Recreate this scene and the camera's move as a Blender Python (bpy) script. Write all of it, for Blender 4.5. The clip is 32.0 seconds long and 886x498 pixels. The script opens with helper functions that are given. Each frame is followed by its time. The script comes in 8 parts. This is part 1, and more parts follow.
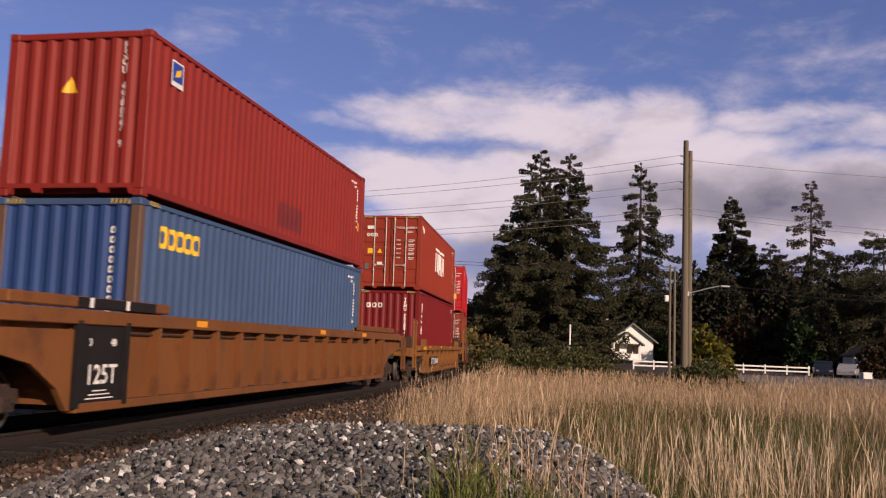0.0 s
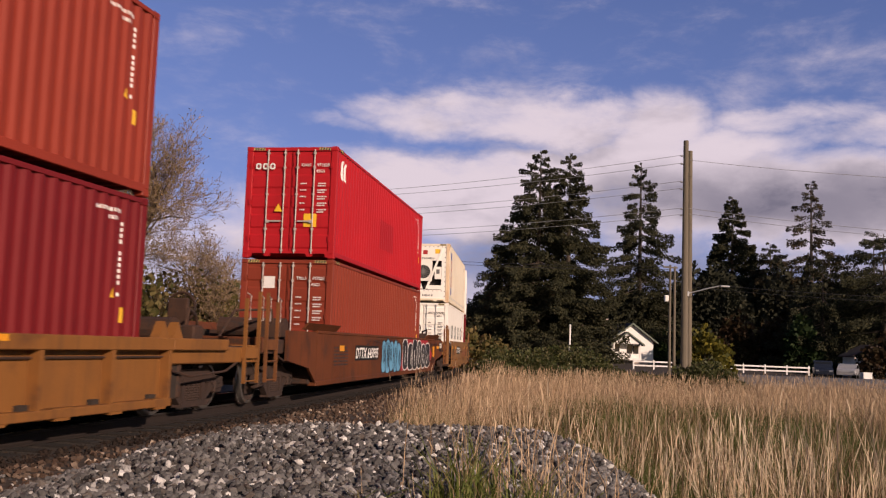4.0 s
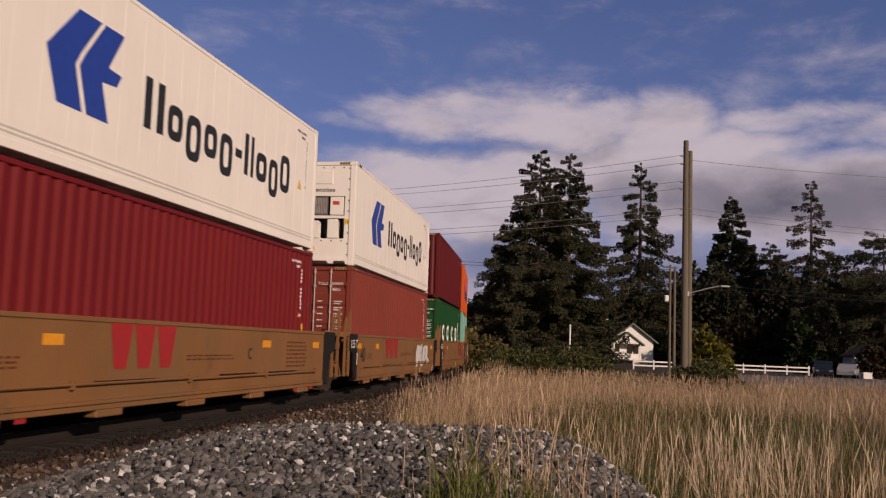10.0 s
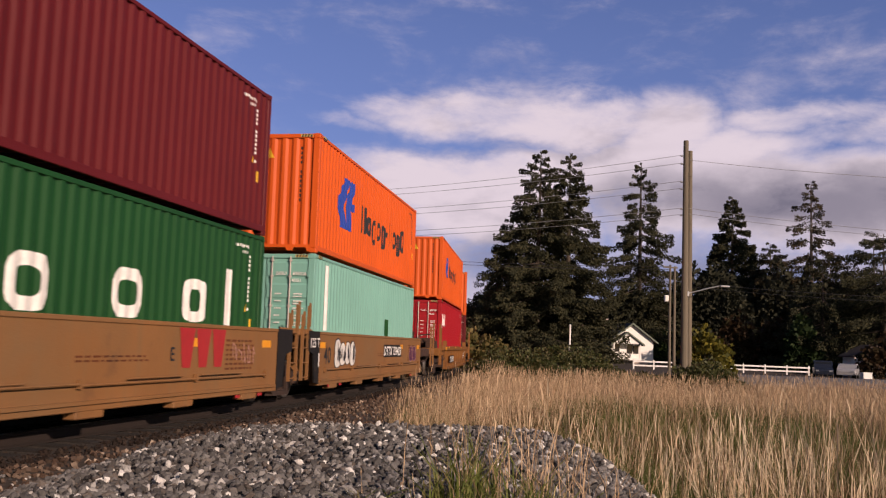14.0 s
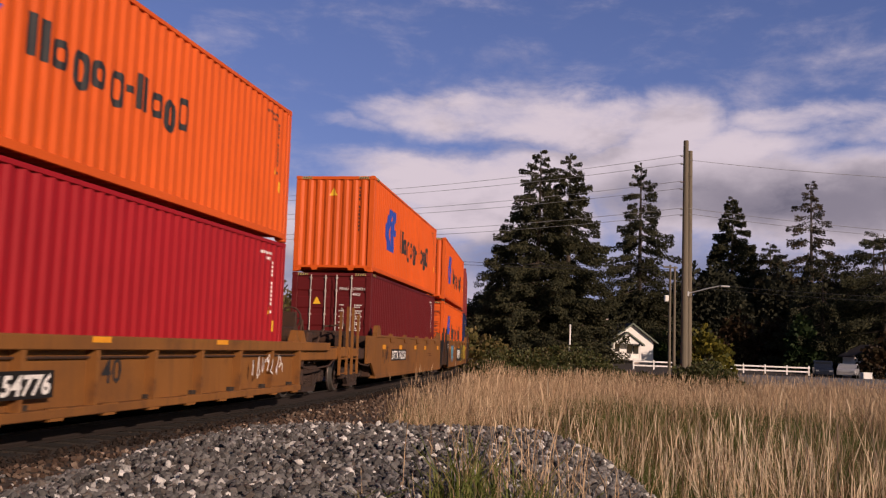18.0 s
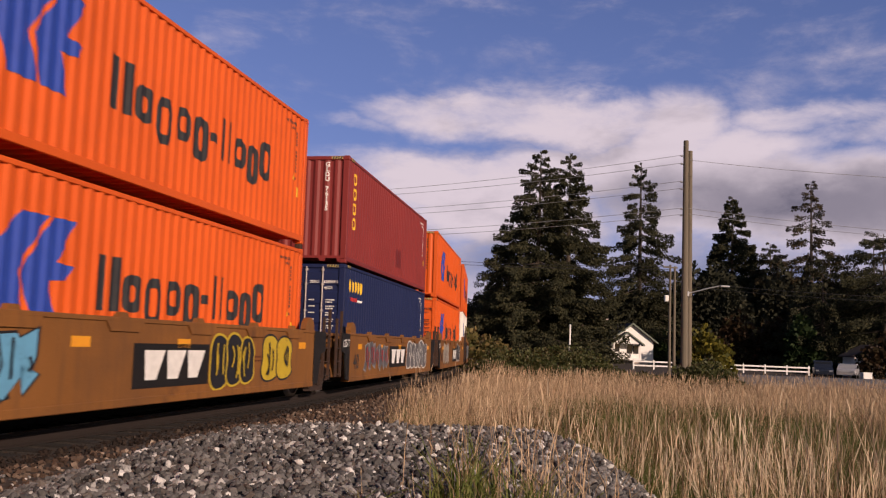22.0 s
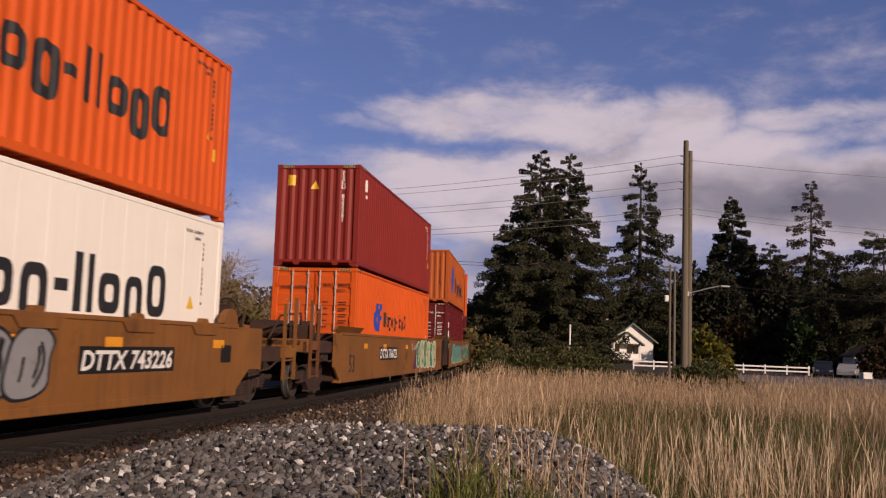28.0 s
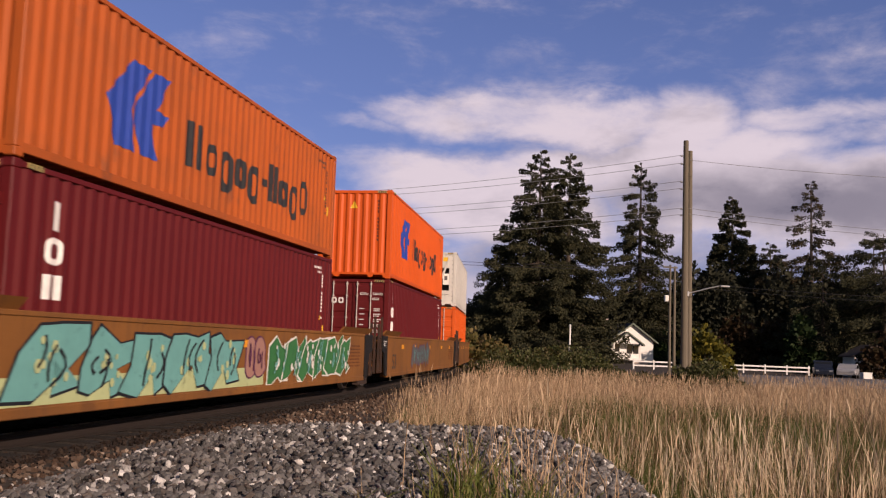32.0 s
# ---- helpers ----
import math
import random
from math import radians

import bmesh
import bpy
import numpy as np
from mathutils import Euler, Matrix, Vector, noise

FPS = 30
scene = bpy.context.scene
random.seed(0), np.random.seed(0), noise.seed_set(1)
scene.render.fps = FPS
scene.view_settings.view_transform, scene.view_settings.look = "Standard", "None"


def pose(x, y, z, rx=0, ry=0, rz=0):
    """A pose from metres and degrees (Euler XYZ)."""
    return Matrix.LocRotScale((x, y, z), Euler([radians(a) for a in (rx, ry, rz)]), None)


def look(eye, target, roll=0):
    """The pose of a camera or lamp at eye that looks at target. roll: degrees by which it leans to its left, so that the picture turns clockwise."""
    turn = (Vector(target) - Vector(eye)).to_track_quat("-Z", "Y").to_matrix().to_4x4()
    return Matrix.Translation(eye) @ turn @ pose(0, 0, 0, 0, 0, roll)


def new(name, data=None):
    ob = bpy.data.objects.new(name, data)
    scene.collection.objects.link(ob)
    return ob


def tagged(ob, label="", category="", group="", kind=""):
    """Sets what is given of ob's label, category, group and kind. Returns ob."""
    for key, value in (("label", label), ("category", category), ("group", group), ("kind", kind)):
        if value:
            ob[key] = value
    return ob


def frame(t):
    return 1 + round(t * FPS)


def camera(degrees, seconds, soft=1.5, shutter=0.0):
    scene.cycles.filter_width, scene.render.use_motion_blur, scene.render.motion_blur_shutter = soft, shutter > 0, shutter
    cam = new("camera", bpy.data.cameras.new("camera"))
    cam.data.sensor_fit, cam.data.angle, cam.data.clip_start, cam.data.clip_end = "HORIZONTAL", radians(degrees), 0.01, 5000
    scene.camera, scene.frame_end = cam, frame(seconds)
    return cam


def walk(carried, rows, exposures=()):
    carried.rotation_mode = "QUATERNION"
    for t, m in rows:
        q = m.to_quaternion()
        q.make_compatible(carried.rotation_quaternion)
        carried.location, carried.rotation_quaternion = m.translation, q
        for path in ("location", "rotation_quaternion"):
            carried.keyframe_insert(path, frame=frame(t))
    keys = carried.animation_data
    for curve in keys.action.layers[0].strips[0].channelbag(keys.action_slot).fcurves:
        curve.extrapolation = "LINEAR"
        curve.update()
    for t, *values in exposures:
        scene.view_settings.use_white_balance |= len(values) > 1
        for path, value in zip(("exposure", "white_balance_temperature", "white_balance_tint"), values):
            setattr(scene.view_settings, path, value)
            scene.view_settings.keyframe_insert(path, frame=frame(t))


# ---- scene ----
# ================= camera and its walk =================
EYE = (0.0, 0.0, 1.32)
cam = camera(52.7, 32.0, soft=1.2, shutter=0.25)
VIEW = look(EYE, (0.0, 100.0, 1.32 + 100.0 * math.tan(0.1067)), 2.214)
walk(cam, [(0, VIEW), (32, VIEW)],
     [(t, e, 6500, 27) for t, e in ((0, -0.08), (3.5, -0.08), (6.0, -0.16), (7.0, -0.42), (8.0, -0.82), (9.0, -0.86), (9.6, -0.62), (10.2, -0.58), (11.0, -0.52), (12.0, -0.45), (13.0, -0.15), (14.0, -0.06), (15.0, -0.05), (17.0, -0.2), (18.0, -0.22),
                                    (19.0, -0.15), (22.0, -0.15), (22.6, -0.05), (23.2, 0.0), (24.0, 0.0), (25.0, -0.13), (27.0, -0.3), (27.6, -0.42), (28.0, -0.38), (28.6, -0.2), (29.2, -0.11), (32, -0.1))])

# ================= world and sun =================
SUN_AZ, SUN_EL = 143.0, 20.0        # degrees clockwise from +Y, above the horizon
sky_world = bpy.data.worlds.new("sky")
scene.world = sky_world
sky_world.use_nodes = True
_nt = sky_world.node_tree
_nt.nodes.clear()
_sky = _nt.nodes.new("ShaderNodeTexSky")
_sky.sky_type = "NISHITA"
_sky.sun_disc = False
_sky.sun_elevation = radians(SUN_EL)
_sky.sun_rotation = radians(SUN_AZ)
_sky.air_density, _sky.dust_density, _sky.ozone_density = 1.0, 0.6, 2.2
_bg = _nt.nodes.new("ShaderNodeBackground")
_bg.inputs["Strength"].default_value = 0.055
_out = _nt.nodes.new("ShaderNodeOutputWorld")
_hs = _nt.nodes.new("ShaderNodeHueSaturation")
_hs.inputs["Saturation"].default_value = 1.12
_nt.links.new(_sky.outputs[0], _hs.inputs["Color"])
_nt.links.new(_hs.outputs[0], _bg.inputs["Color"])
_nt.links.new(_bg.outputs[0], _out.inputs["Surface"])

_sd = bpy.data.lights.new("sun", "SUN")
_sd.energy, _sd.angle, _sd.color = 5.0, radians(0.6), (1.0, 0.82, 0.60)
sun = new("sun", _sd)
_a, _e = radians(SUN_AZ), radians(SUN_EL)
sun.matrix_world = look((30 * math.sin(_a) * math.cos(_e), 30 * math.cos(_a) * math.cos(_e), 30 * math.sin(_e) + 10), (0, 0, 10))


# ================= materials =================
def mat(name, col, rough=0.6, metal=0.0, col2=None, scale=3.0, amount=0.35, col3=None, scale3=12.0, edge3=0.62,
        bump=0.0, bscale=60.0, stretch=(1, 1, 1), rand=0.0, spec=0.5, soft3=0.08, streak=None):
    """Two-scale procedural surface: base colour, a second tone by coarse noise, a third by patches, fine bump."""
    m = bpy.data.materials.new(name)
    m.use_nodes = True
    nt = m.node_tree
    N, L = nt.nodes, nt.links
    b = N["Principled BSDF"]
    b.inputs["Roughness"].default_value = rough
    b.inputs["Metallic"].default_value = metal
    b.inputs["Specular IOR Level"].default_value = spec
    tc = N.new("ShaderNodeTexCoord")
    mp = N.new("ShaderNodeMapping")
    mp.inputs["Scale"].default_value = stretch
    L.new(tc.outputs["Object"], mp.inputs["Vector"])
    col2 = col2 or tuple(c * 0.75 for c in col)

    def ns(sc, det=5.0):
        n = N.new("ShaderNodeTexNoise")
        n.inputs["Scale"].default_value = sc
        n.inputs["Detail"].default_value = det
        n.inputs["Roughness"].default_value = 0.62
        L.new(mp.outputs[0], n.inputs["Vector"])
        return n.outputs["Fac"]

    def mixc(fac, a, c):
        x = N.new("ShaderNodeMix")
        x.data_type = "RGBA"
        L.new(fac, x.inputs[0])
        for k, v in ((6, a), (7, c)):
            if isinstance(v, tuple):
                x.inputs[k].default_value = (*v, 1)
            else:
                L.new(v, x.inputs[k])
        return x.outputs[2]

    def ramp(fac, lo, hi, top=1.0):
        r = N.new("ShaderNodeMapRange")
        r.inputs["From Min"].default_value, r.inputs["From Max"].default_value = lo, hi
        r.inputs["To Max"].default_value = top
        L.new(fac, r.inputs["Value"])
        return r.outputs[0]

    c = mixc(ramp(ns(scale), 0.3, 0.7, amount * 2), col, col2)
    if col3:
        c = mixc(ramp(ns(scale3, 8.0), edge3, edge3 + soft3), c, col3)
    if streak:
        # runs of dirt down the plate, broken up by a coarse noise
        mp = N.new("ShaderNodeMapping")
        mp.inputs["Scale"].default_value = (1.0, 2.2, 0.16)
        L.new(tc.outputs["Object"], mp.inputs["Vector"])
        runs = ramp(ns(3.2, 6.0), 0.50, 0.72, streak[1])
        c = mixc(runs, c, streak[0])
        mp = N.new("ShaderNodeMapping")
        mp.inputs["Scale"].default_value = (1.0, 0.5, 0.9)
        mp.inputs["Location"].default_value = (3.7, 1.1, 2.3)
        L.new(tc.outputs["Object"], mp.inputs["Vector"])
        c = mixc(ramp(ns(0.9, 7.0), 0.46, 0.70, streak[1]), c, streak[0])
    if rand:
        oi = N.new("ShaderNodeObjectInfo")
        hs = N.new("ShaderNodeHueSaturation")
        L.new(ramp(oi.outputs["Random"], 0, 1, 2 * rand), hs.inputs["Value"])
        ad = N.new("ShaderNodeMath")
        ad.inputs[1].default_value = 1 - rand
        L.new(ramp(oi.outputs["Random"], 0, 1, 2 * rand), ad.inputs[0])
        L.new(ad.outputs[0], hs.inputs["Value"])
        L.new(c, hs.inputs["Color"])
        c = hs.outputs[0]
    L.new(c, b.inputs["Base Color"])
    if bump:
        bp = N.new("ShaderNodeBump")
        bp.inputs["Strength"].default_value = bump
        bp.inputs["Distance"].default_value = 0.02
        L.new(ns(bscale, 4.0), bp.inputs["Height"])
        L.new(bp.outputs[0], b.inputs["Normal"])
    return m


def island(name, cols, rough=0.8, trans=0.0):
    """A surface whose loose pieces each take a tone between the given colours."""
    m = bpy.data.materials.new(name)
    m.use_nodes = True
    nt = m.node_tree
    N, L = nt.nodes, nt.links
    b = N["Principled BSDF"]
    b.inputs["Roughness"].default_value = rough
    b.inputs["Specular IOR Level"].default_value = 0.25
    g = N.new("ShaderNodeNewGeometry")
    r = N.new("ShaderNodeValToRGB")
    e = r.color_ramp.elements
    while len(e) < len(cols):
        e.new(0.5)
    for i, c in enumerate(cols):
        e[i].position, e[i].color = i / (len(cols) - 1), (*c, 1)
    L.new(g.outputs["Random Per Island"], r.inputs[0])
    L.new(r.outputs[0], b.inputs["Base Color"])
    if trans:
        t = N.new("ShaderNodeBsdfTranslucent")
        L.new(r.outputs[0], t.inputs["Color"])
        x = N.new("ShaderNodeMixShader")
        x.inputs[0].default_value = trans
        L.new(b.outputs[0], x.inputs[1])
        L.new(t.outputs[0], x.inputs[2])
        L.new(x.outputs[0], N["Material Output"].inputs["Surface"])
    return m


def paint(name, col, wear=0.66, rust=(0.10, 0.045, 0.025), rough=0.56, amount=0.28, scale=0.9, dirt=None):
    return mat(name, col, rough, 0.0, tuple(c * 0.72 for c in col), scale, amount, rust, 2.6, wear, 0.12, 35.0, (1, 0.6, 0.35), soft3=0.16, spec=0.3, streak=dirt or (tuple(c * 0.68 for c in col), 0.35))


RED = paint("red_brown_paint", (0.25, 0.024, 0.016), 0.68)
HMMRED = paint("rust_red_paint", (0.28, 0.036, 0.016), 0.7)
BRIGHT = paint("bright_red_paint", (0.46, 0.012, 0.016), 0.72)
RUSTY = paint("orange_brown_paint", (0.245, 0.04, 0.018), 0.68)
MAROON = paint("maroon_paint", (0.12, 0.0075, 0.0085), 0.72)
DEEPRED = paint("deep_red_paint", (0.18, 0.010, 0.011), 0.74)
BRICK = paint("brick_red_paint", (0.235, 0.045, 0.028), 0.7)
GOLDRED = paint("worn_red_paint", (0.24, 0.032, 0.028), 0.64)
CHERRY = paint("cherry_red_paint", (0.35, 0.009, 0.014), 0.74)
BLUE = paint("steel_blue_paint", (0.052, 0.098, 0.205), 0.68, amount=0.4)
NAVY = paint("navy_blue_paint", (0.012, 0.02, 0.075), 0.72)
GREEN = paint("green_paint", (0.007, 0.066, 0.014), 0.74)
MINT = paint("mint_green_paint", (0.20, 0.44, 0.37), 0.7)
ORANGE = paint("orange_paint", (0.70, 0.106, 0.009), 0.75)
DULLORANGE = paint("dull_worn_orange_paint", (0.47, 0.098, 0.013), 0.6, dirt=((0.20, 0.06, 0.016), 0.4))
CREAM = paint("cream_paint", (0.92, 0.81, 0.62), 0.66, (0.32, 0.16, 0.07), dirt=((0.70, 0.56, 0.40), 0.35))
RUSTCREAM = paint("rust_stained_cream_paint", (0.85, 0.70, 0.50), 0.58, (0.40, 0.17, 0.06), dirt=((0.56, 0.28, 0.12), 0.7))
WHITE = paint("white_paint", (0.90, 0.86, 0.78), 0.7, (0.34, 0.22, 0.12), amount=0.12, dirt=((0.80, 0.74, 0.66), 0.4))
GREYW = paint("grey_white_paint", (0.66, 0.63, 0.57), 0.7, (0.3, 0.18, 0.1), amount=0.15)
def car_paint(name, col, rust, dirt, wear):
    return mat(name, col, 0.66, 0.0, tuple(c * 0.7 for c in col), 0.7, 0.4, rust, 2.2, wear, 0.2, 30.0, (1, 0.6, 0.5), soft3=0.14, spec=0.25, streak=(dirt, 0.75))


TAN = car_paint("tan_car_paint", (0.262, 0.122, 0.043), (0.13, 0.065, 0.032), (0.19, 0.11, 0.05), 0.62)
OCHRE = car_paint("ochre_car_paint", (0.25, 0.102, 0.025), (0.10, 0.042, 0.018), (0.13, 0.058, 0.022), 0.60)
CARRUST = car_paint("rusty_car_paint", (0.145, 0.041, 0.012), (0.07, 0.025, 0.012), (0.06, 0.022, 0.010), 0.54)
CARBROWN = car_paint("brown_car_paint", (0.20, 0.074, 0.022), (0.11, 0.042, 0.018), (0.115, 0.05, 0.022), 0.55)
GEAR = mat("rust_caked_steel", (0.058, 0.024, 0.011), 0.85, 0.0, (0.03, 0.014, 0.009), 3.0, 0.45, (0.025, 0.016, 0.012), 7.0, 0.55, 0.4, 25.0)
BLACK = mat("black_paint", (0.010, 0.0095, 0.010), 0.6, col2=(0.018, 0.015, 0.013), bump=0.1, spec=0.25)
BOGIE = mat("rust_brown_bogie_steel", (0.046, 0.023, 0.015), 0.85, 0.0, (0.026, 0.015, 0.011), 3.0, 0.45, (0.03, 0.02, 0.016), 8.0, 0.58, 0.3, 25.0)
DARKSTEEL = mat("grimy_dark_steel", (0.022, 0.015, 0.011), 0.85, 0.0, (0.042, 0.025, 0.015), 4.0, 0.4, (0.02, 0.016, 0.014), 9.0, 0.55, 0.3, 30.0)
WHEELST = mat("rusty_wheel_steel", (0.045, 0.024, 0.017), 0.8, 0.0, (0.02, 0.013, 0.01), 5.0, 0.4)
RIMSTEEL = mat("polished_wheel_rim", (0.42, 0.40, 0.38), 0.32, 0.9, (0.30, 0.27, 0.25), 6.0)
STEEL = mat("galvanised_steel", (0.45, 0.45, 0.45), 0.4, 0.7, (0.3, 0.3, 0.3), 8.0)
ROD = mat("pale_lock_steel", (0.55, 0.50, 0.46), 0.45, 0.3, (0.35, 0.28, 0.24), 8.0)
INWHITE = mat("white_lettering", (0.82, 0.80, 0.76), 0.6, col2=(0.6, 0.58, 0.55), scale=6.0)
INBLACK = mat("black_lettering", (0.012, 0.012, 0.014), 0.6, col2=(0.03, 0.03, 0.03), scale=6.0)
INYEL = mat("yellow_decal", (0.85, 0.50, 0.02), 0.5, col2=(0.7, 0.4, 0.02), scale=9.0)
INORANGE = mat("amber_reflector", (0.80, 0.33, 0.01), 0.4, col2=(0.65, 0.25, 0.01), scale=9.0)
INBLUE = mat("blue_lettering", (0.02, 0.06, 0.36), 0.5, col2=(0.015, 0.045, 0.28), scale=6.0)
INGREEN = mat("green_lettering", (0.008, 0.035, 0.022), 0.5, col2=(0.006, 0.028, 0.018), scale=6.0)
INRED = mat("red_lettering", (0.40, 0.02, 0.02), 0.5, col2=(0.3, 0.02, 0.02), scale=6.0)
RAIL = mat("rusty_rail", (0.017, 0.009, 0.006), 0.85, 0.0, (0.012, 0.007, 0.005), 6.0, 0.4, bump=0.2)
RAILTOP = mat("polished_rail_head", (0.42, 0.40, 0.38), 0.28, 0.9, (0.3, 0.27, 0.25), 6.0)
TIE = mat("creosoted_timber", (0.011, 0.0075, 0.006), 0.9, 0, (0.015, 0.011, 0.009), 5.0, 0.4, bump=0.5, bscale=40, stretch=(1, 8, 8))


# ================= building helpers =================
def link_mesh(name, mesh, material, parent=None, label="", m=None):
    ob = new(name, mesh)
    if parent:
        ob.parent = parent
    if m is not None:
        ob.matrix_basis = m
    if material:
        if not mesh.materials:
            mesh.materials.append(material)
        elif mesh.materials[0] is not material:
            ob.material_slots[0].link = "OBJECT"
            ob.material_slots[0].material = material
    if label:
        tagged(ob, label)
    return ob


def to_mesh(name, bm, smooth=False):
    me = bpy.data.meshes.new(name)
    bmesh.ops.recalc_face_normals(bm, faces=bm.faces)
    if smooth:
        for f in bm.faces:
            f.smooth = True
    bm.to_mesh(me)
    bm.free()
    return me


def part(name, bm, material, parent, label="", smooth=False):
    return link_mesh(name, to_mesh(name, bm, smooth), material, parent, label)


def slab(bm, x0, x1, y0, y1, z0, z1, m=None):
    v = [bm.verts.new((x, y, z)) for z in (z0, z1) for y in (y0, y1) for x in (x0, x1)]
    if m is not None:
        for q in v:
            q.co = m @ q.co
    for a in ((0, 1, 3, 2), (4, 6, 7, 5), (0, 4, 5, 1), (2, 3, 7, 6), (0, 2, 6, 4), (1, 5, 7, 3)):
        bm.faces.new([v[i] for i in a])
    return bm


def chamfer(bm, w=0.01):
    bmesh.ops.bevel(bm, geom=list(bm.edges), offset=w, segments=1, affect="EDGES", profile=0.5)
    return bm


def tube(bm, a, b, r, n=8, r2=None):
    a, b = Vector(a), Vector(b)
    q = (b - a).to_track_quat("Z", "Y")
    r2 = r if r2 is None else r2
    rings = []
    for c, rr in ((a, r), (b, r2)):
        rings.append([bm.verts.new(c + q @ Vector((rr * math.cos(2 * math.pi * i / n), rr * math.sin(2 * math.pi * i / n), 0))) for i in range(n)])
    for i in range(n):
        bm.faces.new((rings[0][i], rings[0][(i + 1) % n], rings[1][(i + 1) % n], rings[1][i]))
    bm.faces.new(rings[0][::-1])
    bm.faces.new(rings[1])
    return bm


def pipe(bm, pts, r, n=6):
    """One bent tube through the points."""
    pts = [Vector(p) for p in pts]
    rings = []
    for i, p in enumerate(pts):
        d = pts[min(i + 1, len(pts) - 1)] - pts[max(i - 1, 0)]
        q = d.to_track_quat("Z", "Y")
        rings.append([bm.verts.new(p + q @ Vector((r * math.cos(2 * math.pi * k / n), r * math.sin(2 * math.pi * k / n), 0))) for k in range(n)])
    for a, b in zip(rings, rings[1:]):
        for k in range(n):
            bm.faces.new((a[k], a[(k + 1) % n], b[(k + 1) % n], b[k]))
    bm.faces.new(rings[0][::-1])
    bm.faces.new(rings[-1])
    return bm


def lathe(bm, prof, n=10):
    """A turned body about the z axis from (radius, z) pairs."""
    rings = [[bm.verts.new((r * math.cos(2 * math.pi * k / n), r * math.sin(2 * math.pi * k / n), z)) for k in range(n)] for r, z in prof]
    for a, b in zip(rings, rings[1:]):
        for k in range(n):
            bm.faces.new((a[k], a[(k + 1) % n], b[(k + 1) % n], b[k]))
    bm.faces.new(rings[0][::-1])
    bm.faces.new(rings[-1])
    return bm


def prism(bm, pts, x0, x1, axis="x"):
    """A flat outline of (u, v) points, thickened along one axis."""
    def at(u, v, w):
        return (w, u, v) if axis == "x" else (u, w, v) if axis == "y" else (u, v, w)
    a = [bm.verts.new(at(u, v, x0)) for u, v in pts]
    b = [bm.verts.new(at(u, v, x1)) for u, v in pts]
    n = len(pts)
    for i in range(n):
        bm.faces.new((a[i], a[(i + 1) % n], b[(i + 1) % n], b[i]))
    bm.faces.new(a[::-1])
    bm.faces.new(b)
    return bm


def nb():
    return bmesh.new()


def structure(ob, label=""):
    return tagged(ob, label, kind="structure")


# ================= the track's line =================
HEAD0, CURV, CURV2, X0 = 0.2379, -0.002256, -2.643e-5, -8.797
LINE = {}


def heading(s):
    s = min(max(s, 0.0), 95.0)
    return HEAD0 + CURV * s + CURV2 * s * s / 2


def line_at(s):
    """Place and heading of the track's centre at s metres along it."""
    if not LINE:
        x, y = X0, 0.0
        for i in range(0, 8000):
            LINE[i] = (x, y)
            h = heading(i * 0.05 + 0.025)
            x, y = x + 0.05 * math.sin(h), y + 0.05 * math.cos(h)
        x, y = X0, 0.0
        for i in range(-1, -7000, -1):
            h = heading(i * 0.05 + 0.025)
            x, y = x - 0.05 * math.sin(h), y - 0.05 * math.cos(h)
            LINE[i] = (x, y)
    i = int(math.floor(s / 0.05))
    (xa, ya), (xb, yb), f = LINE[i], LINE[i + 1], s / 0.05 - math.floor(s / 0.05)
    return xa + (xb - xa) * f, ya + (yb - ya) * f, heading(s)


def track_pose(s, z=0.0, off=0.0, bank=0.0):
    x, y, h = line_at(s)
    return pose(x, y, z, 0, 0, -math.degrees(h)) @ pose(0, 0, 0, 0, -bank, 0) @ Matrix.Translation((off, 0, 0))


SAMPLE = [(s, *line_at(s)) for s in range(-60, 300, 3)]
SXY = np.array([(a[1], a[2]) for a in SAMPLE])
SH = np.array([a[3] for a in SAMPLE])


def off_track(x, y):
    """Signed distance to the right of the track's centre, and the distance along it."""
    d = (SXY[:, 0] - x) ** 2 + (SXY[:, 1] - y) ** 2
    i = int(d.argmin())
    h = SH[i]
    dx, dy = x - SXY[i, 0], y - SXY[i, 1]
    return dx * math.cos(h) - dy * math.sin(h), SAMPLE[i][0] + dx * math.sin(h) + dy * math.cos(h)


def sm(a, b, v):
    t = min(max((v - a) / (b - a), 0.0), 1.0)
    return t * t * (3 - 2 * t)


def heap_z(x, y):
    """The pile of fresh ballast beside the line."""
    # far rim of the pile, right flank and slope to the track
    top = 0.585 - 0.02 * max(0, 6 - y) + 0.03 * noise.noise((x * 0.9, y * 0.9, 0)) + 0.03 * noise.noise((x * 2.3, y * 2.3, 3))
    top -= 0.17 * sm(0.6, 3.4, -x) + 0.16 * sm(2.4, 5.0, -x)
    far = 1 - sm(0.0, 1.9, y - (8.0 - 0.10 * (min(x, 3.0) - 0.2) ** 2 * (1 if x > 0 else 0.45)))
    right = 1 - sm(0.0, 2.7, x - (0.42 + 0.12 * (y - 5.0)))
    left = 1 - sm(0.0, 4.0, -x - 1.5 - 0.10 * (8 - y))
    return -0.75 + (top + 0.75) * far * right * left


def ground_z(x, y):
    o, s = off_track(x, y)
    bed = -0.20 - 0.62 * sm(1.9, 4.6, abs(o)) if abs(o) < 60 else -0.82
    z = bed
    far = math.hypot(x, y)
    z += 0.12 * sm(4, 12, abs(o)) * noise.noise((x * 0.12, y * 0.12, 5)) + (0.55 * sm(60, 130, y) if x > 0 else 0)
    if far < 14:
        z = max(z, heap_z(x, y))
    return z


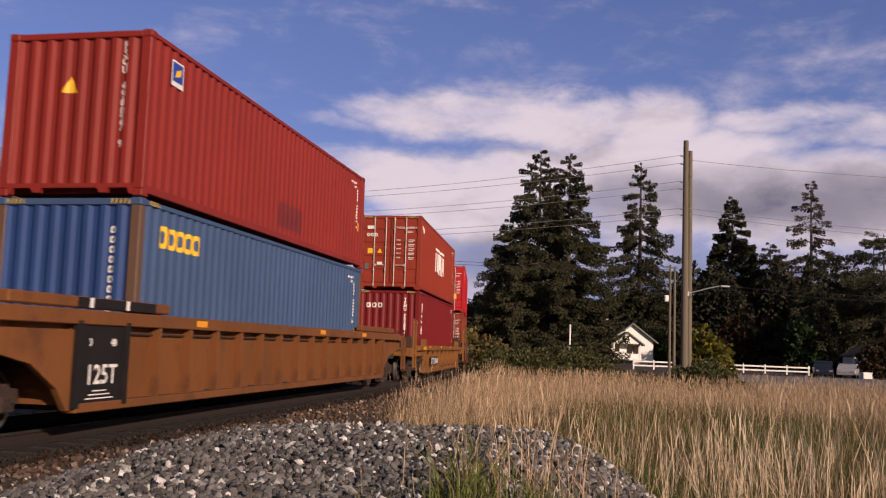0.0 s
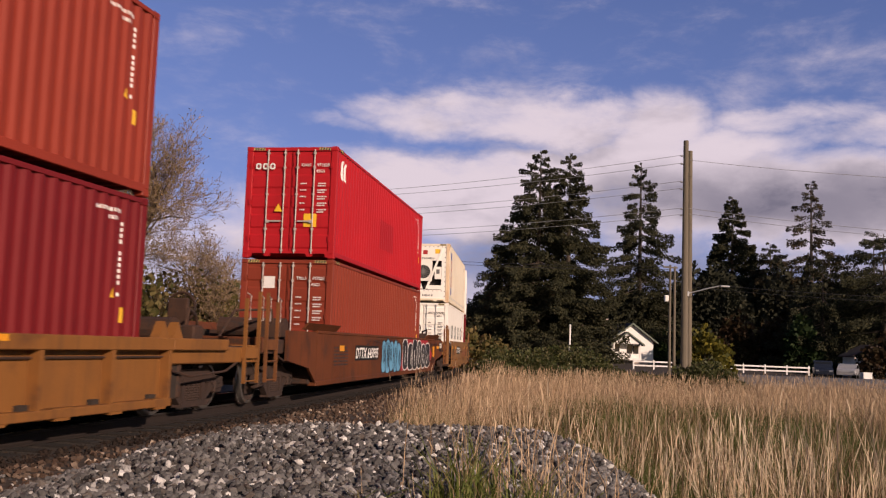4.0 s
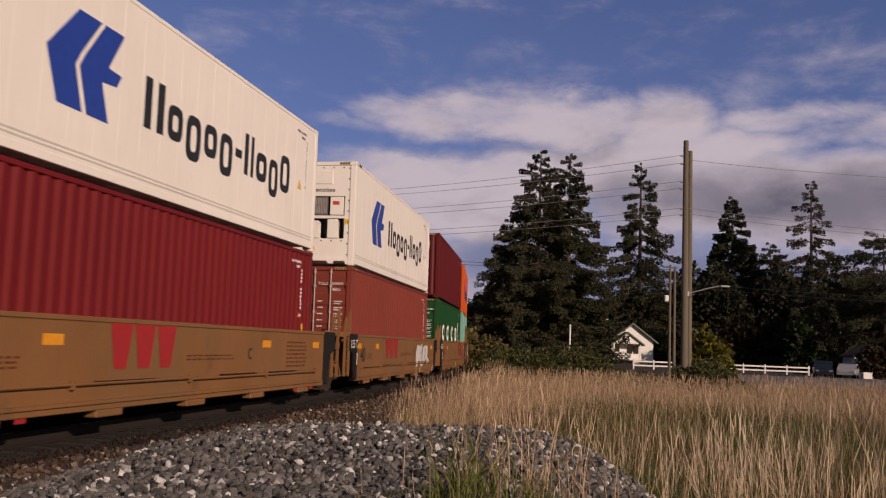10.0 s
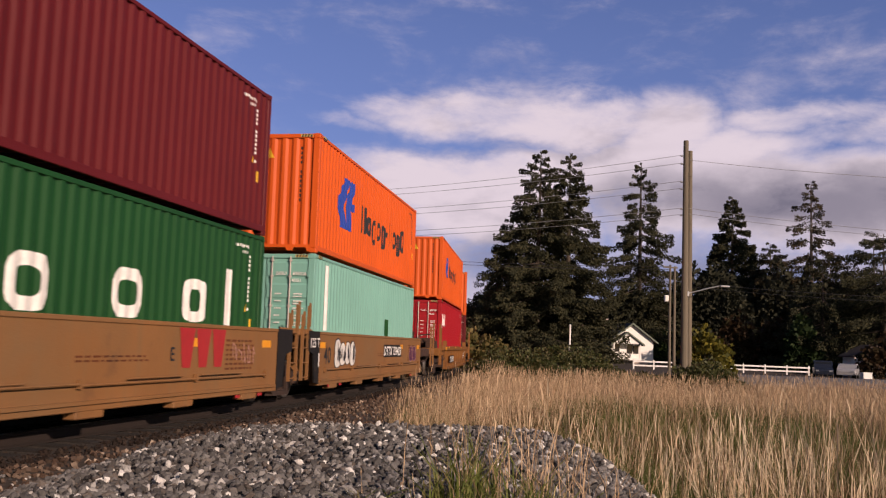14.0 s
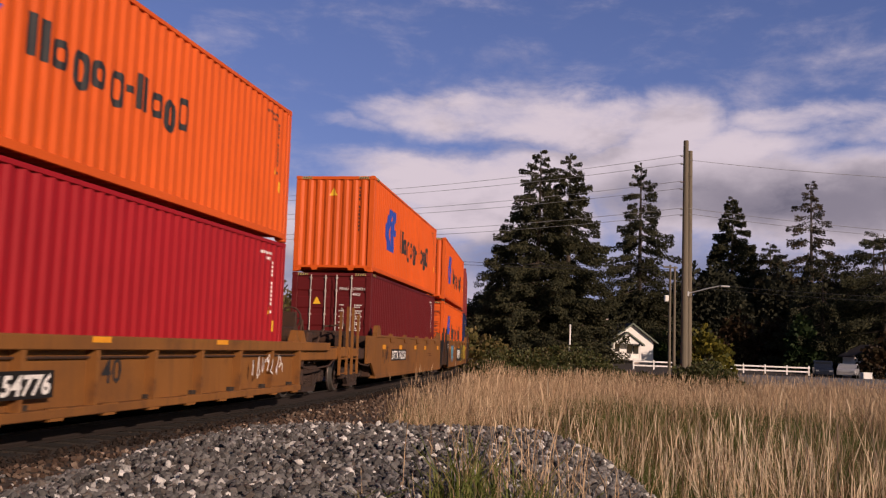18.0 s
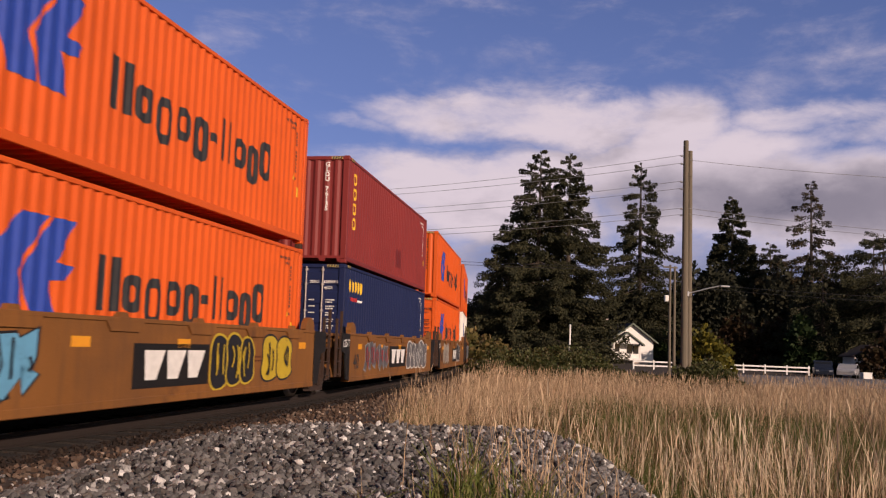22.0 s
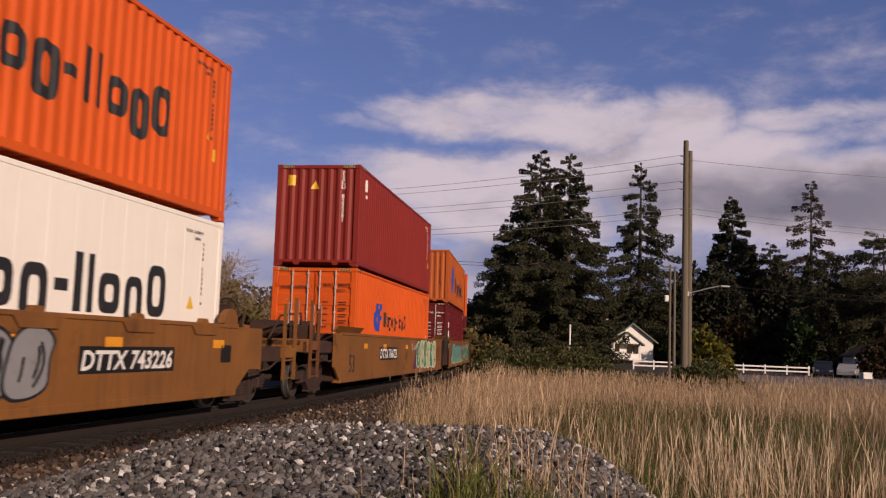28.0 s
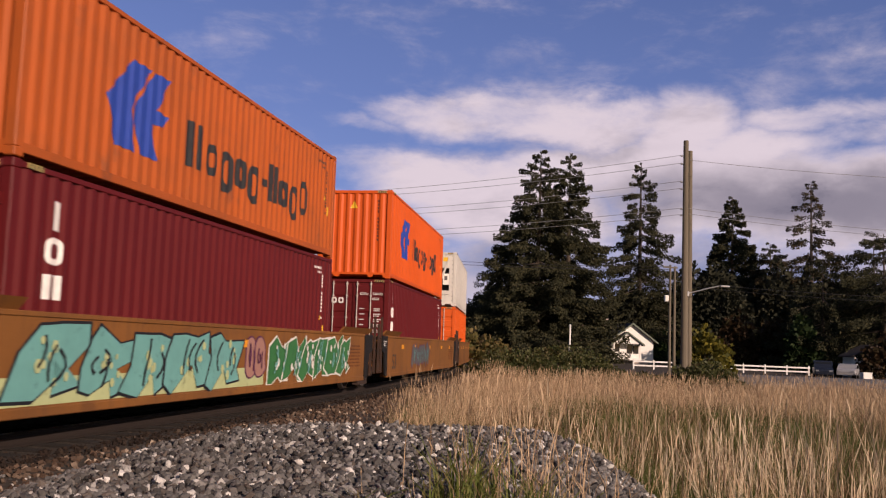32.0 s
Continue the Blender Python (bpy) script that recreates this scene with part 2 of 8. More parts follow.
# ================= ground =================
def build_ground():
    me = bpy.data.meshes.new("ground")
    n = 160
    rr = [0.0] + [0.5 * 1.062 ** i for i in range(150)]
    rr = [r for r in rr if r < 2600] + [3200]
    verts, faces = [], []
    for k, r in enumerate(rr):
        for i in range(n):
            a = 2 * math.pi * i / n
            x, y = r * math.sin(a), r * math.cos(a)
            verts.append((x, y, ground_z(x, y) if r < 260 else -0.3))
    for k in range(len(rr) - 1):
        for i in range(n):
            j = (i + 1) % n
            faces.append((k * n + i, (k + 1) * n + i, (k + 1) * n + j, k * n + j))
    me.from_pydata(verts, [], faces)
    for p in me.polygons:
        p.use_smooth = True
    m = mat("earth_and_gravel", (0.036, 0.025, 0.017), 0.95, 0, (0.024, 0.018, 0.012), 0.8, 0.45, (0.06, 0.043, 0.032), 9.0, 0.52, 0.6, 14.0)
    ob = link_mesh("ground", me, m)
    structure(ob, "brown earth and gravel ground under grass and ballast")
    return ob


build_ground()


def build_road():
    bm = nb()
    m = mat("grey_asphalt", (0.16, 0.155, 0.15), 0.9, 0, (0.12, 0.118, 0.115), 0.5, 0.3, bump=0.25, bscale=20)
    pts = [(20, 62), (60, 50), (120, 60), (120, 92), (60, 88), (25.5, 84)]
    v = [bm.verts.new((x, y, -0.36 if y > 70 else -0.52)) for x, y in pts]
    w = [bm.verts.new((x, y, -1.6)) for x, y in pts]
    bm.faces.new(v)
    for i in range(len(pts)):
        bm.faces.new((v[i], v[i - 1], w[i - 1], w[i]))
    ob = link_mesh("road", to_mesh("road", bm), m)
    structure(ob, "grey asphalt road beyond the grass")


build_road()


def build_track():
    """Rails with head, web and foot; the ties and ballast below."""
    prof = [(-0.07, -0.185), (0.07, -0.185), (0.07, -0.17), (0.012, -0.15), (0.010, -0.04), (0.036, -0.03), (0.036, -0.005), (0.03, 0.0), (-0.03, 0.0), (-0.036, -0.005), (-0.036, -0.03), (-0.010, -0.04), (-0.012, -0.15), (-0.07, -0.17)]
    for side, off in (("near", 0.755), ("far", -0.755)):
        verts, faces, idx = [], [], []
        ss = [i * 2.0 for i in range(-30, 140)]
        for s in ss:
            m = track_pose(s, 0, off)
            verts += [tuple(m @ Vector((u, 0, v))) for u, v in prof]
        n = len(prof)
        for k in range(len(ss) - 1):
            for i in range(n):
                faces.append((k * n + i, k * n + (i + 1) % n, (k + 1) * n + (i + 1) % n, (k + 1) * n + i))
                idx.append(1 if i in (6, 7, 8) else 0)
        me = bpy.data.meshes.new("rail")
        me.from_pydata(verts, [], faces)
        me.materials.append(RAIL)
        me.materials.append(RAILTOP)
        for p, k in zip(me.polygons, idx):
            p.material_index = k
        ob = new("rail", me)
        structure(ob, "rusty steel rail with a polished head")
    bm = nb()
    chamfer(slab(bm, -1.3, 1.3, -0.115, 0.115, -0.34, -0.175), 0.008)
    tie = to_mesh("railway_tie", bm)
    for i in range(0, 110):
        s = -4 + i * 0.55
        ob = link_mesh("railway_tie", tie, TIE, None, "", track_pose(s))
        tagged(ob, "dark creosoted timber railway tie under the rails", "railway tie", "ties under the track")


build_track()


# ================= containers =================
CL, CW = 12.192, 2.438
PITCH, DEEP = 0.2765, 0.036


def corrugate(u):
    """Depth of a wall's outer face below its crests at u metres from the middle."""
    f = (u / PITCH) % 1.0
    if f < 0.26:
        return 0.0
    if f < 0.5:
        return DEEP * (f - 0.26) / 0.24
    if f < 0.76:
        return DEEP
    return DEEP * (1 - (f - 0.76) / 0.24)


def breaks(u0, u1):
    k0, k1 = math.floor(u0 / PITCH), math.ceil(u1 / PITCH)
    return [b for b in ((k + f) * PITCH for k in range(k0, k1 + 1) for f in (0, 0.26, 0.5, 0.76)) if u0 < b < u1]


def corrugated(u0, u1, z0, z1, thick=0.03):
    """A wall panel along u with its crests at depth 0, as (u, depth, z)."""
    bm = nb()
    us = [u0] + breaks(u0, u1) + [u1]
    rows = []
    for u in us:
        d = corrugate(u)
        rows.append([bm.verts.new((u, d, z0)), bm.verts.new((u, d, z1)), bm.verts.new((u, d + thick, z1)), bm.verts.new((u, d + thick, z0))])
    for a, b in zip(rows, rows[1:]):
        for i in range(4):
            bm.faces.new((a[i], b[i], b[(i + 1) % 4], a[(i + 1) % 4]))
    bm.faces.new(rows[0])
    bm.faces.new(rows[-1][::-1])
    return bm


def turn_to_side(bm, sign):
    """From (u, depth, z) to a long side: y = u, x outwards."""
    for v in bm.verts:
        u, d, z = v.co
        v.co = (sign * (CW / 2 - 0.012 - d), u, z)
    return bm


def turn_to_end(bm, sign):
    for v in bm.verts:
        u, d, z = v.co
        v.co = (u, sign * (CL / 2 - 0.02 - d), z)
    return bm


KIT = {}


def kit(H):
    """The shared meshes of a 40-foot box of height H."""
    if H in KIT:
        return KIT[H]
    k = {}
    for s, nm in ((1, "side_r"), (-1, "side_l")):
        k[nm] = to_mesh("side_wall", turn_to_side(corrugated(-5.93, 5.93, 0.17, H - 0.09), s))
        k["flat_" + nm] = to_mesh("side_wall", slab(nb(), s * (CW / 2 - 0.012), s * (CW / 2 - 0.06), -5.93, 5.93, 0.17, H - 0.09))
        k["top_rail_" + nm] = to_mesh("top_rail", chamfer(slab(nb(), s * (CW / 2 - 0.002), s * (CW / 2 - 0.07), -6.0, 6.0, H - 0.095, H - 0.02), 0.008))
        b = slab(nb(), s * (CW / 2 - 0.004), s * (CW / 2 - 0.06), -6.0, 6.0, 0.06, 0.185)
        k["bottom_rail_" + nm] = to_mesh("bottom_rail", chamfer(b, 0.008))
    for s, nm in ((-1, "end_n"), (1, "end_f")):
        k[nm] = to_mesh("end_wall", turn_to_end(corrugated(-1.08, 1.08, 0.17, H - 0.11), s))
        k["flat_" + nm] = to_mesh("end_wall", slab(nb(), -1.08, 1.08, s * (CL / 2 - 0.03), s * (CL / 2 - 0.08), 0.17, H - 0.11))
        k["head_" + nm] = to_mesh("header", chamfer(slab(nb(), -1.06, 1.06, s * (CL / 2 - 0.006), s * (CL / 2 - 0.09), H - 0.115, H - 0.015), 0.008))
        b = prism(nb(), [(-1.06, 0.03), (-1.0, 0.03), (-0.96, 0.125), (-0.66, 0.125), (-0.62, 0.05), (-0.50, 0.05), (-0.46, 0.125), (0.46, 0.125), (0.50, 0.05), (0.62, 0.05), (0.66, 0.125), (0.96, 0.125), (1.0, 0.03), (1.06, 0.03), (1.06, 0.195), (-1.06, 0.195)], s * (CL / 2 - 0.09), s * (CL / 2 - 0.006), "y")
        k["sill_" + nm] = to_mesh("sill", b)
    b = slab(nb(), -0.085, 0.085, -0.08, 0.08, 0.115, H - 0.115)
    k["post"] = to_mesh("corner_post", chamfer(b, 0.015))
    b = chamfer(slab(nb(), -0.081, 0.081, -0.089, 0.089, 0, 0.118), 0.014)
    for sx in (-1, 1):                       # the oval lock holes stand as dark recess plates
        prism(b, [(0.03 * math.cos(t), 0.06 + 0.036 * math.sin(t)) for t in np.linspace(0, 5.6, 9)], sx * 0.0805, sx * 0.0825)
    k["casting"] = to_mesh("corner_casting", b)
    pts = [(-5.98, H - 0.06), (5.98, H - 0.06), (5.98, H - 0.035)]
    for i in range(41, -1, -1):
        y = -5.8 + i * 0.283
        pts += [(y + 0.07, H - 0.035), (y + 0.05, H - 0.018), (y - 0.05, H - 0.018), (y - 0.07, H - 0.035)]
    k["roof"] = to_mesh("roof", prism(nb(), pts + [(-5.98, H - 0.035)], -1.16, 1.16))
    pts = [(5.98, 0.17), (-5.98, 0.17), (-5.98, 0.14)]
    for i in range(40):
        y = -5.8 + i * 0.297
        pts += [(y - 0.025, 0.14), (y - 0.025, 0.08), (y + 0.025, 0.08), (y + 0.025, 0.14)]
    k["floor"] = to_mesh("underframe", prism(nb(), pts + [(5.98, 0.14)], -1.16, 1.16))
    # a door leaf: sheet with raised bands, gasket edge
    b = slab(nb(), 0.012, 1.068, -CL / 2 + 0.045, -CL / 2 + 0.085, 0.18, H - 0.12)
    n = 5
    zz = np.linspace(0.18, H - 0.12, n + 1)
    for i in range(n):
        a, c = zz[i] + 0.07, zz[i + 1] - 0.07
        prism(b, [(-CL / 2 + 0.046, a), (-CL / 2 + 0.022, a + 0.05), (-CL / 2 + 0.022, c - 0.05), (-CL / 2 + 0.046, c)], 0.05, 1.03)
    k["door"] = to_mesh("door_leaf", b)
    b = tube(nb(), (0, -CL / 2 - 0.012, 0.12), (0, -CL / 2 - 0.012, H - 0.08), 0.017)
    for z in (0.2, 0.75, H / 2 + 0.2, H - 0.55, H - 0.17):
        slab(b, -0.03, 0.03, -CL / 2 - 0.026, -CL / 2 + 0.03, z - 0.025, z + 0.025)
    k["rod"] = to_mesh("lock_rod", b)
    b = slab(nb(), -0.02, 0.36, -CL / 2 - 0.045, -CL / 2 - 0.025, -0.018, 0.018)
    slab(b, 0.30, 0.38, -CL / 2 - 0.05, -CL / 2 + 0.03, -0.045, 0.03)
    k["handle"] = to_mesh("door_handle", b)
    b = nb()
    slab(b, -0.03, 0.03, -CL / 2 - 0.02, -CL / 2 + 0.05, -0.07, 0.07)
    k["hinge"] = to_mesh("hinge", b)
    KIT[H] = k
    return k


def stripes():
    """A hazard plate: yellow, with slanting black bars."""
    if "hazard" not in KIT:
        b = slab(nb(), -0.15, 0.15, -0.002, 0.002, -0.035, 0.035)
        for i in range(4):
            x = -0.135 + i * 0.072
            fs = len(b.faces)
            prism(b, [(x, -0.034), (x + 0.042, -0.034), (x + 0.067, 0.034), (x + 0.025, 0.034)], -0.0035, -0.0022, "y")
            b.faces.ensure_lookup_table()
            for f in b.faces[fs:]:
                f.material_index = 1
        me = to_mesh("hazard_plate", b)
        me.materials.append(mat("faded_hazard_yellow", (0.60, 0.44, 0.14), 0.6))
        me.materials.append(INBLACK)
        KIT["hazard"] = me
    return KIT["hazard"]


def container(paint_mat, H, label, doors=True, reefer=False, group="containers on the train", second=None):
    """A 40-foot box: walls, rails, posts, castings, and at its near end doors, a plain wall or a cooling unit."""
    root = new("shipping_container")
    tagged(root, label, "container", group)
    k = kit(H)
    add = lambda nm, key, m=None, mt=None, lb="": link_mesh(nm, k[key], mt or paint_mat, root, lb, m)
    pre = "flat_" if reefer else ""
    for s in ("side_r", "side_l"):
        add("side_wall", pre + s)
        add("top_rail", "top_rail_" + s)
        add("bottom_rail", "bottom_rail_" + s)
    add("roof", "roof")
    add("underframe", "floor")
    add("end_wall", pre + "end_f")
    for e in ("end_n", "end_f"):
        add("header", "head_" + e)
        add("sill", "sill_" + e)
    for sx in (-1, 1):
        for sy in (-1, 1):
            add("corner_post", "post", pose(sx * (CW / 2 - 0.088), sy * (CL / 2 - 0.086), 0))
            for z in (0, H - 0.118):
                add("corner_casting", "casting", pose(sx * (CW / 2 - 0.083), sy * (CL / 2 - 0.089), z))
    if reefer and not doors:
        add("end_wall", "flat_end_n", None, second or paint_mat)
    elif not doors:
        add("end_wall", "end_n")
    else:
        for sx in (-1, 1):
            leaf = add("door_leaf", "door", Matrix.Diagonal((sx, 1, 1, 1)))
            for x in (0.17, 0.62):
                link_mesh("lock_rod", k["rod"], ROD if not reefer else STEEL, leaf, "", pose(x, 0, 0))
            link_mesh("door_handle", k["handle"], ROD, leaf, "", pose(0.24, 0, 0.95))
            for z in (0.5, H / 2, H - 0.5):
                link_mesh("hinge", k["hinge"], paint_mat, leaf, "", pose(1.075, 0, z))
    if H > 2.7:
        for sx in (-1, 1):
            link_mesh("hazard_plate", stripes(), None, root, "black and yellow striped hazard plate", pose(sx * 0.88, -CL / 2 + 0.002, H - 0.062))
        link_mesh("hazard_plate", stripes(), None, root, "", pose(CW / 2 + 0.004, -CL / 2 + 0.42, H - 0.055, 0, 0, 90))
    return root


def hug_side(bm, flat=False):
    """Lay flat shapes drawn at (y, z) onto the near long side, following its corrugation."""
    if not flat:
        ys = [v.co.y for v in bm.verts]
        for b in breaks(min(ys), max(ys)):
            bmesh.ops.bisect_plane(bm, geom=list(bm.verts) + list(bm.edges) + list(bm.faces), plane_co=(0, b, 0), plane_no=(0, 1, 0), dist=1e-5)
    for v in bm.verts:
        v.co.x = CW / 2 - 0.012 + 0.004 - (0 if flat else corrugate(v.co.y))
    return bm


def hug_end(bm, depth=0.012, wavy=True):
    if wavy:
        xs = [v.co.x for v in bm.verts]
        for b in breaks(min(xs), max(xs)):
            bmesh.ops.bisect_plane(bm, geom=list(bm.verts) + list(bm.edges) + list(bm.faces), plane_co=(b, 0, 0), plane_no=(1, 0, 0), dist=1e-5)
    for v in bm.verts:
        v.co.y = -(CL / 2 - 0.02 - (corrugate(v.co.x) if wavy else 0)) - 0.004 - (0 if wavy else depth)
    return bm


def poly(bm, pts, side=True):
    vs = [bm.verts.new((0, u, v) if side else (u, 0, v)) for u, v in pts]
    bm.faces.new(vs)
    return bm


def rect(bm, u0, u1, v0, v1, side=True):
    return poly(bm, [(u0, v0), (u1, v0), (u1, v1), (u0, v1)], side)


def ringed(bm, u0, u1, v0, v1, t, side=True):
    """A hollow block with well rounded corners, as one closed band."""
    cu, cv, a, b = (u0 + u1) / 2, (v0 + v1) / 2, (u1 - u0) / 2, (v1 - v0) / 2
    t = min(t, a * 0.62, b * 0.62)
    n, loops = 16, []
    for ra, rb in ((a, b), (a - t, b - t)):
        ring = []
        for k in range(n):
            c, d = math.cos(2 * math.pi * (k + 0.5) / n), math.sin(2 * math.pi * (k + 0.5) / n)
            u, v = cu + ra * math.copysign(abs(c) ** 0.55, c), cv + rb * math.copysign(abs(d) ** 0.55, d)
            ring.append(bm.verts.new((0, u, v) if side else (u, 0, v)))
        loops.append(ring)
    for k in range(n):
        bm.faces.new((loops[0][k], loops[0][(k + 1) % n], loops[1][(k + 1) % n], loops[1][k]))
    return bm


TEXTS = {}


def text_bm(body, size, bold=0.0):
    key = (body, size, bold)
    if key not in TEXTS:
        cu = bpy.data.curves.new("lettering", "FONT")
        cu.body, cu.size, cu.resolution_u, cu.offset = body, size, 2, bold
        cu.align_x = "CENTER"
        cu.space_line = 0.78
        ob = new("lettering", cu)
        me = bpy.data.meshes.new_from_object(ob.evaluated_get(bpy.context.evaluated_depsgraph_get()))
        bpy.data.objects.remove(ob)
        bpy.data.curves.remove(cu)
        TEXTS[key] = me
    bm = nb()
    bm.from_mesh(TEXTS[key])
    return bm


def text_side(body, u, v, size, bold=0.0):
    bm = text_bm(body, size, bold)
    for q in bm.verts:
        q.co = (0, u + q.co.x, v + q.co.y)
    return bm


def text_end(body, u, v, size, bold=0.0):
    bm = text_bm(body, size, bold)
    for q in bm.verts:
        q.co = (u + q.co.x, 0, v + q.co.y)
    return bm


def islands(bm):
    """The loose pieces of a flat shape, each as a mesh of its own."""
    seen, out = set(), []
    for f in bm.faces:
        if f in seen:
            continue
        todo, group = [f], []
        seen.add(f)
        while todo:
            g = todo.pop()
            group.append(g)
            for v in g.verts:
                for h in v.link_faces:
                    if h not in seen:
                        seen.add(h)
                        todo.append(h)
        piece, at = nb(), {}
        for g in group:
            for v in g.verts:
                if v not in at:
                    at[v] = piece.verts.new(v.co)
            piece.faces.new([at[v] for v in g.verts])
        out.append(piece)
    bm.free()
    return out


def mark(name, bm, m, root, side=True, wavy=True, depth=0.012, label=""):
    """Paint on a wall; a brand mark is a group of single blocks."""
    if name == "brand_mark":
        word = new(name)
        word.parent = root
        if label:
            tagged(word, label)
        for piece in islands(bm):
            mark("block", piece, m, word, side, wavy, depth)
        return word
    bm = hug_side(bm, not wavy) if side else hug_end(bm, depth, wavy)
    me = bpy.data.meshes.new(name)
    bm.to_mesh(me)
    bm.free()
    ob = link_mesh(name, me, m, root, label)
    return tagged(ob, kind="stuff") if name in ("data_lettering", "code_lettering") else ob


def word_bars(bm, u, v, h, heights, t=0.11, side=True, gap=0.09):
    """A brand word reduced to plain blocks: each sign a hollow or solid block of its own height."""
    for w, kind in heights:
        w *= h
        if kind == "pair":
            rect(bm, u, u + 1.3 * t, v, v + h, side)
            rect(bm, u + w - 1.3 * t, u + w, v, v + h, side)
        elif kind == "tall":
            ringed(bm, u, u + w, v, v + h, t, side)
        elif kind == "mid":
            ringed(bm, u, u + w, v, v + 0.72 * h, t, side)
        elif kind == "low":
            ringed(bm, u, u + w, v - 0.25 * h, v + 0.72 * h, t, side)
        elif kind == "bar":
            rect(bm, u, u + w, v, v + h, side)
        elif kind == "dash":
            rect(bm, u, u + w, v + 0.32 * h, v + 0.32 * h + t, side)
        u += w + gap * h
    return bm


LLOYD = [(0.74, "pair"), (0.62, "mid"), (0.66, "low"), (0.62, "mid"), (0.66, "low"), (0.36, "dash"), (0.22, "bar"), (0.17, "bar"), (0.66, "mid"), (0.6, "low"), (0.68, "tall")]


def lloyd_side(root, z=0.98, h=0.86, y=-2.05, wavy=True, ink=None, logo=True, lz=0.55, lh=1.75, ly=-5.0):
    if logo:
        b = nb()
        w = lh * 1.28
        for shape in (((0, 0.5), (0.36, 1), (0.67, 1), (0.42, 0.58), (0.36, 0.44), (0.48, 0), (0.16, 0)),
                      ((0.48, 0.60), (0.72, 1), (1, 1), (0.80, 0.58), (1, 0.56), (0.93, 0.42), (0.72, 0.40), (0.84, 0), (0.54, 0), (0.41, 0.45))):
            poly(b, [(ly + u * w, lz + v * lh) for u, v in shape])
        mark("emblem", b, INBLUE, root, wavy=wavy, label="blue emblem of two plain angular shapes")
    mark("brand_mark", word_bars(nb(), y, z, h, LLOYD, 0.20 * h, gap=0.16), ink or INBLACK, root, wavy=wavy, label="black brand mark in plain blocks")


def triangle(root, u, v, side=False, wavy=True, s=0.24, depth=0.012):
    b = poly(nb(), [(u - s / 2, v), (u + s / 2, v), (u, v + s * 0.95)], side)
    mark("warning_sign", b, INYEL, root, side, wavy, depth, "yellow triangular warning sticker")


def code_column(root, body, u, top, ink, side=False, size=0.2, wavy=True):
    """An identity code written downwards."""
    bm = text_bm("\n".join(body), size, 0.004)
    for q in bm.verts:
        q.co = (0, u + q.co.x, top + q.co.y) if side else (u + q.co.x, 0, top + q.co.y)
    mark("code_lettering", bm, ink, root, side, wavy, label="vertical identity code")


def code_row(root, a, b, c, H, ink):
    """Identity code on the right door leaf, with rows of small unreadable data below."""
    bm = text_end(a, 0.395, H - 0.52, 0.11, 0.002)
    for body, u, v in ((b, 0.85, H - 0.52), (c, 0.78, H - 0.68)):
        t = text_end(body, u, v, 0.11, 0.002)
        me = bpy.data.meshes.new("x")
        t.to_mesh(me)
        t.free()
        bm.from_mesh(me)
        bpy.data.meshes.remove(me)
    mark("code_lettering", bm, ink, root, False, False, label="identity code lettering on the door")
    bm = nb()
    rng = random.Random(int(H * 100) + len(a) + len(b))
    for i in range(5):
        v = H - 0.98 - i * 0.17
        for u0, u1, vv in ((0.26, 0.42, v), (0.72, 0.96, v), (0.72, 0.92, v - 0.06)):
            u = u0
            while u < u1 - 0.02:
                w = rng.uniform(0.02, 0.05)
                rect(bm, u, min(u + w, u1), vv, vv + 0.032, False)
                u += w + 0.014
    mark("data_lettering", bm, ink, root, False, False, label="rows of small data lettering")


def side_specks(root, ink, H, u=5.4, wavy=True, sticker=True):
    """Small lettering high at the far end of the long side."""
    bm = nb()
    for i in range(13):
        if i in (4, 11):
            continue
        v = H - 0.50 - i * 0.085
        rect(bm, u + 0.06, u + 0.095, v, v + 0.055)
    for i in range(11):
        if i != 4:
            rect(bm, u - 0.55 + i * 0.055, u - 0.517 + i * 0.055, H - 0.32, H - 0.265)
    for i in range(4):
        rect(bm, u - 0.25 + i * 0.055, u - 0.217 + i * 0.055, H - 0.43, H - 0.375)
    mark("data_lettering", bm, ink, root, wavy=wavy, label="small data lettering")
    if sticker:
        mark("warning_sticker", rect(nb(), u + 0.12, u + 0.24, 1.0, 1.22), INYEL, root, wavy=wavy, label="yellow rectangular sticker")
        mark("warning_sign", poly(nb(), [(u - 0.15, 1.35), (u + 0.02, 1.35), (u - 0.065, 1.52)]), INYEL, root, wavy=wavy, label="yellow triangular warning sticker")


